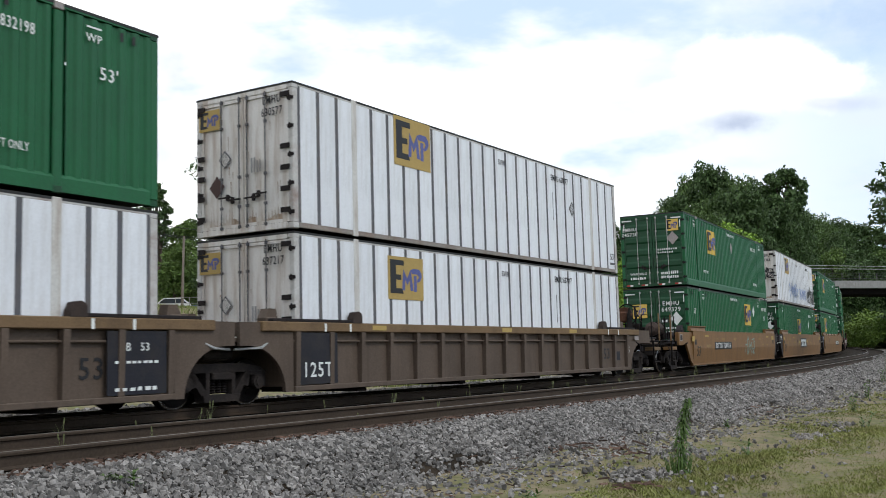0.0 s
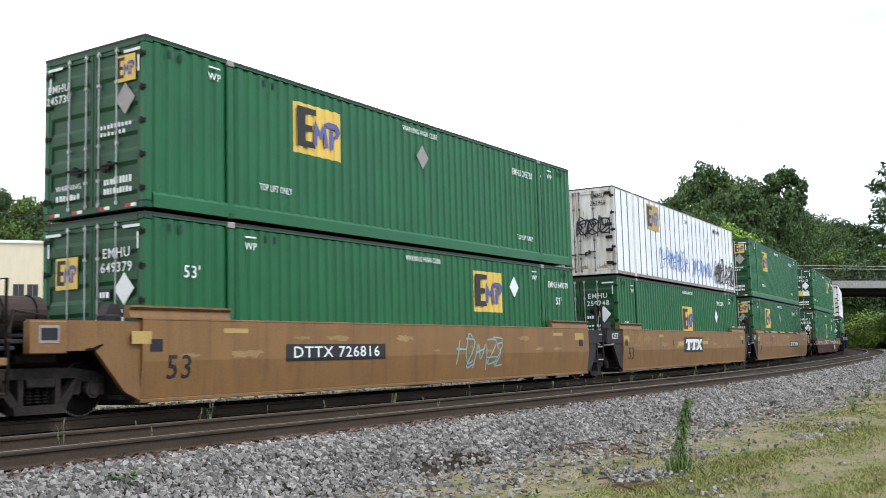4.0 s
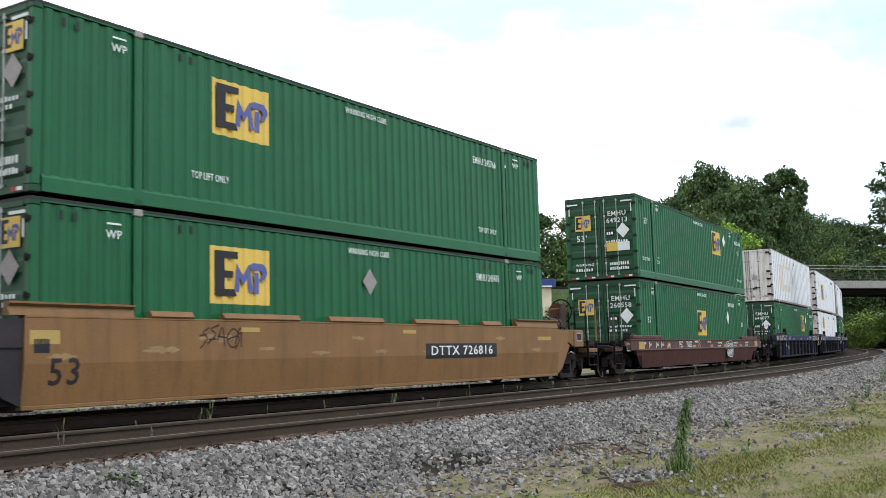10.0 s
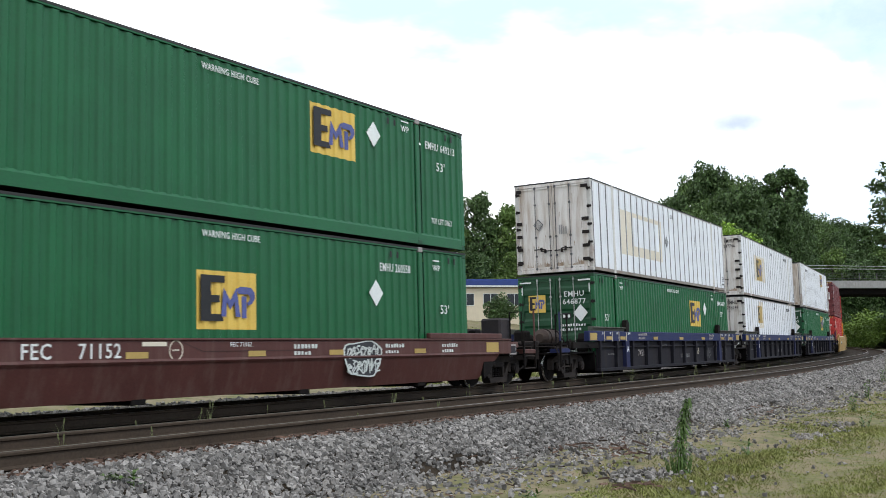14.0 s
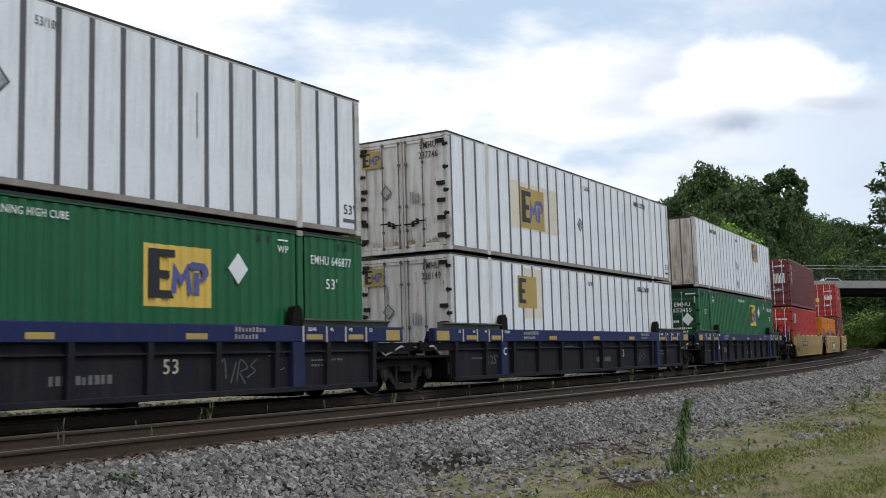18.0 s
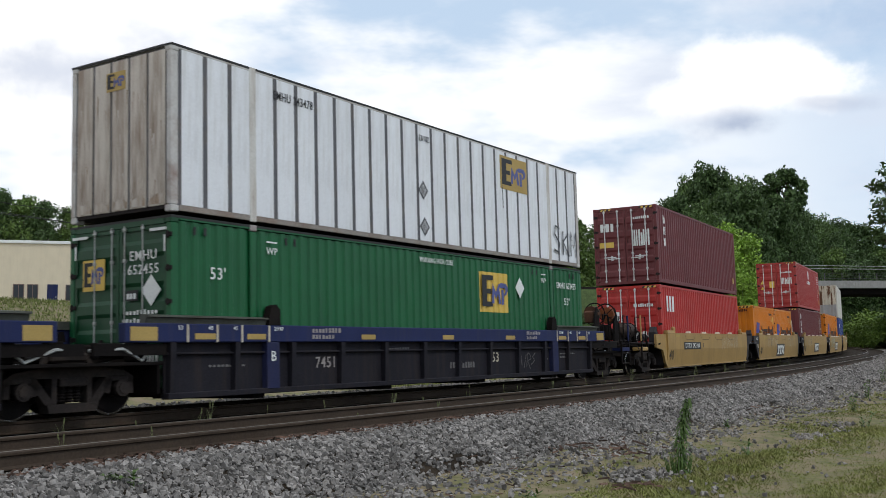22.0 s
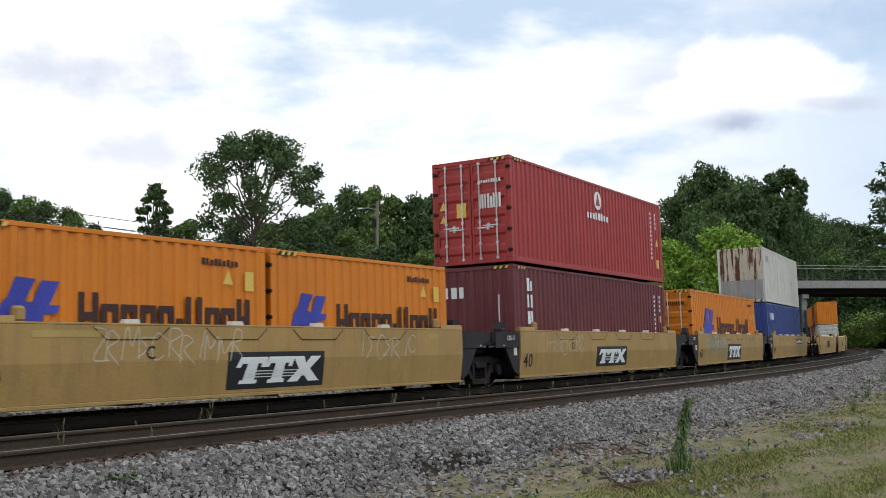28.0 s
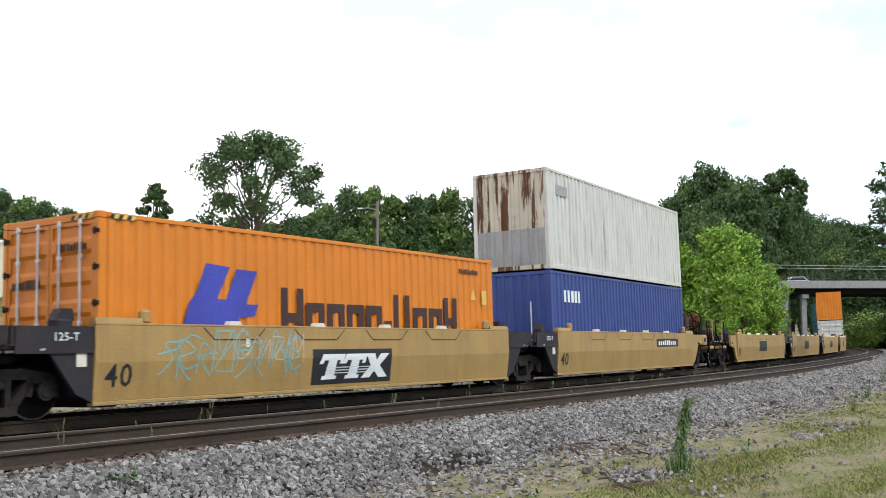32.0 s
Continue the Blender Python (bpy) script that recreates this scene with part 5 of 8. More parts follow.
        part("walkway", Shape().cbox(min(tip - sg * 0.7, tip), max(tip - sg * 0.7, tip), -1.4, 1.4, 1.02, 1.08, 0.01), dark, car)
        box = tip - sg * 0.9
        if arms and shape == "slant":
            part("end_box", Shape().cbox(min(box, box - sg * 0.62), max(box, box - sg * 0.62), -1.47, -1.3, low - 0.04, top - 0.04, 0.015), arm_paint or paint, car)
            f9 = Face(car, "side", 1.47)
            u = box - sg * 0.31
            f9.slab("notice_plate", M_PLACK, u - 0.17, u + 0.17, top - 0.36, top - 0.1, 0.001, 0.006)
            f9.slab("notice_field", M_STENCIL, u - 0.14, u + 0.14, top - 0.32, top - 0.14, 0.006, 0.008)
        side_step(car, tip + sg * 0.06, sg, paint, 1.12, max(top + 0.55, 1.9))


def fold_over_crease(ob, z, slope):
    """Lays paint on a car's side so that it follows the lower sheet, which leans in below the crease at height z."""
    me = ob.data.copy()
    me.transform(ob.matrix_basis)
    ob.matrix_basis = Matrix()
    if min(v.co.z for v in me.vertices) < z:
        bm = bmesh.new()
        bm.from_mesh(me)
        bmesh.ops.bisect_plane(bm, geom=bm.verts[:] + bm.edges[:] + bm.faces[:], plane_co=(0, 0, z), plane_no=(0, 0, 1))
        for v in bm.verts:
            if v.co.z < z:
                v.co.y += slope * (z - v.co.z)
        bm.to_mesh(me)
        bm.free()
    ob.data = me


def smooth_car(long, paint, label, words=(), front=True, rear=False, lead=False, last=False, lips=(), dark=None):
    """A smooth-sided articulated well unit. long: 53-foot well, else 40-foot."""
    half, l, lf = (9.83, 8.55, 8.28) if long else (7.83, 6.35, 6.35)
    car = thing("well_car", label, "freight car", "well cars of the train")
    dark = dark or M_ENDPL
    top = 1.475 if long else 1.385
    for sg, y in ((-1, -1.5), (1, 1.5)):
        prof = [(y, top), (y, 0.82), (y - sg * 0.08, 0.24), (y - sg * 0.18, 0.22), (y - sg * 0.17, top - 0.02), (y - sg * 0.02, top)]
        part("side_sill", Shape().prism(prof, -lf, l), paint, car)
        part("top_chord", Shape().cbox(-lf, l, min(y + sg * 0.004, y - sg * 0.16), max(y + sg * 0.004, y - sg * 0.16), top, top + 0.035, 0.008), paint, car)
        part("bottom_chord", Shape().cbox(-lf, l, min(y - sg * 0.055, y - sg * 0.2), max(y - sg * 0.055, y - sg * 0.2), 0.17, 0.235, 0.01), paint, car)
        for e in (-1, 1):
            a, b = ((e * l, e * (l - 2.35)) if e > 0 else (-lf - 0.25, -lf + 1.95)) if long else (e * l, e * (l - 0.9))
            p2 = [(y, top + 0.035), (y - sg * 0.04, top + 0.16), (y + sg * 0.02, top + 0.2), (y + sg * 0.02, top + 0.23), (y - sg * 0.14, top + 0.23), (y - sg * 0.16, top + 0.035)] if long else [(y, top + 0.035), (y - sg * 0.02, top + 0.12), (y - sg * 0.14, top + 0.12), (y - sg * 0.16, top + 0.035)]
            part("corner_flange", Shape().prism(p2, min(a, b), max(a, b)), paint, car)
            if not long:
                part("container_guide", Shape().cbox(min(b, b - e * 0.2), max(b, b - e * 0.2), min(y - sg * 0.02, y - sg * 0.16), max(y - sg * 0.02, y - sg * 0.16), top + 0.03, top + 0.26, 0.04), paint, car)
        if not long:
            for u in (-3.4, -1.1, 1.1, 3.3):
                part("lashing_bracket", Shape().prism([(u - 0.16, top + 0.03), (u + 0.16, top + 0.03), (u + 0.12, top + 0.1), (u - 0.12, top + 0.1)], min(y, y - sg * 0.12), max(y, y - sg * 0.12), "y"), M_PALEY if sg < 0 else paint, car)
                if sg < 0:
                    f0 = Face(car, "side", 1.5)
                    f0.ribbon("weld_seam", M_BRNINK, [[(u - 0.75, top - 0.02), (u - 0.5, top - 0.22), (u + 0.5, top - 0.22), (u + 0.75, top - 0.02)]], 0.022)
    part("well_floor", Shape().box(-l, l, -1.3, 1.3, 0.24, 0.3), dark, car)
    for u in (-l + 0.4, -l / 2, 0, l / 2, l - 0.4):
        part("cross_bearer", Shape().cbox(u - 0.15, u + 0.15, -1.32, 1.32, 0.14, 0.24, 0.01), dark, car)
    end_gear(car, -lf, -1, half, paint, dark, free=lead, tank=lead, brake=lead and not long, top=top, arm_paint=paint if lead else None, shape="deep" if lead and not long else "slant")
    end_gear(car, l, 1, half, paint, dark, free=last, ladder=long and not last, brake=last, tank=last, top=top, arm_paint=paint if last else None, shape="slant")
    bogie(car, -half)
    if last:
        bogie(car, half)
    f = Face(car, "side", 1.5)
    ends = Face(car, "side", 1.44)
    if not lead:
        ends.slab("end_plate", M_ENDPL, -half + 0.15, -lf, top - 0.42, top - 0.02, 0.002, 0.03, "grey-violet end plate")
    if not last:
        ends.slab("end_plate", M_ENDPL, l, half - 0.45, top - 0.42, top - 0.02, 0.002, 0.03, "grey-violet end plate")
    if not lead and not long:
        ends.text("125-T", 0.17, -half + 0.98, top - 0.18, M_LET, w=0.034)
        ends.slab("end_sticker", M_PALEY, -lf - 0.3, -lf - 0.12, top - 0.62, top - 0.4, 0.002, 0.006)
    if long:
        for e in ((-1,) if last else (-1, 1)):
            f9 = Face(car, "side", 1.5)
            f9.slab("stencil_plate", M_STENCIL, e * 8.0 - 0.13, e * 8.0 + 0.13, top - 0.5, top - 0.3, 0.001, 0.004)
    for u, w in lips:
        part("container_lip", Shape().prism([(-1.5, top + 0.03), (-1.53, top + 0.06), (-1.47, top + 0.15), (-1.4, top + 0.15), (-1.4, top + 0.03)], u - w / 2, u + w / 2), paint, car)
    if long:
        for q in range(12):
            u, v, r = -7.4 + q * 1.3 + random.uniform(-0.5, 0.5), random.choice((0.9, 0.92, 1.0, 1.2)), random.uniform(0.12, 0.42)
            f.poly("paint_scuff", M_SCUFF, [(u + r * (1 + random.uniform(-0.3, 0.3)) * math.cos(k * 0.2618), v + 0.16 * r * (1 + random.uniform(-0.6, 0.6)) * math.sin(k * 0.2618)) for k in range(24)], 0.0003, 0.0008, "pale scraped paint")
    before = set(car.children)
    for kind, *a in words:
        if kind == "text":
            f.text(a[0], a[1], a[2], a[3], a[4] if len(a) > 4 else M_INK, squeeze=a[5] if len(a) > 5 else 1.0)
        elif kind == "box":
            f.slab("name_panel", a[4], a[0], a[1], a[2], a[3], 0.001, 0.004)
        elif kind == "poly":
            f.poly("name_mark", a[1], a[0], 0.004, 0.008)
        elif kind == "bars":
            f.bars(a[4], a[0], a[1], a[2], a[3], a[5], len(words), w=0.007)
        elif kind == "tag":
            f.scribble(a[4], a[0], a[1], a[2], a[3], a[5], a[6], a[7], a[8])
    for ob in set(car.children) - before:
        fold_over_crease(ob, 0.82, 0.138)
    return car, half


def panel_logo(u0, u1, v0, v1):
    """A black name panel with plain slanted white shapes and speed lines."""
    w, h = u1 - u0, v1 - v0
    at = lambda pts: [(u0 + a * w, v0 + b * h) for a, b in pts]
    out = [("box", u0, u1, v0, v1, M_INK)]
    for k in (0.08, 0.36):
        out.append(("poly", at([(k, 0.58), (k + 0.04, 0.86), (k + 0.31, 0.86), (k + 0.28, 0.58), (k + 0.24, 0.58), (k + 0.25, 0.68), (k + 0.06, 0.68), (k + 0.04, 0.58)]), M_LET))
        out.append(("poly", at([(k + 0.03, 0.14), (k + 0.04, 0.24), (k + 0.07, 0.24), (k + 0.11, 0.68), (k + 0.21, 0.68), (k + 0.18, 0.24), (k + 0.21, 0.24), (k + 0.2, 0.14)]), M_LET))
    out.append(("poly", at([(0.6, 0.14), (0.71, 0.14), (0.77, 0.36), (0.83, 0.14), (0.95, 0.14), (0.84, 0.5), (0.96, 0.86), (0.85, 0.86), (0.79, 0.66), (0.77, 0.86), (0.65, 0.86), (0.72, 0.5)]), M_LET))
    for q in (0.3, 0.38, 0.46):
        out.append(("poly", at([(0.16, q), (0.17, q + 0.03), (0.8, q + 0.03), (0.79, q)]), M_SPRAYW))
    return out


def ribbed_car(style, label, words=(), lead=False, last=False, nrib=17):
    """A well car with upright stiffeners under a deep top chord. style: 'brown' or 'navy'."""
    half, l = 9.83, 8.3
    car = thing("well_car", label, "freight car", "well cars of the train")
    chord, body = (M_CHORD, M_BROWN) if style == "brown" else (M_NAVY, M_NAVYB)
    top, low = (1.5, 1.32) if style == "brown" else (1.43, 1.12)
    dark = M_BLACK if style == "navy" else M_BROWN
    for sg, y in ((-1, -1.5), (1, 1.5)):
        part("top_chord", Shape().cbox(-l - 0.9, l + 0.9, min(y, y - sg * 0.16), max(y, y - sg * 0.16), low, top, 0.015), chord, car)
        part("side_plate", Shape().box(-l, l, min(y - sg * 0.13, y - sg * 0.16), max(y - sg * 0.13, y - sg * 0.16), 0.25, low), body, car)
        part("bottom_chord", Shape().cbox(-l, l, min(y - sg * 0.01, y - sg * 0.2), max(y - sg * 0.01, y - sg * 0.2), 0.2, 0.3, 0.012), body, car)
        for i in range(nrib):
            u = -l + 0.1 + i * (2 * l - 0.2) / (nrib - 1)
            part("stiffener", Shape().prism([(y - sg * 0.005, low + 0.002), (y - sg * 0.005, low - 0.1), (y - sg * 0.03, 0.3), (y - sg * 0.14, 0.3), (y - sg * 0.14, low + 0.002)], u - 0.06, u + 0.06), body, car)
        part("mid_rail", Shape().cbox(-l, l, min(y - sg * 0.06, y - sg * 0.14), max(y - sg * 0.06, y - sg * 0.14), low - 0.2, low - 0.16, 0.01), body, car)
        for e in (-1, 1):
            gx, gh = (e * 6.35, 0.24) if style == "brown" else (e * 5.76, 0.38)
            part("container_guide", Shape().prism([(gx - 0.16, top), (gx + 0.16, top), (gx + 0.15, top + 0.75 * gh), (gx + 0.05, top + gh), (gx - 0.08, top + 0.9 * gh), (gx - 0.14, top + 0.4 * gh)], min(y - sg * 0.0, y - sg * 0.16), max(y - sg * 0.0, y - sg * 0.16), "y"), M_BROWND if style == "brown" else M_BLACK, car)
            if style == "navy":
                part("wide_stiffener", Shape().cbox(e * 5.8 - 0.17, e * 5.8 + 0.17, min(y - sg * 0.002, y - sg * 0.14), max(y - sg * 0.002, y - sg * 0.14), 0.28, low, 0.01), M_NAVYP, car, "dull blue wide stiffener")
            if style == "navy":
                part("ledge", Shape().prism([(y - sg * 0.06, top), (y - sg * 0.04, top + 0.09), (y + sg * 0.02, top + 0.1), (y + sg * 0.02, top + 0.13), (y - sg * 0.2, top + 0.15), (y - sg * 0.2, top)], min(e * 5.95, e * 8.75), max(e * 5.95, e * 8.75)), M_LEDGE, car, "worn grey-green ledge")
            else:
                part("ledge", Shape().cbox(min(e * 6.4, e * 8.9), max(e * 6.4, e * 8.9), min(y - sg * 0.02, y - sg * 0.16), max(y - sg * 0.02, y - sg * 0.16), top, top + 0.06, 0.01), M_DUST, car)
    part("well_floor", Shape().box(-l, l, -1.3, 1.3, 0.24, 0.3), M_BLACK, car)
    for u in (-6, -2, 2, 6):
        part("cross_bearer", Shape().cbox(u - 0.15, u + 0.15, -1.32, 1.32, 0.12, 0.24, 0.01), M_BLACK, car)
    kw = dict(arms=style == "brown", top=low if style == "navy" else top, arm_paint=body if style == "brown" else M_BLACK, shape="arch" if style == "brown" else "slant")
    end_gear(car, -l, -1, half, chord, dark, free=lead, tank=lead, **kw)
    end_gear(car, l, 1, half, chord, dark, free=last, brake=last, tank=last and style == "navy", **kw)
    bogie(car, -half)
    if last:
        bogie(car, half)
    f, g = Face(car, "side", 1.5), Face(car, "side", 1.37)
    if style == "navy":
        for u in (-7.5, -6.25, -2.9, 0.2, 3.2, 6.25, 7.55):
            f.slab("reflector", M_MUSTARD, u - 0.24, u + 0.24, low + 0.05, low + 0.15)
        for u, t in ((7.9, "53"), (7.22, "48"), (6.62, "45"), (5.92, "20/40")):
            for e in (-1, 1):
                f.slab("load_mark", M_FADEW, e * u - 0.025, e * u + 0.025, low, top - 0.01)
                f.text(t, 0.1, e * u + e * (0.16 if len(t) < 3 else -0.26 if e < 0 else 0.26), top - 0.07)
        f.bars(M_PLACK, 4.1, 4.9, top - 0.13, top - 0.04, 9, 7)
        f.bars(M_PLACK, 4.1, 4.7, top - 0.25, top - 0.17, 7, 8)
        g.scribble(M_DIM, 3.75, 4.75, 0.4, 0.85, 4, 0.022, 51, "pale sprayed tag", w=0.012)
        g.scribble(M_DIM, 5.05, 5.5, 0.62, 1.0, 3, 0.022, 52, "pale sprayed tag", w=0.012)
        g.bars(M_DIM, 6.3, 7.3, 0.76, 0.8, 10, 5)
        g.bars(M_DIM, 6.3, 6.9, 0.66, 0.7, 6, 6)
        g.bars(M_DIM, -7.3, -6.4, 0.7, 0.74, 9, 9)
        f.slab("end_reflector", M_MUSTARD, -9.1, -8.55, low + 0.03, top - 0.06)
        f.slab("end_reflector", M_MUSTARD, 8.6, 9.1, low + 0.03, top - 0.06)
        f.bars(M_PLACK, -4.7, -3.8, top - 0.13, top - 0.04, 9, 5)
        f.bars(M_PLACK, -4.7, -4.0, top - 0.25, top - 0.17, 7, 6)
    else:
        for u in (-7.4, -6.6, 6.6, 7.4):
            f.slab("load_mark", M_LET, u - 0.03, u + 0.03, low, top - 0.02)
        for u in (-5.6, 0.0, 4.0):
            f.slab("reflector", M_MUSTARD, u - 0.25, u + 0.25, low + 0.04, low + 0.14)
        if last:
            g.slab("stencil_panel", M_STENCIL, 7.35, 7.75, 0.52, 0.8, 0.002, 0.01)
            g.slab("stencil_panel", M_PLACK, 8.75, 9.1, 1.16, 1.28, 0.13, 0.136)
            g.slab("stencil_panel", M_LET, 8.28, 8.36, 0.75, 0.98, 0.08, 0.084)
        for u in (-7.6,) if last else (-7.6, 7.5):
            g.slab("stencil_panel", M_STENCIL, u - 0.6, u + 0.6, 0.32, low - 0.02, 0.09, 0.1)
        g.text("125T", 0.4, -7.62, 0.58, M_LET, w=0.103)
        if not last:
            g.text("B   53", 0.18, 7.5, 1.05, M_LET, w=0.103)
            g.bars(M_LET, 7.05, 7.95, 0.8, 0.84, 8, 1, w=0.106)
            g.bars(M_LET, 7.05, 7.95, 0.38, 0.44, 6, 3, w=0.106)
        g.text("53", 0.46, 6.68, 0.72, M_INK, w=0.012)
    for t, size, u, v, m in words:
        g.text(t, size, u, v, m, w=0.131 if len(t) == 1 else 0.012)
    if style == "navy":
        g.bars(M_DIM, 0.45, 1.6, 0.5, 0.64, 10, 4)
        g.bars(M_GAP, -2.0, -1.2, 0.95, 1.0, 8, 5)
    return car, half


def oxide_car():
    half, l = 9.85, 8.55
    car = thing("well_car", "dark oxide-red smooth-sided well car with white lettering", "freight car", "well cars of the train")
    top = 1.15
    for sg, y in ((-1, -1.5), (1, 1.5)):
        prof = [(-l - 1.3, top), (-l - 1.3, 0.82), (l + 1.3, 0.82), (l + 1.3, top)]
        part("side_sill", Shape().prism(prof, min(y, y - sg * 0.1), max(y, y - sg * 0.1), "y"), M_OXIDE, car)
        lower = Shape().prism([(-l - 0.7, 0.82), (-l - 0.6, 0.7), (-l + 0.1, 0.22), (l - 0.1, 0.22), (l + 0.6, 0.7), (l + 0.7, 0.82)], min(y - sg * 0.004, y - sg * 0.1), max(y - sg * 0.004, y - sg * 0.1), "y")
        lower.v = [(a, b - sg * 0.3 * (0.82 - c), c) for a, b, c in lower.v]
        part("lower_side", lower, M_OXIDE, car)
        part("top_chord", Shape().cbox(-l - 1.3, l + 1.3, min(y + sg * 0.03, y - sg * 0.14), max(y + sg * 0.03, y - sg * 0.14), top, top + 0.04, 0.01), M_OXIDE, car)
        part("crease", Shape().prism([(y, 0.86), (y + sg * 0.025, 0.82), (y, 0.78)], -l - 0.6, l + 0.6), M_OXIDE, car)
        for e in (-1, 1):
            part("corner_flange", Shape().cbox(min(e * (l + 0.9), e * (l - 2.4)), max(e * (l + 0.9), e * (l - 2.4)), min(y - sg * 0.02, y - sg * 0.14), max(y - sg * 0.02, y - sg * 0.14), top + 0.04, top + 0.17, 0.02), M_OXIDE, car)
    part("well_floor", Shape().box(-l, l, -1.3, 1.3, 0.24, 0.3), M_BLACK, car)
    for u in (-6, -2, 2, 6):
        part("cross_bearer", Shape().cbox(u - 0.15, u + 0.15, -1.32, 1.32, 0.14, 0.24, 0.01), M_BLACK, car)
    end_gear(car, -l, -1, half, M_OXIDE, M_BLACK, free=True, top=top)
    end_gear(car, l, 1, half, M_OXIDE, M_BLACK, free=True, top=top, stack=True)
    bogie(car, -9.85), bogie(car, 9.85)
    f = Face(car, "side", 1.502)
    f.text("FEC", 0.32, -4.0, 0.98, squeeze=0.9)
    f.text("71152", 0.32, -2.9, 0.98, squeeze=0.9)
    f.text("FEC 71152", 0.11, 0.1, 1.08)
    f.slab("notice_label", M_PALEY, -2.1, -1.6, 1.06, 1.13)
    f.ribbon("load_emblem", M_PALEY, [[(-1.4 + 0.14 * math.cos(q * 0.3142 - 1.2), 0.99 + 0.16 * math.sin(q * 0.3142 - 1.2)) for q in range(18)]], 0.02, label="pale oval load emblem")
    f.bars(M_PALEY, -1.48, -1.32, 0.98, 1.01, 3, 12)
    f.ribbon("weld_seam", M_BRNINK, [[(-1.25, 1.12), (-0.8, 0.97), (1.9, 0.97)]], 0.014)
    for t, u in (("53", -7.75), ("48", -6.95), ("45", -6.35), ("40", -5.55)):
        f.slab("load_mark", M_LET, u - 0.15, u - 0.12, 0.88, 1.1)
        f.text(t, 0.16, u + 0.02, 1.0)
    for u in (-8.7, 8.9):
        f.slab("end_reflector", M_MUSTARD, u - 0.3, u + 0.3, 0.86, 1.1)
    for u in (-5.6, -2.2, 0.5, 2.75, 5.7):
        f.slab("reflector", M_MUSTARD, u - 0.22, u + 0.22, 0.87, 0.97)
    for i, u in enumerate((-8.9, 1.5, 4.4, 6.6)):
        f.bars(M_SPRAYW, u, u + 0.7, 1.0, 1.08, 7, i)
        f.bars(M_SPRAYW, u, u + 0.5, 0.88, 0.95, 5, i + 9)
    blob = lambda k: [(3.62 + k * (0.62 + 0.08 * math.sin(3 * q)) * math.cos(q) * abs(math.cos(q)) ** -0.35, 0.78 + k * (0.36 + 0.03 * math.cos(5 * q)) * math.sin(q) * max(abs(math.sin(q)), 0.05) ** -0.35) for q in [0.15 + i * 0.2618 for i in range(24)]]
    f.poly("graffiti_outline", M_SPRAYW, blob(1.0), 0.001, 0.003, "white edge of a sprayed tag")
    f.poly("graffiti_fill", M_SPRAYK, blob(0.92), 0.003, 0.005, "black sprayed fill")
    f.scribble(M_SPRAYW, 3.07, 4.17, 0.8, 1.08, 5, 0.03, 8, "black and white sprayed tag", w=0.008)
    f.scribble(M_SPRAYW, 3.07, 4.17, 0.48, 0.78, 5, 0.03, 9, "black and white sprayed tag", w=0.008)
    return car, half


# ---- the train, from its visible head to its tail ----
UNITS = []


def unit(s, car_half, boxes):
    car, half = car_half
    UNITS.append((car, s, half, 0.0))
    for ob, z in boxes:
        UNITS.append((ob, s, half, z))


LOW, UP = 0.36, 3.325


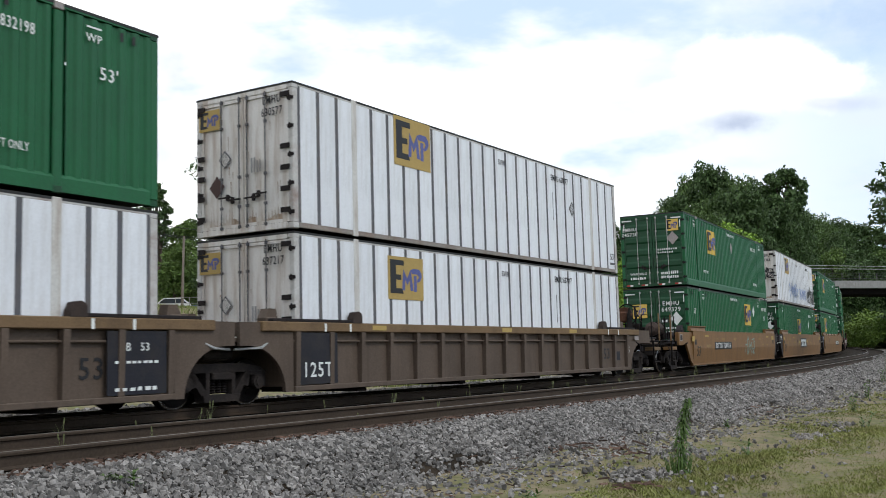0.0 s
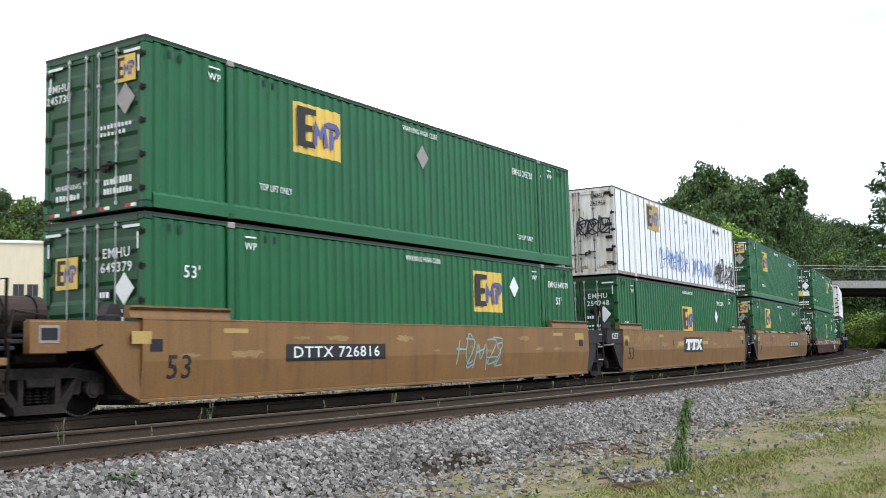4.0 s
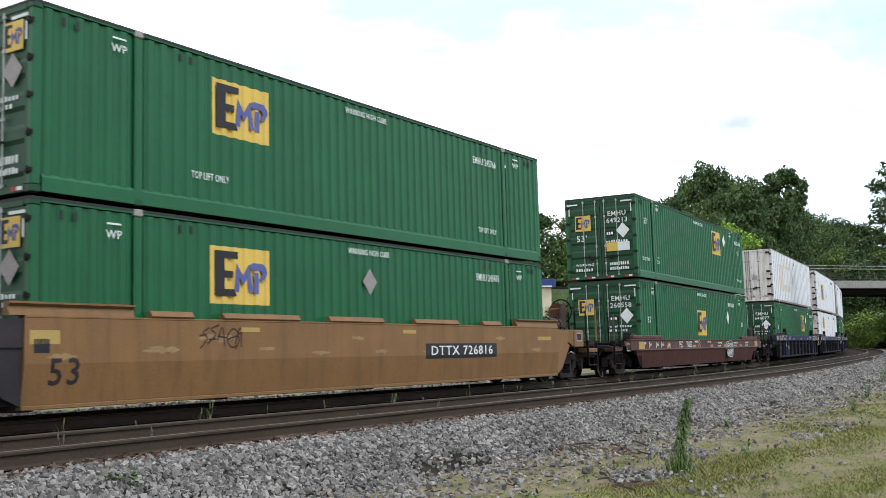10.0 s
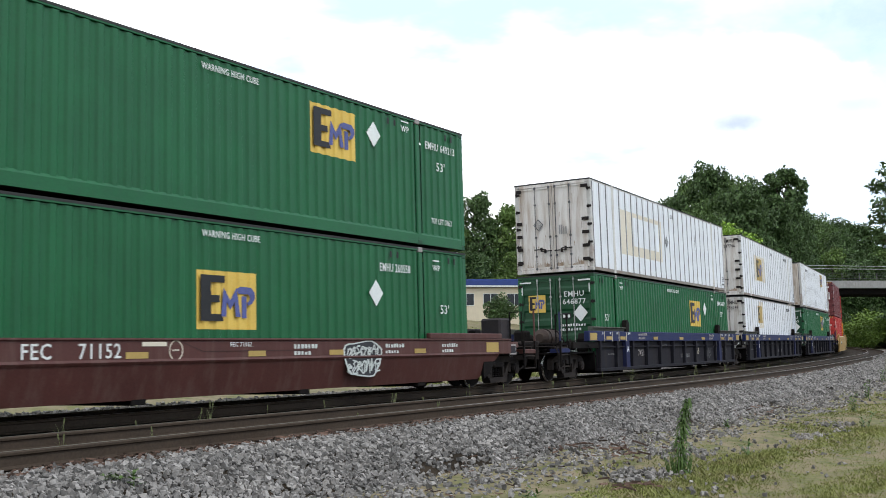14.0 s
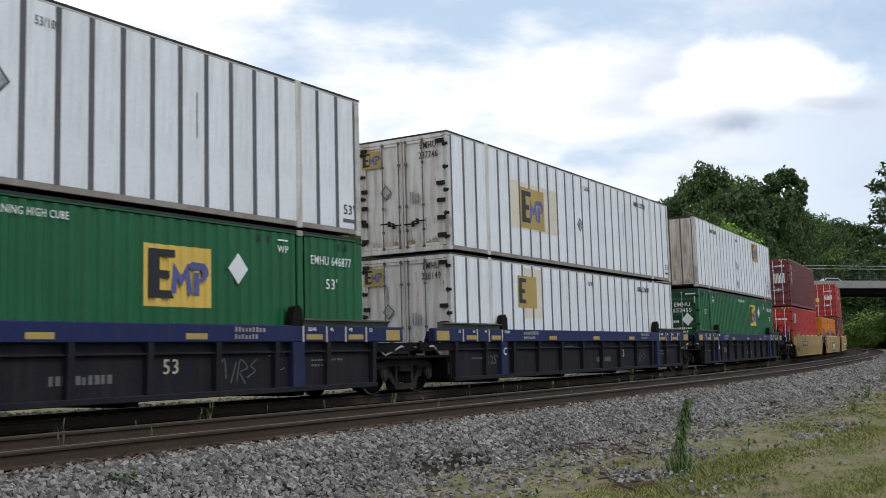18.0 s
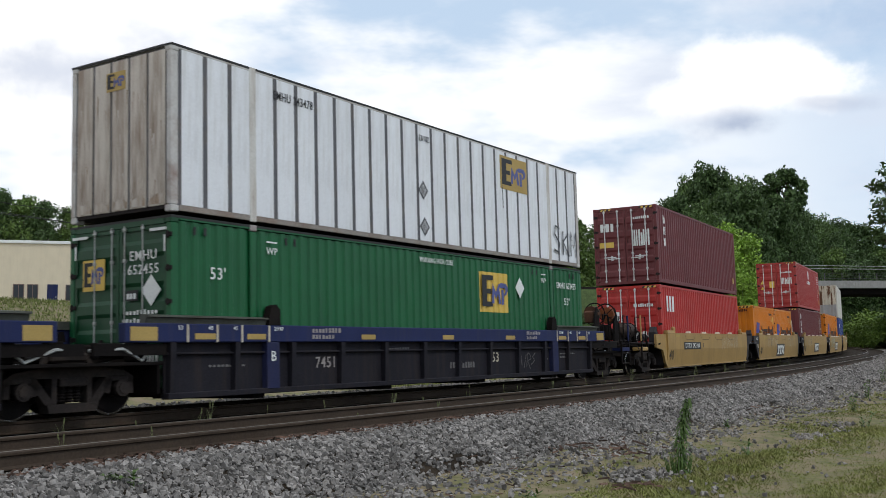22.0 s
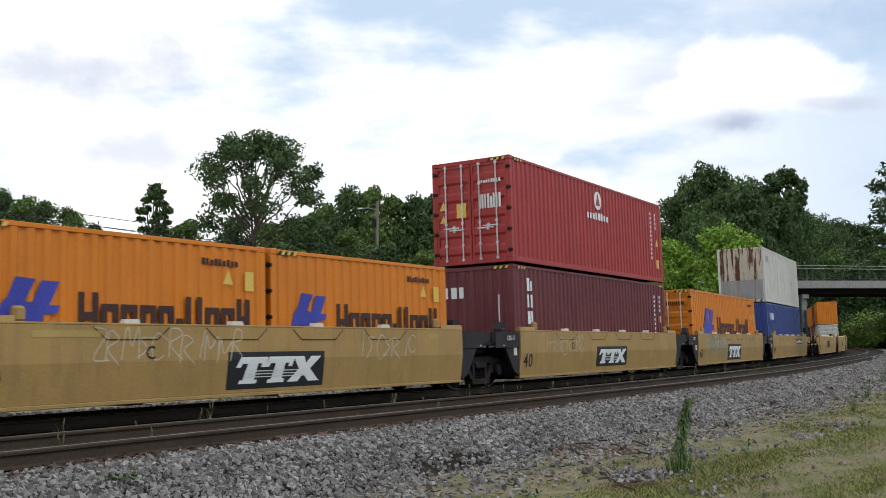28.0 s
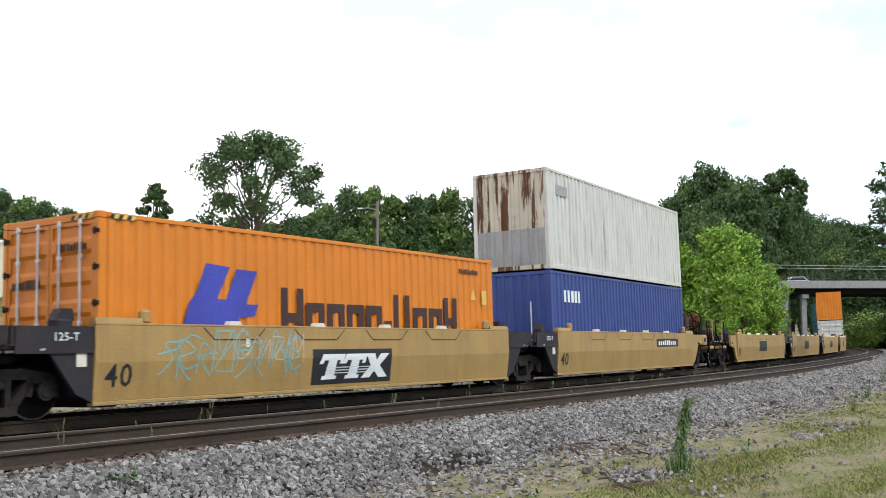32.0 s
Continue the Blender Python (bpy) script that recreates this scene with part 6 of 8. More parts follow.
def build_train():
    # brown ribbed pair
    c0, h0 = ribbed_car("brown", "rusty brown ribbed well car with stencilled panels")
    a, b = white_box("", 3.0, 1.9, 0), green_box(True, "EMHU 832198", 0.0, 1.9)
    unit(-18.66, (c0, h0), [(a, LOW), (b, UP)])
    c1, h1 = ribbed_car("brown", "rusty brown ribbed well car with stencilled panels", last=True)
    a, b = white_box("EMHU 637217", -4.27, 2.17, 1.4, q=0.68, num_u=3.9), white_box("EMHU 630577", -3.88, 2.32, 1.5, dias=((4.69, 1.75),), num_u=3.9)
    placard(Face(b, "end", 8.077), -0.72, 1.0, 0.42, M_BRNINK)
    unit(0.97, (c1, h1), [(a, LOW), (b, UP)])
    # ochre three-unit car
    w = [("box", -4.9, -1.75, 0.76, 1.08, M_INK), ("text", "DTTX 726816", 0.3, -3.33, 0.92, M_LET, 1.4), ("text", "53", 0.55, -7.5, 0.7, M_INK), ("box", -8.5, -8.1, 1.1, 1.3, M_MUSTARD), ("box", -6.5, -5.9, 1.28, 1.36, M_MUSTARD),
         ("tag", 1.0, 3.3, 0.4, 1.34, M_SPRAYC, 14, 0.04, 5, "teal and white sprayed tag"), ("box", 6.2, 6.8, 1.28, 1.36, M_MUSTARD), ("box", 7.6, 8.2, 1.15, 1.35, M_MUSTARD)]
    car = smooth_car(True, M_OCHRE, "ochre-brown smooth well car with black number panel", w, lead=True)
    unit(24.71, car, [(green_box(False, "EMHU 649379", 3.07, 2.02, (-7.04, 1.95), (-5.6, 2.5), dia=4.41, dia_z=2.2), LOW), (green_box(True, "EMHU 245730", -3.6, 2.02, None, (-6.5, 2.5), -4.9, dia=0.17, dia_z=2.08, end_left=False, grey_dia=True), UP)])
    w = panel_logo(-1.43, 1.22, 0.69, 1.27) + [("text", "53", 0.55, -7.5, 0.7, M_INK), ("text", "125T", 0.26, -9.05, 1.27, M_LET), ("text", "C", 0.25, -2.8, 1.05, M_INK), ("box", -8.2, -7.7, 1.1, 1.3, M_MUSTARD), ("box", -4.5, -4.0, 1.25, 1.35, M_MUSTARD), ("box", -2.2, -1.5, 0.95, 1.1, M_MUSTARD), ("box", 1.1, 2.0, 1.0, 1.12, M_MUSTARD), ("box", 7.7, 8.2, 1.15, 1.35, M_MUSTARD),
                                            ("tag", -7.0, -5.6, 0.95, 1.4, M_SCUFF, 4, 0.03, 12, "pale scratched tag")]
    car = smooth_car(True, M_OCHRE, "ochre-brown smooth well car with black name panel", w)
    g = white_box("EMHU 242966", -3.92, 2.25, 1.43, q=0.65)
    f = side_face(g, 2.591, 0.006)
    f.scribble(M_SPRAYB, -3.4, 0.4, 0.45, 1.3, 15, 0.045, 21, "blue and black sprayed tags")
    f.scribble(M_SPRAYB, 0.9, 4.1, 0.35, 1.2, 14, 0.045, 22, "blue and black sprayed tags")
    f.scribble(M_SPRAYK, 4.4, 6.0, 0.2, 1.4, 10, 0.06, 23, "blue and black sprayed tags", w=0.03)
    f.scribble(M_SPRAYK, 6.2, 7.9, 0.18, 1.35, 11, 0.06, 24, "blue and black sprayed tags")
    Face(g, "end", 16.154 / 2).scribble(M_SPRAYK, -0.05, 1.15, 1.25, 1.95, 8, 0.04, 25, "black sprayed tags", w=0.03)
    unit(44.33, car, [(green_box(False, "EMHU 250248", 0.05, 1.6, (-7.3, 1.3), (-6.6, 2.45), dia=4.34, dia_z=1.8), LOW), (g, UP)])
    w = [("box", 1.88, 5.07, 0.74, 1.08, M_INK), ("text", "DTTX 726816", 0.3, 3.47, 0.91, M_LET, 1.42), ("text", "53", 0.55, -7.6, 0.68, M_INK), ("text", "125T", 0.26, -9.05, 1.27, M_LET), ("box", -8.2, -7.7, 1.1, 1.3, M_MUSTARD), ("box", -4.0, -3.5, 1.3, 1.38, M_MUSTARD), ("box", 1.0, 1.5, 1.3, 1.38, M_MUSTARD), ("box", 7.3, 8.1, 1.15, 1.25, M_MUSTARD),
         ("tag", -5.0, -3.9, 1.0, 1.45, M_BRNINK, 4, 0.03, 14, "faint dark tag")]
    car = smooth_car(True, M_OCHRE, "ochre-brown smooth well car with black number panel", w, last=True, lips=((-5.55, 0.9), (-3.4, 2.0), (-0.6, 1.8), (2.4, 1.8), (4.9, 0.9)))
    unit(64.09, car, [(green_box(False, "EMHU 245491", -3.75, 1.95, None, (-6.58, 2.45), dia=0.11, dia_z=2.03, end_left=False, grey_dia=True), LOW), (green_box(True, "EMHU 245766", -3.7, 2.0, None, (-6.5, 2.5), -4.5, end_left=False, grey_dia=True), UP)])
    # oxide-red car
    unit(87.89, oxide_car(), [(green_box(False, "EMHU 260558", 0.0, 1.5, (-7.07, 1.5), (-6.58, 2.46), dia=4.38, dia_z=1.8), LOW), (green_box(True, "EMHU 649213", 3.05, 2.08, (-7.0, 2.03), (-5.58, 2.58), -7.09, dia=4.4, dia_z=2.27, extra=True), UP)])
    # navy ribbed three-unit car
    car = ribbed_car("navy", "navy and grey ribbed well car with white load marks", [("53", 0.34, 2.75, 0.72, M_FADEW), ("A", 0.26, -5.8, 0.86, M_LET), ("7451", 0.3, -4.15, 0.72, M_PLACK)], lead=True, nrib=12)
    unit(111.83, car, [(green_box(False, "EMHU 646877", 3.0, 1.86, (-7.05, 1.5), (-5.62, 2.5), dia=4.4, dia_z=2.07), LOW), (white_box("", 0, 0, 0, patch=(-5.5, -1.0, 0.7, 2.2), inner=(-4.3, -1.35, 1.05, 2.05), dias=((-0.4, 1.5),)), UP)])
    car = ribbed_car("navy", "navy and grey ribbed well car with white load marks", [("53", 0.34, 2.6, 0.72, M_FADEW), ("C", 0.26, -5.8, 0.86, M_LET), ("125T", 0.3, -6.2, 0.66, M_GAP)], nrib=12)
    unit(131.51, car, [(white_box("EMHU 238149", -4.0, 2.1, 1.15, patch=(-4.3, -3.1, 1.4, 2.75), partial=True, dias=((1.2, 1.0), (1.2, 0.5))), LOW),
                      (white_box("EMHU 237746", -3.5, 1.46, 1.5, patch=(-4.84, -1.84, 0.85, 2.15), dias=((-0.22, 1.35),)), UP)])
    car = ribbed_car("navy", "navy and grey ribbed well car with white load marks", [("53", 0.34, 2.6, 0.72, M_FADEW), ("B", 0.26, -5.8, 0.86, M_LET), ("7451", 0.3, -4.15, 0.72, M_PLACK)], last=True, nrib=12)
    g = white_box("", 4.05, 2.27, 1.5, blank_end=True, dias=((-0.4, 1.3), (-0.37, 0.45)), q=0.6)
    e = Face(g, "end", 8.075)
    emblem(e, -0.1, 2.45, 0.5, M_MUSTARD)
    f = side_face(g, 2.591, 0.008)
    f.text("EMHU 243478", 0.24, -4.95, 2.5, M_INK, squeeze=0.75)
    f.text("53/102", 0.2, -0.33, 2.52, M_INK, squeeze=0.7)
    f.ribbon("graffiti", M_SPRAYK, [[(6.68, 1.05), (6.42, 1.12), (6.36, 0.88), (6.66, 0.62), (6.6, 0.36), (6.3, 0.42)], [(6.9, 1.0), (6.88, 0.3)], [(7.24, 0.95), (6.9, 0.68), (7.28, 0.28)],
                                   [(7.4, 0.3), (7.44, 1.02), (7.58, 0.55), (7.74, 1.02), (7.8, 0.3)]], 0.06, 0.03, "black sprayed letters")
    unit(151.23, car, [(green_box(False, "EMHU 652455", 2.83, 2.02, (-7.0, 1.95), (-5.6, 2.45), dia=4.18, dia_z=2.19), LOW), (g, UP)])
    # tan five-unit car
    tag = lambda a, b, seed, lab="pale sprayed tag": ("tag", a, b, 0.75, 1.35, M_FADEW, 9, 0.022, seed, lab)
    car = smooth_car(False, M_TAN, "tan smooth well car with black number panel", [("text", "40", 0.5, -5.9, 0.6, M_INK), ("box", -4.3, -1.9, 0.8, 1.08, M_INK), ("text", "DTTX 742183", 0.25, -3.1, 0.94, M_LET, 1.25), ("text", "B", 0.24, -1.5, 0.94, M_INK), ("box", -5.4, -4.8, 1.28, 1.36, M_MUSTARD), tag(1.6, 4.4, 31)], lead=True)
    lo, f, e = forty("bright red corrugated container with white lettering blocks", M_RED, M_RED)
    f.bars(M_LET, -5.35, -4.3, 1.92, 2.5, 3, 1), e.bars(M_LET, -0.95, -0.3, 1.6, 1.95, 3, 1), e.bars(M_LET, 0.2, 0.95, 2.1, 2.22, 9, 2), e.bars(M_LET, 0.2, 0.9, 1.0, 1.2, 7, 2)
    hazard(e, -1.0, -0.55, 2.79), hazard(e, 0.55, 1.05, 2.79)
    up, f, e = forty("maroon corrugated container with white vertical lettering blocks", M_MAROON, M_MAROON)
    for k in range(3):
        f.bars(M_LET, -5.3, -5.0, 2.25 - k * 0.42, 2.55 - k * 0.42, 2, k)
    e.bars(M_LET, -0.95, -0.35, 2.0, 2.3, 3, 4), e.bars(M_LET, 0.25, 0.95, 2.4, 2.5, 9, 5), e.bars(M_LET, 0.25, 0.95, 1.4, 2.0, 8, 6)
    e.slab("notice_label", M_YELLOW, -1.0, -0.45, 1.4, 1.6), f.slab("notice_label", M_YELLOW, 5.4, 5.55, 0.5, 0.75)
    hazard(e, -1.0, -0.55, 2.79), hazard(e, 0.55, 1.05, 2.79)
    unit(172.84, car, [(lo, 0.3), (up, 3.255)])
    car = smooth_car(False, M_TAN, "tan smooth well car with black name panel", [("text", "40", 0.5, -5.9, 0.6, M_INK), ("text", "C", 0.3, -3.04, 0.95, M_INK), ("box", -5.2, -4.0, 1.2, 1.3, M_MUSTARD), ("box", 4.9, 5.3, 1.2, 1.3, M_MUSTARD)] + panel_logo(-1.33, 1.26, 0.3, 0.95) + [tag(-4.2, -1.0, 33), tag(2.3, 4.4, 34)])
    unit(188.55, car, [(orange_box(6.058, -2.15, 0.75, (-1.1, 2.65), 2.591, 0.92, 0.68, True), 0.3), (orange_box(6.058, -2.15, 0.75, (-1.1, 2.65), 2.591, 0.92, 0.68), 0.3)])
    car = smooth_car(False, M_TAN, "tan smooth well car with black name panel", [("text", "40", 0.5, -5.9, 0.6, M_INK), ("text", "D", 0.28, -3.0, 0.98, M_INK)] + panel_logo(-1.23, 1.32, 0.36, 0.96) + [tag(-5.0, -2.2, 35)])
    lo, f, e = forty("dull maroon corrugated container with white vertical lettering blocks", M_MAROON, M_MAROON, blank_end=True)
    for k in range(3):
        f.bars(M_LET, -5.3, -4.9, 2.2 - k * 0.45, 2.55 - k * 0.45, 2, k)
    e.bars(M_LET, -0.95, -0.2, 2.05, 2.35, 3, 4), e.bars(M_LET, 0.75, 0.8, 0.9, 2.4, 1, 5)
    f.slab("notice_label", M_YELLOW, 5.45, 5.6, 1.5, 1.72), hazard(f, -5.9, -5.4, 2.78), hazard(e, 0.55, 1.05, 2.79)
    column(f, 4.95, 2.45, 12), column(f, 5.5, 2.45, 4), f.poly("warning_triangle", M_YELLOW, [(5.4, 0.45), (5.68, 0.45), (5.54, 0.72)]), hazard(f, 5.4, 5.9, 2.78)
    up, f, e = forty("crimson corrugated container with a white round emblem", M_RED2, M_RED2)
    f.poly("emblem", M_LET, [(0.03 + 0.3 * math.cos(a * 0.3927), 2.34 + 0.3 * math.sin(a * 0.3927)) for a in range(16)], label="white round emblem")
    f.poly("emblem_mark", M_RED2, [(-0.15, 2.18), (0.03, 2.58), (0.21, 2.18)], 0.006, 0.009)
    f.bars(M_LET, -0.86, 0.93, 1.72, 1.95, 8, 3), f.slab("notice_label", M_YELLOW, 5.4, 5.65, 0.5, 0.8), column(f, 4.95, 2.5, 11), column(f, 5.45, 2.5, 4), f.poly("warning_triangle", M_YELLOW, [(5.38, 1.3), (5.66, 1.3), (5.52, 1.56)])
    e.slab("notice_label", M_YELLOW, -0.45, -0.15, 1.3, 1.7), e.bars(M_LET, 0.25, 0.95, 2.2, 2.3, 9, 5), e.bars(M_LET, 0.25, 0.95, 1.5, 1.9, 8, 6)
    e.poly("warning_triangle", M_YELLOW, [(-1.0, 1.55), (-0.75, 1.55), (-0.87, 1.8)]), e.poly("warning_triangle", M_YELLOW, [(-1.0, 1.2), (-0.75, 1.2), (-0.87, 1.4)])
    hazard(e, 0.55, 1.05, 2.79), hazard(f, -5.9, -5.4, 2.78)
    unit(204.16, car, [(lo, 0.3), (up, 3.255)])
    car = smooth_car(False, M_TAN, "tan smooth well car with black name panel", [("text", "40", 0.5, -5.9, 0.6, M_INK), ("text", "B", 0.2, -3.1, 1.1, M_LET)] + panel_logo(-1.33, 1.25, 0.3, 0.98) + [("tag", -5.2, -1.7, 0.5, 1.35, M_SPRAYC, 6, 0.03, 37, "pale blue sprayed tag"), tag(-3.4, -1.6, 38)])
    unit(219.75, car, [(orange_box(), 0.3)])
    car = smooth_car(False, M_TAN, "tan smooth well car with black number panel", [("text", "40", 0.5, -5.9, 0.6, M_INK), ("box", 2.0, 4.4, 0.92, 1.2, M_INK), ("bars", 2.2, 4.2, 0.98, 1.14, M_LET, 9)], last=True)
    lo, f, e = forty("dark blue corrugated container with a small white lettering block", M_BLUE, M_BLUE, blank_end=True)
    f.bars(M_LET, -5.2, -3.9, 2.0, 2.35, 5, 1), e.bars(M_LET, 0.55, 0.6, 0.9, 2.3, 1, 5)
    up, f, e = forty("rust-streaked grey-white corrugated container", M_OLDW, M_OLDR, 2.95, blank_end=True)
    f.slab("faded_patch", M_OLDG, -5.5, -4.7, 2.2, 2.5)
    part("repainted_panel", wave_panel("end", 12.192, -6.096, -1.1, 1.1, 0.13, 1.2, out=-0.006), M_OLDG, up, "grey repainted lower end panel")
    unit(235.35, car, [(lo, 0.27), (up, 3.2)])
    # tan empties, then loads far back
    x = 255.4
    for i in range(4):
        unit(x + 15.66 * i, smooth_car(False, M_TAN, "empty tan smooth-sided well car", [("text", "40", 0.5, -5.9, 0.6, M_INK), ("box", -1.2, 0.8, 0.6, 1.1, M_INK)], lead=i == 0), [])
    lo, _, _ = forty("plain white corrugated steel container", M_OLDW, M_OLDW)
    up, _, _ = forty("plain orange corrugated steel container", M_ORANGE, M_ORANGE, blank_end=True)
    unit(320.5, smooth_car(False, M_TAN, "tan smooth well car loaded with containers", last=True), [(lo, 0.3), (up, 3.255)])
    lo, _, _ = forty("brown-orange corrugated steel container", M_MAROON, M_MAROON)
    up, _, _ = forty("brown-orange corrugated steel container", M_ORANGE, M_MAROON)
    unit(341.0, smooth_car(False, M_TAN, "tan smooth well car loaded with containers", lead=True), [(lo, 0.3), (up, 3.255)])
    lo, _, _ = forty("plain teal corrugated steel container", M_TEAL, M_TEAL)
    up, _, _ = forty("plain teal corrugated steel container", M_TEAL, M_TEAL)
    unit(356.7, smooth_car(False, M_TAN, "tan smooth well car loaded with containers"), [(lo, 0.3), (up, 3.255)])


def motions():
    times = [0.5 * i for i in range(65)]
    shift = {}
    for ob, s, half, z in UNITS:
        dx = 0.0
        if ob.get("label", "").startswith("bright orange") and s < 190:
            dx = -3.1 if s not in shift else 3.1
            shift[s] = 1
        walk(ob, [(t, car_pose(s - travel(t), half) @ pose(dx, 0, z)) for t in times])
    spins = [math.degrees(travel(i / 15) / 0.42) for i in range(481)]
    for w, q in WHEELSETS:
        walk(w, [(i / 15, pose(q, 0, 0.42, 0, -a, 0)) for i, a in enumerate(spins)])
    for ob, rows in ROAD_TRAFFIC:
        walk(ob, rows)


# ---- trees and plants ----
def leaf_mass(lobes, size, seed):
    """Leaf sprays as small bent cards, thick at the skin of each lobe. lobes: x, y, z, rx, ry, rz, count."""
    rng = np.random.default_rng(seed)
    P = []
    for x, y, z, rx, ry, rz, n in lobes:
        d = rng.normal(size=(n, 3))
        d /= np.linalg.norm(d, axis=1)[:, None]
        lump = 1 + 0.16 * np.sin(d[:, 0] * 5 + x) + 0.14 * np.sin(d[:, 1] * 6 + y) + 0.14 * np.cos(d[:, 2] * 7 + z)
        r = rng.random(n) ** 0.32 * lump
        P.append(np.array([x, y, z]) + d * r[:, None] * np.array([rx, ry, rz]))
    P = np.concatenate(P)
    n = len(P)
    a = rng.normal(size=(n, 3))
    a /= np.linalg.norm(a, axis=1)[:, None]
    b = np.cross(a, rng.normal(size=(n, 3)))
    b /= np.linalg.norm(b, axis=1)[:, None]
    s = size * rng.uniform(0.5, 1.4, (n, 1))
    c = np.cross(a, b)
    v = np.stack([P - a * s, P + b * s * 0.45 + c * s * 0.15, P + a * s, P - b * s * 0.45 + c * s * 0.15], 1)
    return quick_mesh("crown", v.reshape(-1, 3), np.arange(4 * n).reshape(-1, 4))


def limb(s, p, q, r0, r1, rng, n=4):
    pts = [Vector(p).lerp(Vector(q), i / n) + (Vector((rng.uniform(-1, 1), rng.uniform(-1, 1), 0)) * 0.06 * (Vector(q) - Vector(p)).length if 0 < i < n else Vector()) for i in range(n + 1)]
    for i in range(n):
        s.cyl(pts[i], pts[i + 1], r0 + (r1 - r0) * i / n, 7, r0 + (r1 - r0) * (i + 1) / n, caps=False)


def make_tree(label, h, w, seed, leaf=None, leaves=5200, size=0.42, bare=0.28, airy=False, m=None, flat=False):
    """A tapered trunk with limbs to each lobe of an uneven crown; flat spreads the lobes in tiers under a broad top."""
    rng = random.Random(seed)
    t = thing("tree", label, "tree", "", m)
    lobes, s = [], Shape()
    limb(s, (0, 0, -0.6), (rng.uniform(-0.5, 0.5), rng.uniform(-0.5, 0.5), h * 0.62), 0.022 * h, 0.009 * h, rng, 6)
    k = 30 if flat else 24 if airy else 14
    for i in range(k):
        a = i * 2.4 + rng.uniform(-0.4, 0.4)
        q = (i + 0.5) / k
        z = h * (bare + 0.08 + (0.9 - bare) * q)
        rad = w / 2 * (0.85 * math.sin(math.pi * min(1, 0.22 + q * 0.78)) ** 0.7) * rng.uniform(0.55, 0.85)
        x, y = math.cos(a) * rad, math.sin(a) * rad
        rr = w * rng.uniform(0.12, 0.2) * (0.64 if airy else 1.25)
        if flat:
            z = h * (bare + (0.97 - bare) * math.sqrt(q)) - 0.06 * h * (1 - q) * rng.random()
            rad = w / 2 * (1.0 - 0.62 * max(0.0, q - 0.55) / 0.45) * rng.uniform(0.45, 0.9)
            x, y = math.cos(a) * rad, math.sin(a) * rad
            rr *= 1.1
        lobes.append((x, y, z, rr, rr, rr * rng.uniform(0.65, 0.85), int(leaves / k * rng.uniform(0.7, 1.3))))
        limb(s, (x * 0.06, y * 0.06, z * 0.62), (x * 0.95, y * 0.95, z), (0.0055 if flat else 0.008) * h, 0.0015 * h, rng)
    lobes.append((0, 0, h * 0.93, w * 0.18, w * 0.18, h * 0.07, leaves // k))
    if not airy:
        lobes.append((0, 0, h * 0.6, w * 0.33, w * 0.33, h * 0.22, leaves // 4))
    part("trunk", s, M_BARK, t, "grey-brown trunk and limbs")
    part("crown", leaf_mass(lobes, size, seed), leaf or M_LEAF, t, "dense leafy crown")
    return t


def make_bush(label, w, h, seed, leaf, leaves=2600, size=0.3, m=None):
    rng = random.Random(seed)
    t = thing("bush", label, "bush", "", m)
    lobes, s = [], Shape()
    for i in range(9):
        a = i * 2.4
        r = w * 0.33 * math.sqrt((i + 0.3) / 9)
        z = h * rng.uniform(0.3, 0.72) * (1 - 0.35 * i / 9)
        x, y = r * math.cos(a), r * math.sin(a)
        lobes.append((x, y, z, w * 0.23, w * 0.23, h * 0.28, leaves // 9))
        limb(s, (x * 0.15, y * 0.15, -0.3), (x, y, z), 0.02 * h, 0.006 * h, rng, 3)
    part("stem", s, M_BARK, t)
    part("leaves", leaf_mass(lobes, size, seed), leaf, t)
    return t


def stand(x, y, dz=0.0, turn=0.0, k=1.0, kz=None):
    z = float(ground_z(np.array([x]), np.array([y]))[0])
    return Matrix.Translation((x, y, z + dz)) @ Matrix.Rotation(turn, 4, "Z") @ Matrix.Diagonal((k, k, kz or k, 1))


def fitted(ob, x, y, wide, top, w, turn=0.0):
    """Pose of a tree so that its crown is so wide and its top stands so high over the rails."""
    me = [o for o in ob.children if o.name.startswith("crown")][0].data
    co = np.empty(len(me.vertices) * 3, np.float32)
    me.vertices.foreach_get("co", co)
    z = float(ground_z(np.array([x]), np.array([y]))[0])
    return stand(x, y, 0, turn, wide / w, (top - z) / float(np.percentile(co[2::3], 99.6)))


def grow(obs, rows, w):
    """Copies of trees of width w: x, y, width, height of the top over the rails."""
    for i, (x, y, wide, top) in enumerate(rows):
        ob = obs[i % len(obs)]
        copy_thing(ob, fitted(ob, x, y, wide, top, w, i * 1.3))


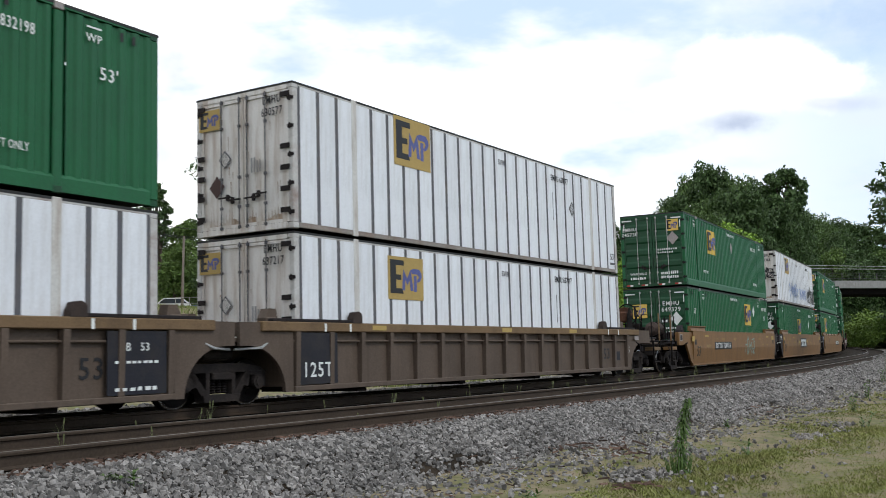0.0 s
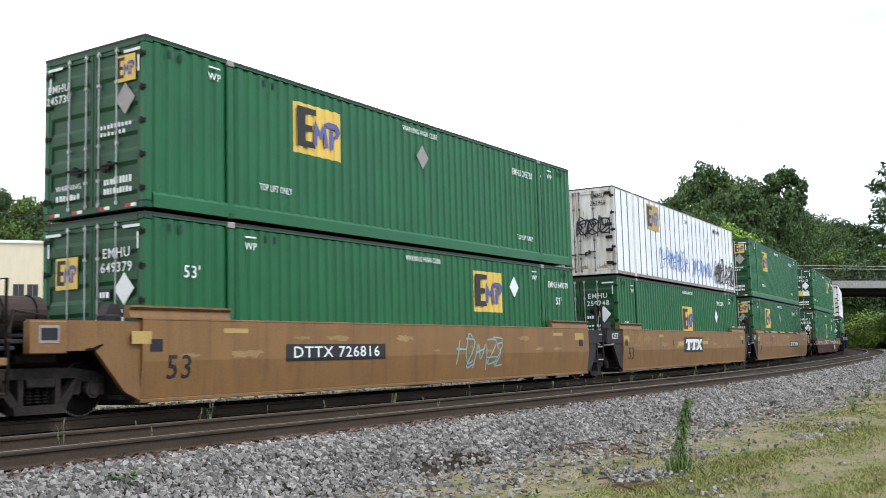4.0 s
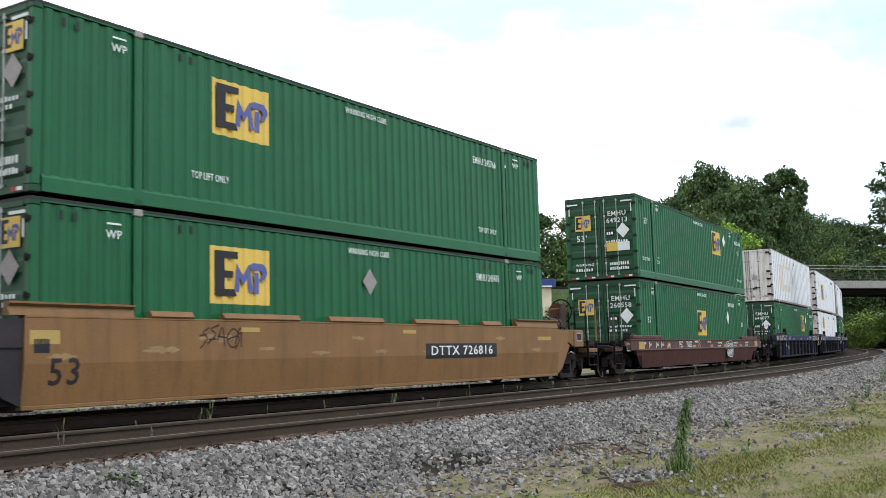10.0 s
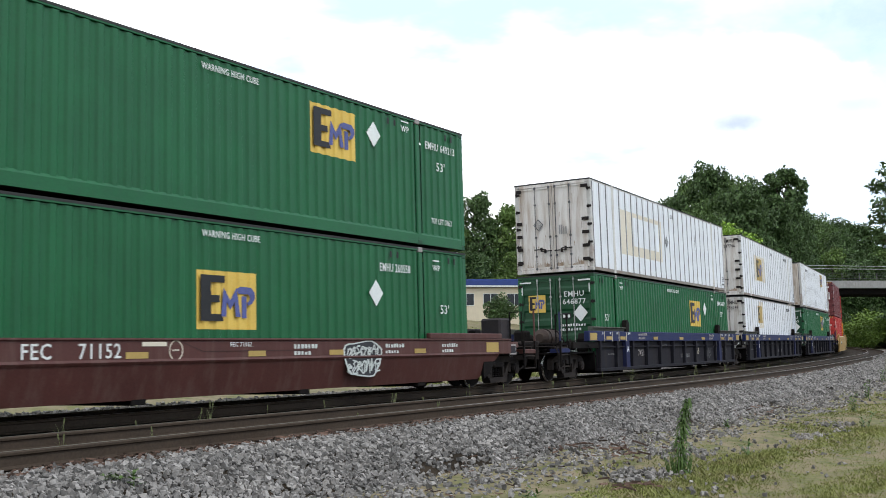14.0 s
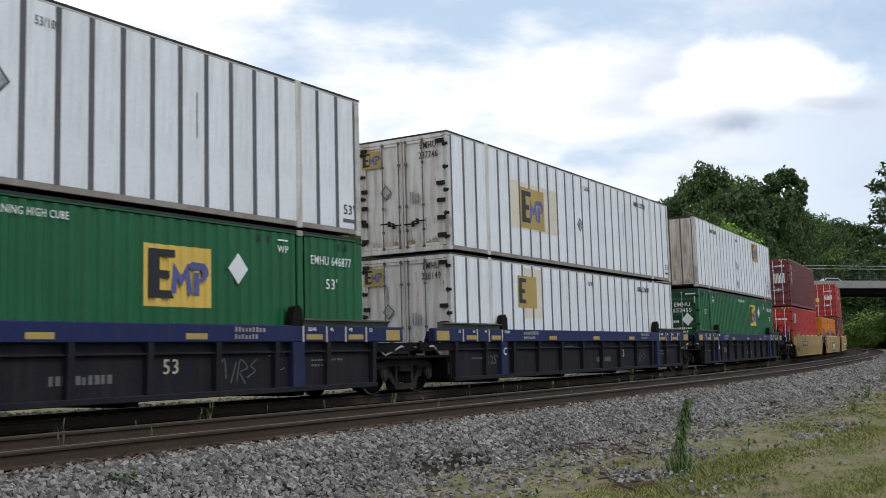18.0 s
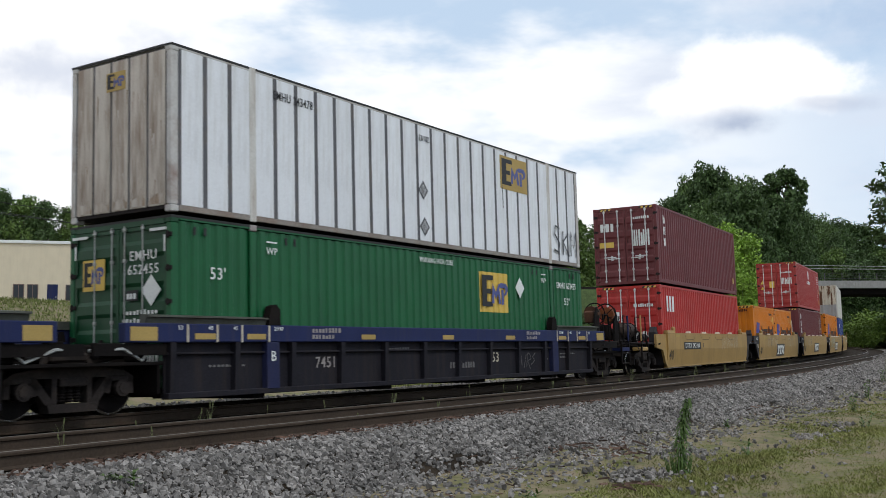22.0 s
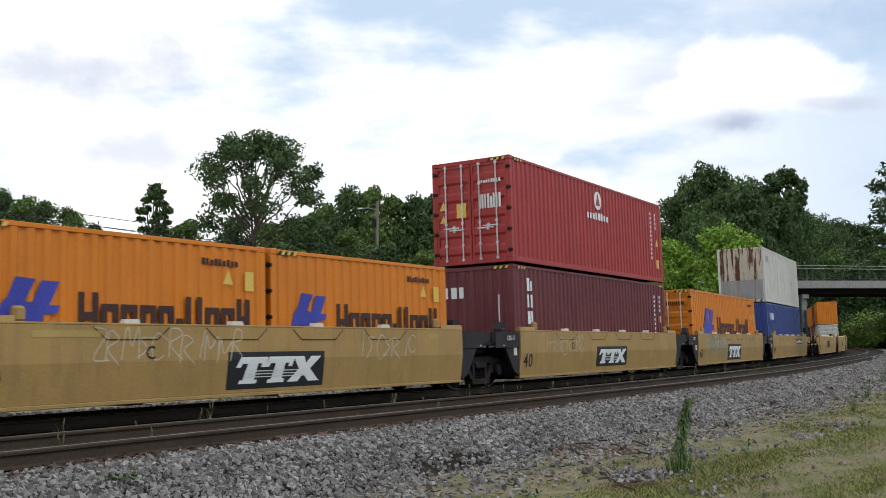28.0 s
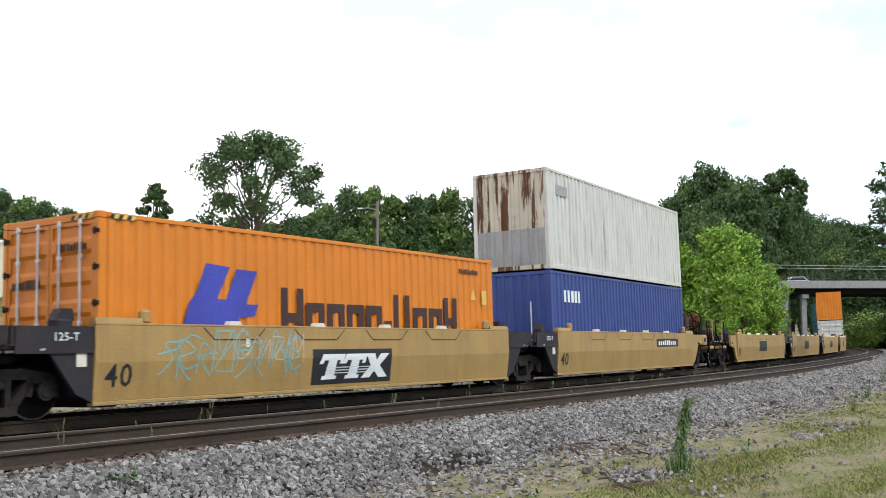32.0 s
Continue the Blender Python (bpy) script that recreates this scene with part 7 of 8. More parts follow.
def build_trees():
    t = make_tree("tall open-crowned broadleaf tree with dark forked trunk", 25, 17.0, 3, M_LEAFD, 13000, 0.27, 0.46, True, flat=True)
    t.matrix_world = fitted(t, -24.4, 130, 17.6, 27.8, 17.0, 0.6)
    t = make_tree("slender dark broadleaf tree above a hedge", 21.5, 6.5, 5, M_LEAFD, 3000, 0.32, 0.5, True)
    t.matrix_world = fitted(t, -42.6, 150, 7.0, 24.2, 6.5, 0.2)
    a = make_tree("mid-green broadleaf tree in a wood's edge", 20, 14, 7, M_LEAF, 9500, 0.36, 0.0)
    b = make_tree("dark green broadleaf tree in a wood's edge", 20, 14, 9, M_LEAFD, 9500, 0.36, 0.0)
    # wood's edge behind the houses
    grow((a, b), ((-24, 204, 13, 28), (-19, 200, 13, 31), (-10, 205, 14, 30), (-5, 202, 13, 29.5), (1.5, 204, 14, 31), (7, 202, 13, 30), (13, 204, 13, 28), (19, 200, 14, 26), (26, 200, 14, 25), (33, 205, 14, 25), (39, 205, 14, 25), (-30, 200, 13, 25), (-36, 204, 13, 24), (-42, 204, 12, 22), (-27, 190, 12, 22)), 14)
    grow((a, b), ((-40, 158, 11, 19.5), (-33, 160, 11, 20.5), (-27, 160, 11, 19.5), (-20.5, 158, 11, 20), (-15, 160, 11, 18), (-9, 158, 10, 16), (-3, 158, 10, 15), (4, 160, 10, 15), (12, 163, 10, 15), (-46, 160, 10, 18), (-52, 163, 9, 14), (-30, 140, 9, 14), (-21, 140, 9, 14), (-14, 142, 8, 12.5), (-37, 142, 8, 14)), 14)
    grow((b, a), ((-112, 256, 17, 38.5), (-106, 256, 16, 37), (-100, 254, 15, 35.5), (-94, 256, 14, 34), (-88, 256, 13, 30), (-119, 260, 18, 39), (-128, 262, 18, 40), (-82, 256, 13, 27), (-75, 256, 13, 25), (-68, 256, 13, 24), (-60, 256, 14, 24), (-52, 250, 14, 23), (-138, 262, 18, 40)), 14)
    # high wood behind the road bridge, overhanging the cutting
    c = make_tree("dark domed broadleaf tree on the high bank", 28, 17, 19, M_LEAFD, 12000, 0.4, 0.16)
    c2 = make_tree("mid-green domed broadleaf tree on the high bank", 28, 17, 29, M_LEAFM, 11000, 0.38, 0.12)
    grow((c, c2, c), ((48, 210, 13, 30.5), (51.8, 214, 13, 35.3), (55.4, 212, 14, 37.5), (58.3, 211, 14, 36.0), (60.3, 206, 13, 33.5), (100.5, 285, 17, 36.5), (98.5, 272, 15, 33), (92, 250, 13, 29), (60.0, 196, 14, 30), (56, 200, 14, 30), (51, 200, 13, 28), (44, 205, 13, 24), (94, 240, 12, 26), (108, 290, 17, 36), (67.5, 199, 10, 28), (70.5, 201, 9, 26),
                (99, 262, 15, 31), (104, 264, 16, 32), (110, 266, 16, 31), (117, 266, 17, 28.5), (125, 270, 18, 27), (134, 274, 18, 26)), 17)
    grow((b, a, b), ((52, 190, 12, 22), (57, 192, 12, 21), (58.5, 190, 10, 18), (47, 192, 12, 21), (42, 196, 12, 20), (84, 206, 12, 17), (91, 208, 13, 17), (98, 210, 13, 17), (105, 212, 13, 17), (112, 214, 13, 17), (82, 214, 12, 20), (88, 226, 13, 22), (94, 228, 13, 21), (100, 230, 14, 21), (106, 234, 14, 21), (113, 238, 15, 21), (120, 242, 15, 20), (79, 206, 9, 14), (38, 204, 12, 19), (119, 216, 13, 17), (126, 220, 14, 17)), 14)
    t = make_tree("open-topped tree above the wood", 28, 11, 21, M_LEAFD, 12000, 0.34, 0.28, True, flat=True)
    copy_thing(t, fitted(t, 71.2, 208, 10.5, 30.0, 11, 2.0))
    copy_thing(t, fitted(t, 65.0, 206, 11, 32.0, 11, 4.0))
    t.matrix_world = fitted(t, 68.8, 204, 12.0, 35.4, 11, 0.6)
    a.matrix_world, b.matrix_world = fitted(a, -14.5, 201, 14, 31, 14), fitted(b, -3, 206, 14, 30, 14)
    c.matrix_world, c2.matrix_world = fitted(c, 64, 212, 13, 34, 17), fitted(c2, 49, 186, 12, 24, 17)
    # light green thicket before the bridge's abutment
    c = make_tree("bright light-green bushy tree beside the railway", 17.2, 11.0, 11, M_LEAFL, 8500, 0.3, 0.0, m=stand(38.5, 141, 0, 0))
    for i, (x, y, k) in enumerate(((43, 146, 0.95), (33, 146, 0.9), (47, 150, 0.75), (28, 150, 0.75), (40, 136, 0.6), (44.5, 139, 0.5))):
        copy_thing(c, stand(x, y, 0, i * 1.7, k))
    # trackside growth beyond the curve
    d = make_bush("bright green trackside bush", 7, 5, 13, M_LEAF, 4200, 0.26, m=stand(59, 128, 0, 0))
    for i, (x, y, k) in enumerate(((63, 134, 1.1), (68, 140, 1.2), (74, 146, 1.2), (80, 150, 1.3), (62, 122, 0.8), (87, 160, 1.3), (72, 130, 1.3), (78, 160, 1.2), (80, 138, 1.4), (70, 150, 1.0), (92, 170, 1.4), (76, 165, 1.1))):
        copy_thing(d, stand(x, y, 0, i * 1.7, k))
    e = make_bush("dark green bush in the far bank", 9, 7, 15, M_LEAFD, 4200, 0.32, m=stand(78, 200, 0, 0))
    for i, (x, y, k) in enumerate(((84, 204, 1.2), (92, 206, 1.3), (102, 208, 1.3), (62, 196, 1.2), (54, 198, 1.2), (110, 210, 1.4), (-50, 135, 0.6), (-12, 128, 0.5), (-6, 132, 0.5), (0, 135, 0.6), (8, 140, 0.6), (18, 150, 0.7), (84, 186, 1.1), (94, 188, 1.2), (104, 190, 1.3), (116, 195, 1.4), (-62, 140, 0.7))):
        copy_thing(e, stand(x, y, 0, i * 1.1, k))
    h = make_bush("fresh green bush on the railway bank", 8, 7, 14, M_LEAFB, 4800, 0.26, m=stand(77, 186, 0, 0))
    for i, (x, y, k) in enumerate(((82, 190, 1.15), (87, 188, 1.2), (92, 192, 1.3), (79, 196, 1.1), (85, 199, 1.2), (98, 194, 1.3), (73.5, 178, 0.7), (104, 200, 1.4), (80, 182, 1.0))):
        copy_thing(h, stand(x, y, 0, i * 1.9, k))
    # a nearer tree whose twigs reach into view
    make_tree("dark broadleaf tree at the edge of the meadow", 13.2, 7.0, 17, M_LEAFD, 3500, 0.16, 0.5, True, stand(28.1, 60, 0, 0.4))


def tall_weed():
    """One upright stalk ringed with drooping narrow leaves, bent over at the tip."""
    rng = random.Random(31)
    m = stand(3.1, 13.6)
    t = thing("weed", "tall dark green weed with narrow drooping leaves", "weed", "weeds by the track", m)
    st, lf = Shape(), Shape()
    spine = [Vector((0.02 + 0.13 * q ** 2.2, 0.0, 0.96 * q)) for q in [i / 14 for i in range(15)]]
    st.tube(spine, 0.008, 5)
    for k in range(300):
        q = rng.random() ** 0.9
        p = spine[min(int(q * 14), 13)].lerp(spine[min(int(q * 14) + 1, 14)], (q * 14) % 1.0)
        a = rng.uniform(0, 6.283)
        ln = (0.21 - 0.13 * q) * rng.uniform(0.7, 1.2)
        d = Vector((math.cos(a), math.sin(a), 0))
        mid, tip = p + d * ln * 0.5 + Vector((0, 0, 0.05)), p + d * ln + Vector((0, 0, rng.uniform(-0.08, 0.04)))
        sd = Vector((-math.sin(a), math.cos(a), 0)) * 0.014
        lf.add([p, mid + sd, tip, mid - sd], [(0, 1, 2, 3)])
    for k in range(70):
        a = rng.uniform(0, 6.283)
        p = Vector((math.cos(a), math.sin(a), 0)) * rng.uniform(0, 0.16)
        tip = p + Vector((math.cos(a) * 0.08, math.sin(a) * 0.08, rng.uniform(0.12, 0.4)))
        lf.add([p - Vector((0.008, 0, 0)), p + Vector((0.008, 0, 0)), tip], [(0, 1, 2)])
    part("stem", st, M_WEED, t)
    part("leaves", lf, M_WEED, t)


def scatter_debris():
    """Splinters of bark, old wood and scrap along the rail's foot and the edge of the stones."""
    rng = np.random.default_rng(23)
    P, S = [], []
    for n, s0, s1, o0, o1, big in ((2300, -18, 34, 4.96, 5.5, 0.06), (300, -14, 10, 6.7, 8.6, 0.04)):
        s, o = rng.uniform(s0, s1, n), rng.uniform(o0, o1, n)
        x, y, a = np.interp(s, SS, LX), np.interp(s, SS, LY), np.interp(s, SS, _th)
        z = np.maximum(bed_z(o), np.where(o > 7, -0.53, -9)) + 0.03
        P.append(np.stack([x + np.sin(a) * o, y - np.cos(a) * o, z], 1)), S.append(np.full(n, big))
    for x, y, r, n in ((2.55, 16.2, 0.7, 16), (2.2, 16.8, 0.9, 14), (7.4, 24.8, 1.4, 22), (1.3, 16.3, 1.2, 16), (2.8, 15.4, 0.6, 8), (2.2, 12.0, 0.3, 12)):
        q = rng.normal(size=(n, 2)) * r * 0.6
        P.append(np.stack([x + q[:, 0], y + q[:, 1], np.full(n, -0.48) + rng.uniform(0, 0.05, n)], 1)), S.append(np.full(n, 0.075))
    P, S = np.concatenate(P), np.concatenate(S)
    n = len(P)
    a, tilt = rng.uniform(0, 6.283, n), rng.uniform(-0.3, 0.3, n)
    ln, wd = S * rng.uniform(0.5, 1.6, n), S * rng.uniform(0.15, 0.45, n)
    d = np.stack([np.cos(a), np.sin(a), tilt], 1) * ln[:, None]
    e = np.stack([-np.sin(a), np.cos(a), 0 * a], 1) * wd[:, None]
    up = np.array([0, 0, 1.0]) * (S * 0.3)[:, None]
    v = np.stack([P - d - e, P + d - e * 0.5, P + d + e, P - d + e * 0.6, P - d * 0.9 + up, P + d * 0.9 + up], 1)
    f = np.array([(0, 1, 5), (0, 5, 4), (1, 2, 5), (2, 3, 4), (2, 4, 5), (3, 0, 4)])[None] + (np.arange(n) * 6)[:, None, None]
    me = quick_mesh("track_debris", v.reshape(-1, 3), f.reshape(-1, 3))
    me.shade_flat()
    me.materials.append(M_DEBRIS)
    tagged(new("track_debris", me), "dark rusty splinters of bark and scrap", "debris", kind="stuff")


def build_weeds():
    rng = random.Random(8)

    def weed(x, y, h, n, lab, lw=0.03, lean=0.1):
        m = stand(x, y)
        off = float(line_offset(np.array([x]), np.array([y]))[0])
        m.translation.z = max(m.translation.z, float(bed_z(off))) - 0.02
        t = thing("weed", lab, "weed", "weeds by the track", m)
        st, lf = Shape(), Shape()
        for k in range(n):
            bx, by = rng.uniform(-0.07, 0.07) * n ** 0.5, rng.uniform(-0.07, 0.07) * n ** 0.5
            tip = Vector((bx + rng.uniform(-lean, lean), by + rng.uniform(-lean, lean), h * rng.uniform(0.6, 1.0)))
            st.cyl((bx, by, 0), tip, 0.006, 4, 0.002)
            for j in range(int(60 * h) + 8):
                p = Vector((bx, by, 0)).lerp(tip, rng.uniform(0.08, 1.0))
                a = rng.uniform(0, 6.3)
                q = p + Vector((math.cos(a), math.sin(a), rng.uniform(-0.2, 0.7))) * rng.uniform(0.06, 0.15) * (0.7 + h * 0.5)
                side = Vector((-math.sin(a), math.cos(a), 0)) * lw * 0.5
                mid = p.lerp(q, 0.5)
                lf.add([p, mid + side, q, mid - side], [(0, 1, 2, 3)])
        part("stem", st, M_WEED, t)
        part("leaves", lf, M_WEED, t)
    def tuft(x, y, z, h, n, lab):
        """A few bent blades and one or two seed stalks."""
        t = thing("grass_tuft", lab, "grass tuft", "grass tufts by the rails", pose(x, y, z))
        lf = Shape()
        for k in range(n):
            a, q = rng.uniform(0, 6.28), h * rng.uniform(0.45, 1.0)
            o = Vector((rng.uniform(-0.06, 0.06), rng.uniform(-0.06, 0.06), 0))
            d = Vector((math.cos(a), math.sin(a), 0)) * q * rng.uniform(0.2, 0.75)
            sd = Vector((-math.sin(a), math.cos(a), 0)) * 0.0045
            mid, tip = o + d * 0.4 + Vector((0, 0, q * 0.65)), o + d + Vector((0, 0, q))
            lf.add([o - sd, o + sd, mid + sd, mid - sd, tip], [(0, 1, 2, 3), (3, 2, 4)])
        st = Shape()
        for k in range(1 + n // 7):
            tip = Vector((rng.uniform(-0.06, 0.06), rng.uniform(-0.06, 0.06), h * 1.1))
            st.cyl((0, 0, 0), tip, 0.004, 4, 0.002)
            for j in range(5):
                c = tip * (0.8 + 0.05 * j)
                st.add([c + Vector((0.012, 0, 0)), c + Vector((0, 0.012, 0.01)), c - Vector((0.012, 0, 0)), c + Vector((0, 0, 0.03))], [(0, 1, 3), (1, 2, 3), (2, 0, 3)])
        part("blades", lf, M_TUFT, t)
        part("seed_stalk", st, M_TUFT, t)

    tall_weed()
    weed(-3.1, 9.95, 0.26, 4, "small leafy green weed in the ballast", 0.045)
    weed(0.9, 11.2, 0.2, 3, "small leafy green weed in the ballast", 0.03)
    weed(-1.3, 10.6, 0.13, 3, "small leafy green weed in the ballast", 0.03)
    for k in range(46):
        s, o = -15 + 44 * (k / 46) ** 1.15 + rng.uniform(-0.5, 0.5), rng.uniform(2.35, 3.15)
        p = on_line(s, o)
        tuft(p.x, p.y, float(bed_z(o)) - 0.02, rng.uniform(0.12, 0.32) if k % 3 else rng.uniform(0.25, 0.45), rng.randint(5, 14), "thin pale green grass tuft between the tracks")
    for k in range(12):
        s, o = -15 + 2.7 * k + rng.uniform(-0.8, 0.8), rng.uniform(4.0, 4.5)
        p = on_line(s, o)
        tuft(p.x, p.y, float(bed_z(o)) - 0.02, rng.uniform(0.14, 0.24), rng.randint(4, 8), "thin pale green grass tuft between the rails")
    for x, y, h, n in ((4.6, 15.5, 0.3, 2), (8.4, 20.5, 0.35, 2), (9.6, 24.0, 0.5, 3), (12.5, 30, 0.6, 3), (14.5, 33, 0.5, 3), (16.5, 38, 0.6, 3), (13.0, 27.0, 0.45, 3), (5.6, 20.4, 0.2, 2), (6.5, 13.0, 0.3, 2), (18, 42, 0.7, 4)):
        weed(x, y, h, n, "low green weed in the rough grass", 0.035)


def build_grass():
    """Short blades over the meadow, thicker away from the stones."""
    rng = np.random.default_rng(12)
    n = 420000
    y = 7.0 + 60 * rng.random(n) ** 1.9
    x = y * rng.uniform(-0.02, 0.5, n)
    off = line_offset(x, y)
    patch = 0.5 + 0.5 * np.sin(x * 1.1 + np.sin(y * 0.6) * 1.5 + 0.6 * np.sin(x * 3.1 - y)) * np.cos(y * 0.8 - x * 0.5)
    keep = (off > 6.95) & (rng.random(n) < np.clip((off - 6.9) / 3.2, 0.05, 1) * (0.4 + 0.6 * patch))
    x, y, off = x[keep], y[keep], off[keep]
    n = len(x)
    z = np.maximum(ground_z(x, y), np.where(off < 7.6, bed_z(off), -9)) - 0.01
    h = rng.uniform(0.012, 0.042, n) * (0.5 + 1.0 * patch[keep]) * np.clip((off - 6.2) / 3, 0.4, 1.2)
    a = rng.uniform(0, 6.283, n)
    w = 0.004 + 0.0006 * y
    lean = rng.normal(size=(n, 2)) * 0.8 * h[:, None]
    P = np.stack([x, y, z], 1)
    side = np.stack([np.cos(a) * w, np.sin(a) * w, 0 * a], 1)
    tip = P + np.concatenate([lean, h[:, None]], 1)
    v = np.stack([P - side, P + side, tip], 1)
    me = quick_mesh("grass", v.reshape(-1, 3), np.arange(3 * n).reshape(-1, 3))
    me.materials.append(M_GRASS)
    tagged(new("grass", me), "short patchy yellow-green grass", "grass", kind="stuff")
    # long grass on the slope beyond the train
    n = 60000
    y = 40 + 75 * rng.random(n)
    x = y * rng.uniform(-0.46, 0.12, n)
    off = line_offset(x, y)
    keep = (off < -8) & (rng.random(n) < 0.35 + 0.65 * np.clip(np.sin(x * 0.5 + y * 0.23) + 0.6, 0, 1))
    x, y = x[keep], y[keep]
    n = len(x)
    P = np.stack([x, y, ground_z(x, y) - 0.03], 1)
    a, h = rng.uniform(0, 6.283, n), rng.uniform(0.06, 0.3, n)
    side = np.stack([np.cos(a) * 0.05, np.sin(a) * 0.05, 0 * a], 1)
    tip = P + np.concatenate([rng.normal(size=(n, 2)) * 0.3 * h[:, None], h[:, None]], 1)
    me = quick_mesh("long_grass", np.stack([P - side, P + side, tip], 1).reshape(-1, 3), np.arange(3 * n).reshape(-1, 3))
    me.materials.append(M_FARGRASS)
    tagged(new("long_grass", me), "long yellow-green grass on the far slope", "grass", kind="stuff")


# ---- road bridge, houses, poles, parked cars ----
ROAD_TRAFFIC = []


def build_bridge():
    br = thing("road_bridge", "grey concrete road bridge with a steel railing over the railway", "bridge")
    y, x0, x1, z = 175.0, 56.5, 330.0, 10.05
    part("deck", Shape().cbox(x0, x1, y - 5.5, y + 5.5, z - 0.25, z, 0.04), M_CONC, br)
    part("parapet", Shape().cbox(x0 - 0.6, x1, y - 5.8, y - 5.45, z - 0.3, z + 0.95, 0.04), M_CONC, br)
    part("parapet", Shape().cbox(x0, x1, y + 5.45, y + 5.8, z - 0.3, z + 0.95, 0.04), M_CONC, br)
    for k in range(4):
        yy = y - 4.4 + k * 2.9
        part("girder", Shape().cbox(x0, x1, yy - 0.3, yy + 0.3, z - 1.3, z - 0.25, 0.03), M_BLACK if k == 0 else M_DUST, br)
    for px in (60.4, 108.0, 156.0, 204.0, 252.0, 300.0):
        for yy in (y - 4, y + 4):
            part("pier", Shape().cbox(px - 0.42, px + 0.42, yy - 0.4, yy + 0.4, -0.7, z - 2.0, 0.05), M_CONC, br)
        part("pier_cap", Shape().cbox(px - 0.55, px + 0.55, y - 5.2, y + 5.2, z - 2.0, z - 1.3, 0.05), M_CONC, br)
    for k in range(60):
        px = x0 + 1.2 + k * 2.9
        part("railing_post", Shape().cbox(px - 0.05, px + 0.05, y - 5.68, y - 5.58, z + 0.95, z + 2.25, 0.01), M_GAP, br)
    for zz in (1.3, 1.75, 2.22):
        part("railing_bar", Shape().tube([(x0, y - 5.63, z + zz), (x1, y - 5.63, z + zz)], 0.025), M_GAP, br)
    part("abutment", Shape().prism([(x0 + 1.0, z - 0.3), (x0 + 1.0, z - 1.3), (x0 + 0.2, -1.0), (x0 - 14, -1.0), (x0 - 14, z - 0.3)], y - 5.6, y + 5.6, "y"), M_CONC, br)
    road = part("road", Shape().box(-260, x0 + 0.1, y - 5.2, y + 5.2, z - 0.6, z - 0.05), M_DUST)
    tagged(road, "grey asphalt road leading onto the bridge", "road", kind="structure")
    bank = Shape().prism([(y - 6.0, z - 0.5), (y + 6.0, z - 0.5), (y + 18, 0.5), (y - 14, 0.5)], -260, x0 - 3)
    tagged(part("road_bank", bank, M_TURF), "grassy road embankment", "bank", kind="structure")


def make_car(label, paint, m, name="car", l=4.7, h=1.7):
    c = thing(name, label, "car", "", m)
    w = 0.92
    prof = [(-l / 2, 0.35), (-l / 2 + 0.05, 0.85), (-l / 2 + 1.0, 1.02), (-l / 2 + 1.75, h - 0.05), (l / 2 - 1.0, h), (l / 2 - 0.2, 1.1), (l / 2, 0.9), (l / 2 - 0.02, 0.35)]
    part("body", Shape().prism(prof, -w, w, "y"), paint, c)
    glass = [(-l / 2 + 1.2, 1.05), (-l / 2 + 1.8, h - 0.14), (l / 2 - 1.05, h - 0.1), (l / 2 - 0.45, 1.08)]
    for yy in (-w - 0.006, w + 0.002):
        part("side_window", Shape().prism(glass, yy, yy + 0.004, "y"), M_GLASS, c, "dark tinted glass")
    part("windscreen", Shape().add([(-l / 2 + 1.02, -w + 0.1, 1.06), (-l / 2 + 1.02, w - 0.1, 1.06), (-l / 2 + 1.72, w - 0.15, h - 0.09), (-l / 2 + 1.72, -w + 0.15, h - 0.09)], [(0, 1, 2, 3)]), M_GLASS, c)
    for x in (-l / 2 + 0.85, l / 2 - 0.85):
        for yy in (-w - 0.01, w - 0.19):
            part("wheel", Shape().cyl((x, yy, 0.33), (x, yy + 0.2, 0.33), 0.33, 16).cyl((x, yy - 0.005, 0.33), (x, yy + 0.205, 0.33), 0.2, 12), M_TYRE, c)
    part("headlight", Shape().box(-l / 2 - 0.01, -l / 2 + 0.05, -w + 0.08, -w + 0.4, 0.68, 0.84).box(-l / 2 - 0.01, -l / 2 + 0.05, w - 0.4, w - 0.08, 0.68, 0.84), M_LET, c)
    return c


def window(parent, face, u, v, w, h, frame_mat, name="window"):
    """A framed pane on a wall."""
    wn = face.slab(name, frame_mat, u - w / 2, u + w / 2, v, v + h, 0.0, 0.05)
    f2 = Face(wn, face.kind, face.at)
    f2.slab("pane", M_GLASS, u - w / 2 + 0.07, u - 0.03, v + 0.07, v + h - 0.07, 0.05, 0.056)
    f2.slab("pane", M_GLASS, u + 0.03, u + w / 2 - 0.07, v + 0.07, v + h - 0.07, 0.05, 0.056)
    return wn


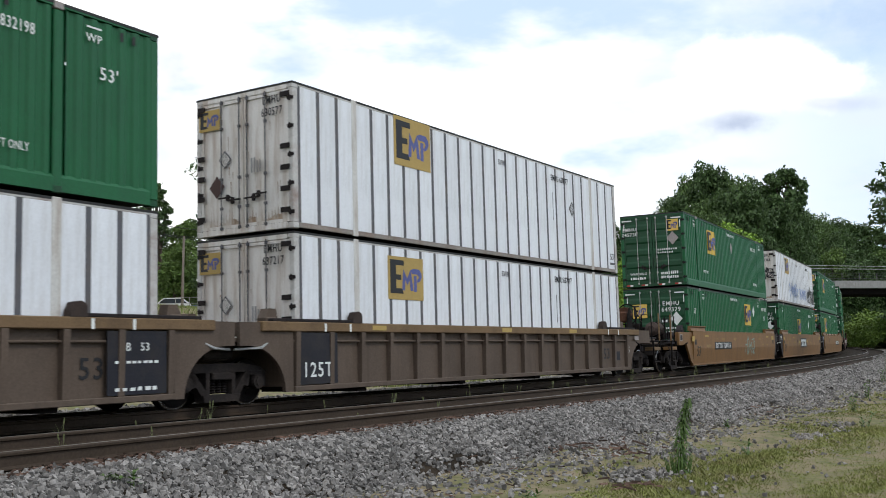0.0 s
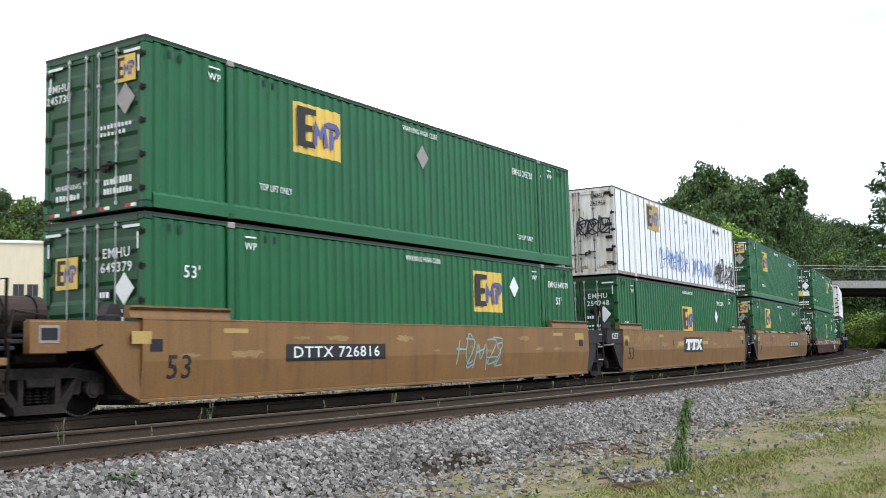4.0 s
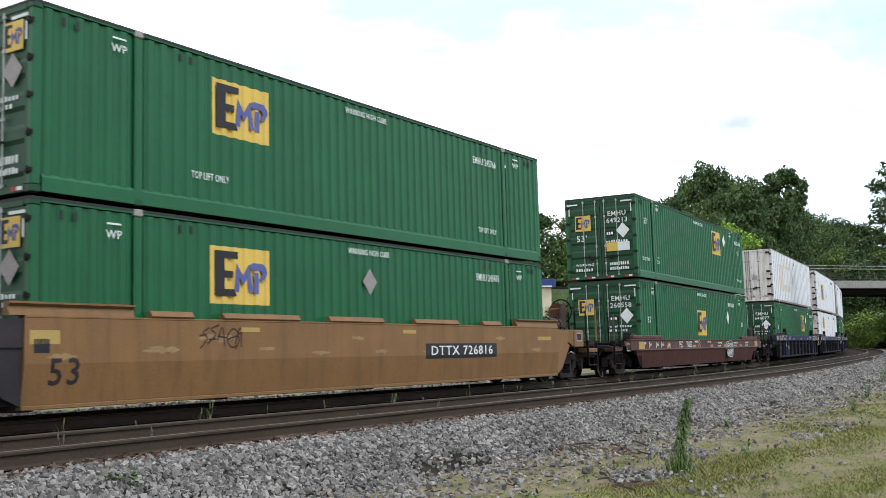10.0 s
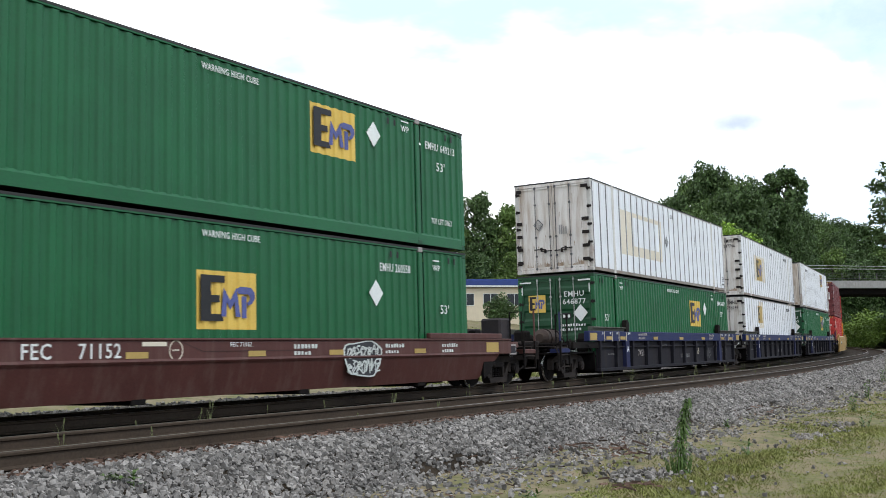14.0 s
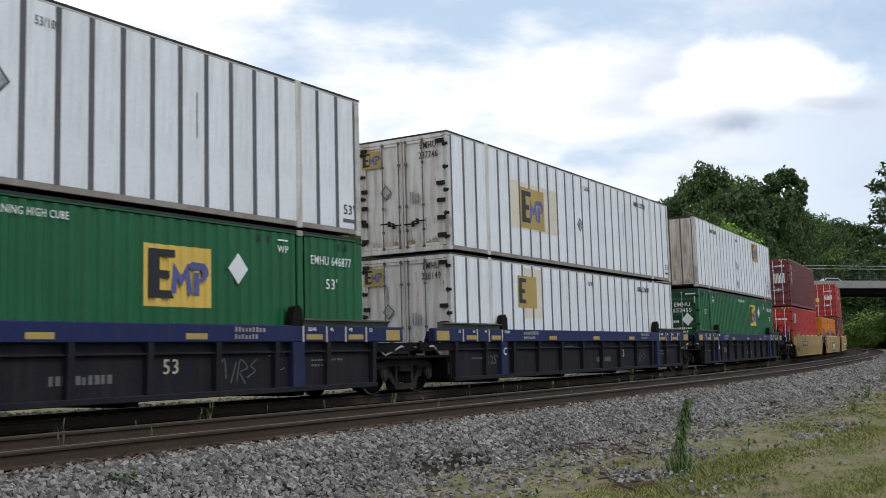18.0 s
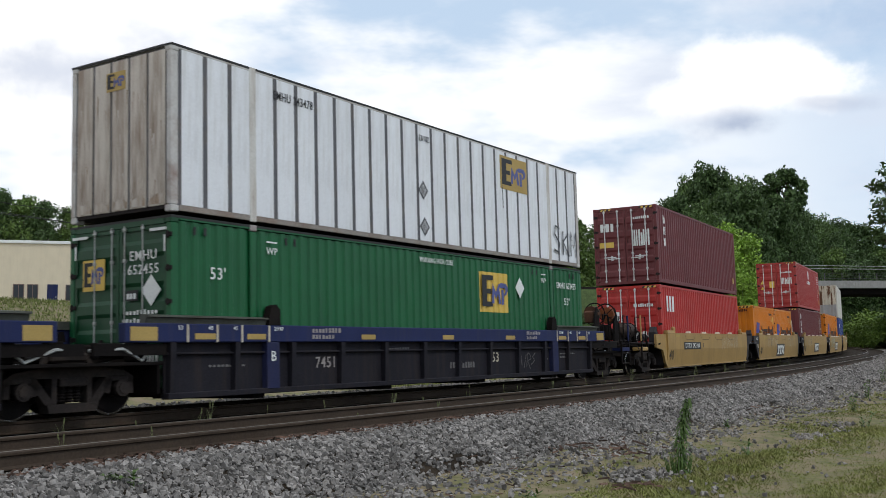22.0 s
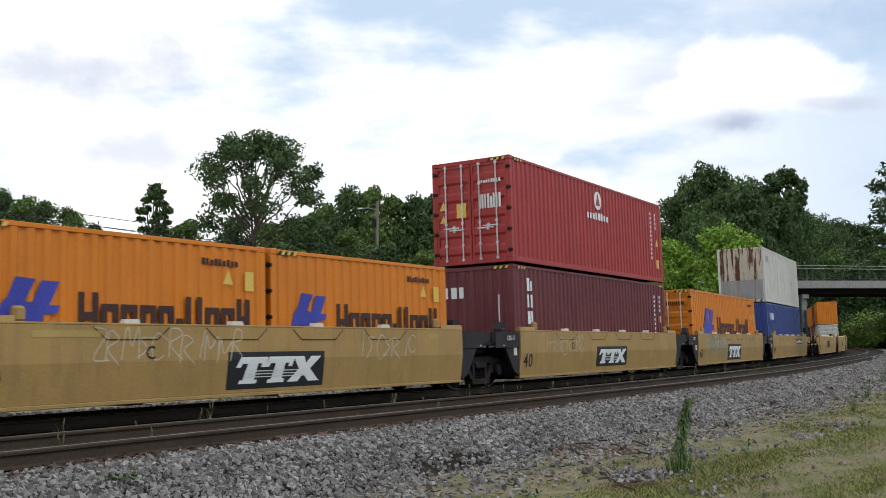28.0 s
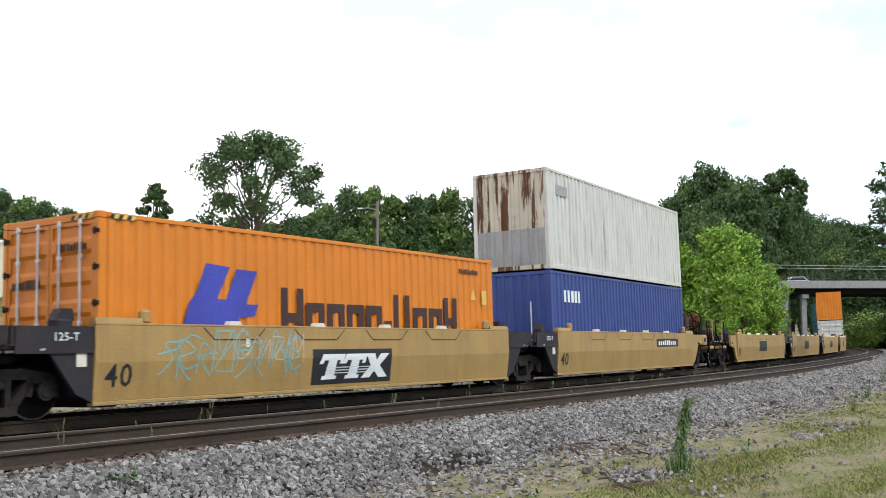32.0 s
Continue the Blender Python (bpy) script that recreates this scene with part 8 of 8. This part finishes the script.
def build_houses():
    # long cream building with a flat roof
    z = 3.85
    h = thing("commercial_building", "long cream flat-roofed building with white doors", "building", "", pose(-27.9, 95, z, 0, 0, 14))
    L, D, H = 34.0, 16.0, 6.1
    part("wall", Shape().box(-L, 0, 0, D, -1.2, H), M_CREAM, h)
    part("roof_trim", Shape().cbox(-L - 0.15, 0.15, -0.15, D + 0.15, H, H + 0.28, 0.03), M_LET, h, "white metal roof trim")
    f = Face(h, "side", 0.0)
    for u, col in ((-4.2, M_LET), (-2.55, M_TEALISH), (-1.3, M_LET), (-0.5, M_TEALISH)):
        d = f.slab("door", col, u - 0.42, u + 0.42, 0.0, 2.1, 0.0, 0.06)
        Face(d, "side", 0.0).slab("door_handle", M_STEEL, u + 0.25, u + 0.33, 0.95, 1.05, 0.06, 0.1)
        f.poly("arch_moulding", M_CREAM, [(u - 0.6, 2.12), (u + 0.6, 2.12), (u + 0.5, 2.5), (u, 2.65), (u - 0.5, 2.5)], 0.0, 0.08)
    for u in (-6.4, -9.7, -10.9, -14.0, -15.2, -18.5):
        window(h, f, u, 0.9, 0.95, 1.5, M_ROOF)
    d = f.slab("door", M_NAVY, -8.45, -7.55, 0.2, 2.4, 0.0, 0.06, "dark blue door")
    Face(d, "side", 0.0).slab("door_handle", M_STEEL, -7.72, -7.64, 1.2, 1.3, 0.06, 0.1)
    # low shop with a blue fascia on the road
    zs = float(ground_z(np.array([5.0]), np.array([150.0]))[0])
    sh = thing("shop", "low pale shop with a deep blue fascia by the road", "shop", "", pose(6.0, 150, 5.6, 0, 0, 2))
    part("wall", Shape().box(-9, 10, 0, 7, zs - 6.5, 3.3), M_CREAM, sh)
    part("fascia", Shape().cbox(-9.6, 10.6, -0.6, 7.3, 3.3, 4.5, 0.04), M_BLUE, sh, "deep blue fascia band")
    fs = Face(sh, "side", 0.6)
    fs.poly("emblem", M_LET, [(-8.3 + 0.5 * math.cos(k * 0.5236), 3.9 + 0.5 * math.sin(k * 0.5236)) for k in range(12)], 0.0, 0.05, "white round emblem")
    fs.slab("fascia_stripe", M_LET, -7.2, 10.0, 3.36, 3.56, 0.0, 0.03, "white stripe")
    for u in (-6.0, -2.5, 1.0, 4.5):
        window(sh, Face(sh, "side", 0.0), u, 0.6, 2.2, 1.8, M_LET)
    f.slab("sign", M_INK, -3.2, -2.0, 3.5, 4.4, 0.0, 0.06, "small dark wall sign")
    f.bars(M_LET, -3.05, -2.15, 3.85, 4.05, 6, 2, w=0.07)
    # bungalow with a brown hip roof
    b = thing("house", "bungalow with shade-grey walls, a brown hipped roof and a porch", "house", "", pose(-11.1, 89.5, 3.9, 0, 0, 41))
    W = 7.6
    part("wall", Shape().box(0, W - 1.6, 0, W, -1.4, 2.75), M_WALLW, b)
    part("porch_floor", Shape().box(W - 1.6, W, 0, W, -1.4, 0.1), M_CONC, b)
    part("back_wall", Shape().box(1.7, W + 0.001, 1.7, W - 0.001, -1.4, 2.74), M_LET, b, "white wall under the porch")
    rf = Shape().add([(-0.6, -0.6, 2.75), (W + 0.6, -0.6, 2.75), (W + 0.6, W + 0.6, 2.75), (-0.6, W + 0.6, 2.75), (W / 2 - 0.5, W / 2, 4.9), (W / 2 + 0.5, W / 2, 4.9)], [(0, 1, 5, 4), (1, 2, 5), (2, 3, 4, 5), (3, 0, 4), (0, 3, 2, 1)])
    part("roof", rf, M_ROOF, b, "brown shingled hipped roof")
    part("eave_board", Shape().box(-0.64, W + 0.64, -0.64, W + 0.64, 2.62, 2.757), M_LET, b)
    g = Face(b, "end", 0.0)
    for u in (-6.6, -5.9, -2.2):
        window(b, g, u, 1.2, 0.55, 0.75, M_LET)
    g2 = Face(b, "side", 0.0)
    window(b, g2, 1.4, 1.1, 0.9, 1.0, M_LET)
    d = g2.slab("door", M_NAVY, 3.2, 4.1, 0.0, 2.05, 0.0, 0.05)
    Face(d, "side", 0.0).slab("door_handle", M_STEEL, 3.92, 4.0, 0.95, 1.05, 0.05, 0.09)
    for q in (W - 1.5, W - 0.1):
        part("porch_post", Shape().cbox(q - 0.07, q + 0.07, -0.4, -0.26, -1.0, 2.7, 0.01), M_LET, b)
    part("drain_pipe", Shape().tube([(-0.05, -0.05, 2.6), (-0.05, -0.05, -0.6)], 0.05), M_LET, b)
    s = thing("shed", "dull beige flat-roofed shed beside the bungalow", "shed", "", pose(-19.3, 99, 3.9, 0, 0, 0))
    part("wall", Shape().box(-4.4, 2.6, 0, 5, -1.4, 3.0), M_SHED, s)
    part("roof", Shape().cbox(-4.6, 2.8, -0.2, 5.2, 3.0, 3.2, 0.03), M_ROOF, s)
    part("fascia_board", Shape().cbox(-4.62, 2.82, -0.24, -0.2, 2.98, 3.22, 0.005), M_LET, s)
    # poles, lamp and wires
    for x, y, hh, lamp in ((-27.6, 108, 8.2, False), (-12.0, 185, 22.2, True)):
        m = stand(x, y)
        p = thing("utility_pole", "grey wooden utility pole with a street lamp" if lamp else "thin grey wooden utility pole", "utility pole", "", m)
        part("pole", Shape().cyl((0, 0, -0.5), (0, 0, hh), 0.17 if not lamp else 0.35, 10, 0.11 if not lamp else 0.25), M_POLE, p)
        if lamp:
            part("crossarm", Shape().cbox(-1.0, 1.0, -0.06, 0.06, hh - 0.7, hh - 0.55, 0.01), M_POLE, p)
        if lamp:
            part("lamp_arm", Shape().tube([(0, 0, hh - 1.6), (-1.6, -0.2, hh - 1.2), (-2.9, -0.3, hh - 1.3)], 0.07), M_STEEL, p)
            part("lamp_head", Shape().cbox(-3.6, -2.7, -0.5, -0.1, hh - 1.45, hh - 1.2, 0.05), M_LET, p)
            part("transformer", Shape().cyl((-0.6, -0.2, hh - 4.6), (-0.6, -0.2, hh - 3.2), 0.38, 12), M_DUST, p)
    for i, (za, zb, y) in enumerate(((19.6, 11.6, 110), (18.0, 11.0, 110), (18.6, 10.4, 111))):
        pts = [(-70 + k * 5.4, y + k * 1.2, za + (zb - za) * k / 12 - 0.5 * math.sin(math.pi * k / 12)) for k in range(13)]
        tagged(part("overhead_wire", Shape().tube(pts, 0.035, 4), M_INK), "sagging black overhead wire", "wire", "overhead wires")
    for i, zz in enumerate((13.5, 14.0)):
        tagged(part("overhead_wire", Shape().tube([(40 + k * 8, 171, zz - 0.04 * k - 0.4 * math.sin(math.pi * k / 14)) for k in range(15)], 0.04, 4), M_STEEL), "sagging grey wire beside the bridge", "wire", "overhead wires")
    # parked cars and fence
    for lab, paint, x, y, r in (("parked white sport-utility car", M_CARW, -30.0, 112, 12), ("parked slate-blue saloon car", M_CARB, -24.8, 110, 12), ("parked white delivery van", M_CARW, -21.0, 113, 14)):
        make_car(lab, paint, stand(x, y, 0.02, radians(r)))
    fence = thing("chain_fence", "low grey wire-mesh fence with steel posts", "fence", "", pose(-27, 103, 0))
    for k in range(16):
        x = k * 1.4
        z = float(ground_z(np.array([-27 + x]), np.array([103.0]))[0])
        part("fence_post", Shape().cyl((x, 0, z - 0.2), (x, 0, z + 1.5), 0.035, 6), M_STEEL, fence)
    zf = float(ground_z(np.array([-20.0]), np.array([103.0]))[0])
    for zz in (0.25, 0.85, 1.45):
        part("fence_wire", Shape().tube([(0, 0, zf + zz), (21, 0, zf + zz)], 0.02, 4), M_STEEL, fence)


M_TURF = mat("bank_turf", (0.06, 0.09, 0.03), 0.9, var=0.25, fine=6, bump=0.4)
M_TEALISH = mat("pale_blue_grey_door", (0.35, 0.42, 0.46), 0.6)


def build_traffic():
    """Cars cross the bridge one after another as the train goes by: label, paint, x and time at a known moment, speed, lane."""
    for lab, paint, x, t0, v, y in (("white estate car driving over the bridge", M_CARW, 64.6, 31.0, -5.5, 171.5), ("white saloon car driving over the bridge", M_CARW, 66.5, 7.0, -6.4, 171.5),
                                    ("white sport-utility car driving over the bridge", M_CARW, 66.9, 18.0, 7.2, 174.8), ("silver car driving over the bridge", M_STEEL, 66.6, 23.5, -8.5, 171.5),
                                    ("white hatchback driving over the bridge", M_CARW, 72.7, 25.0, -7.0, 171.5), ("pale saloon car driving over the bridge", M_CARW, 65.7, 25.0, -7.0, 171.5)):
        c = make_car(lab, paint, pose(x, y, 10.07))
        go = lambda t: pose(x + v * (t - t0), y, 10.07, 0, 0, 0 if v < 0 else 180)
        ROAD_TRAFFIC.append((c, [(0.0, go(0.0)), (16.0, go(16.0)), (32.0, go(32.0))]))


# ---- build ----
build_ground()
build_tracks()
build_bridge()
build_houses()
build_trees()
build_train()
build_traffic()
build_weeds()
scatter_debris()
build_grass()
scatter_stones()
motions()
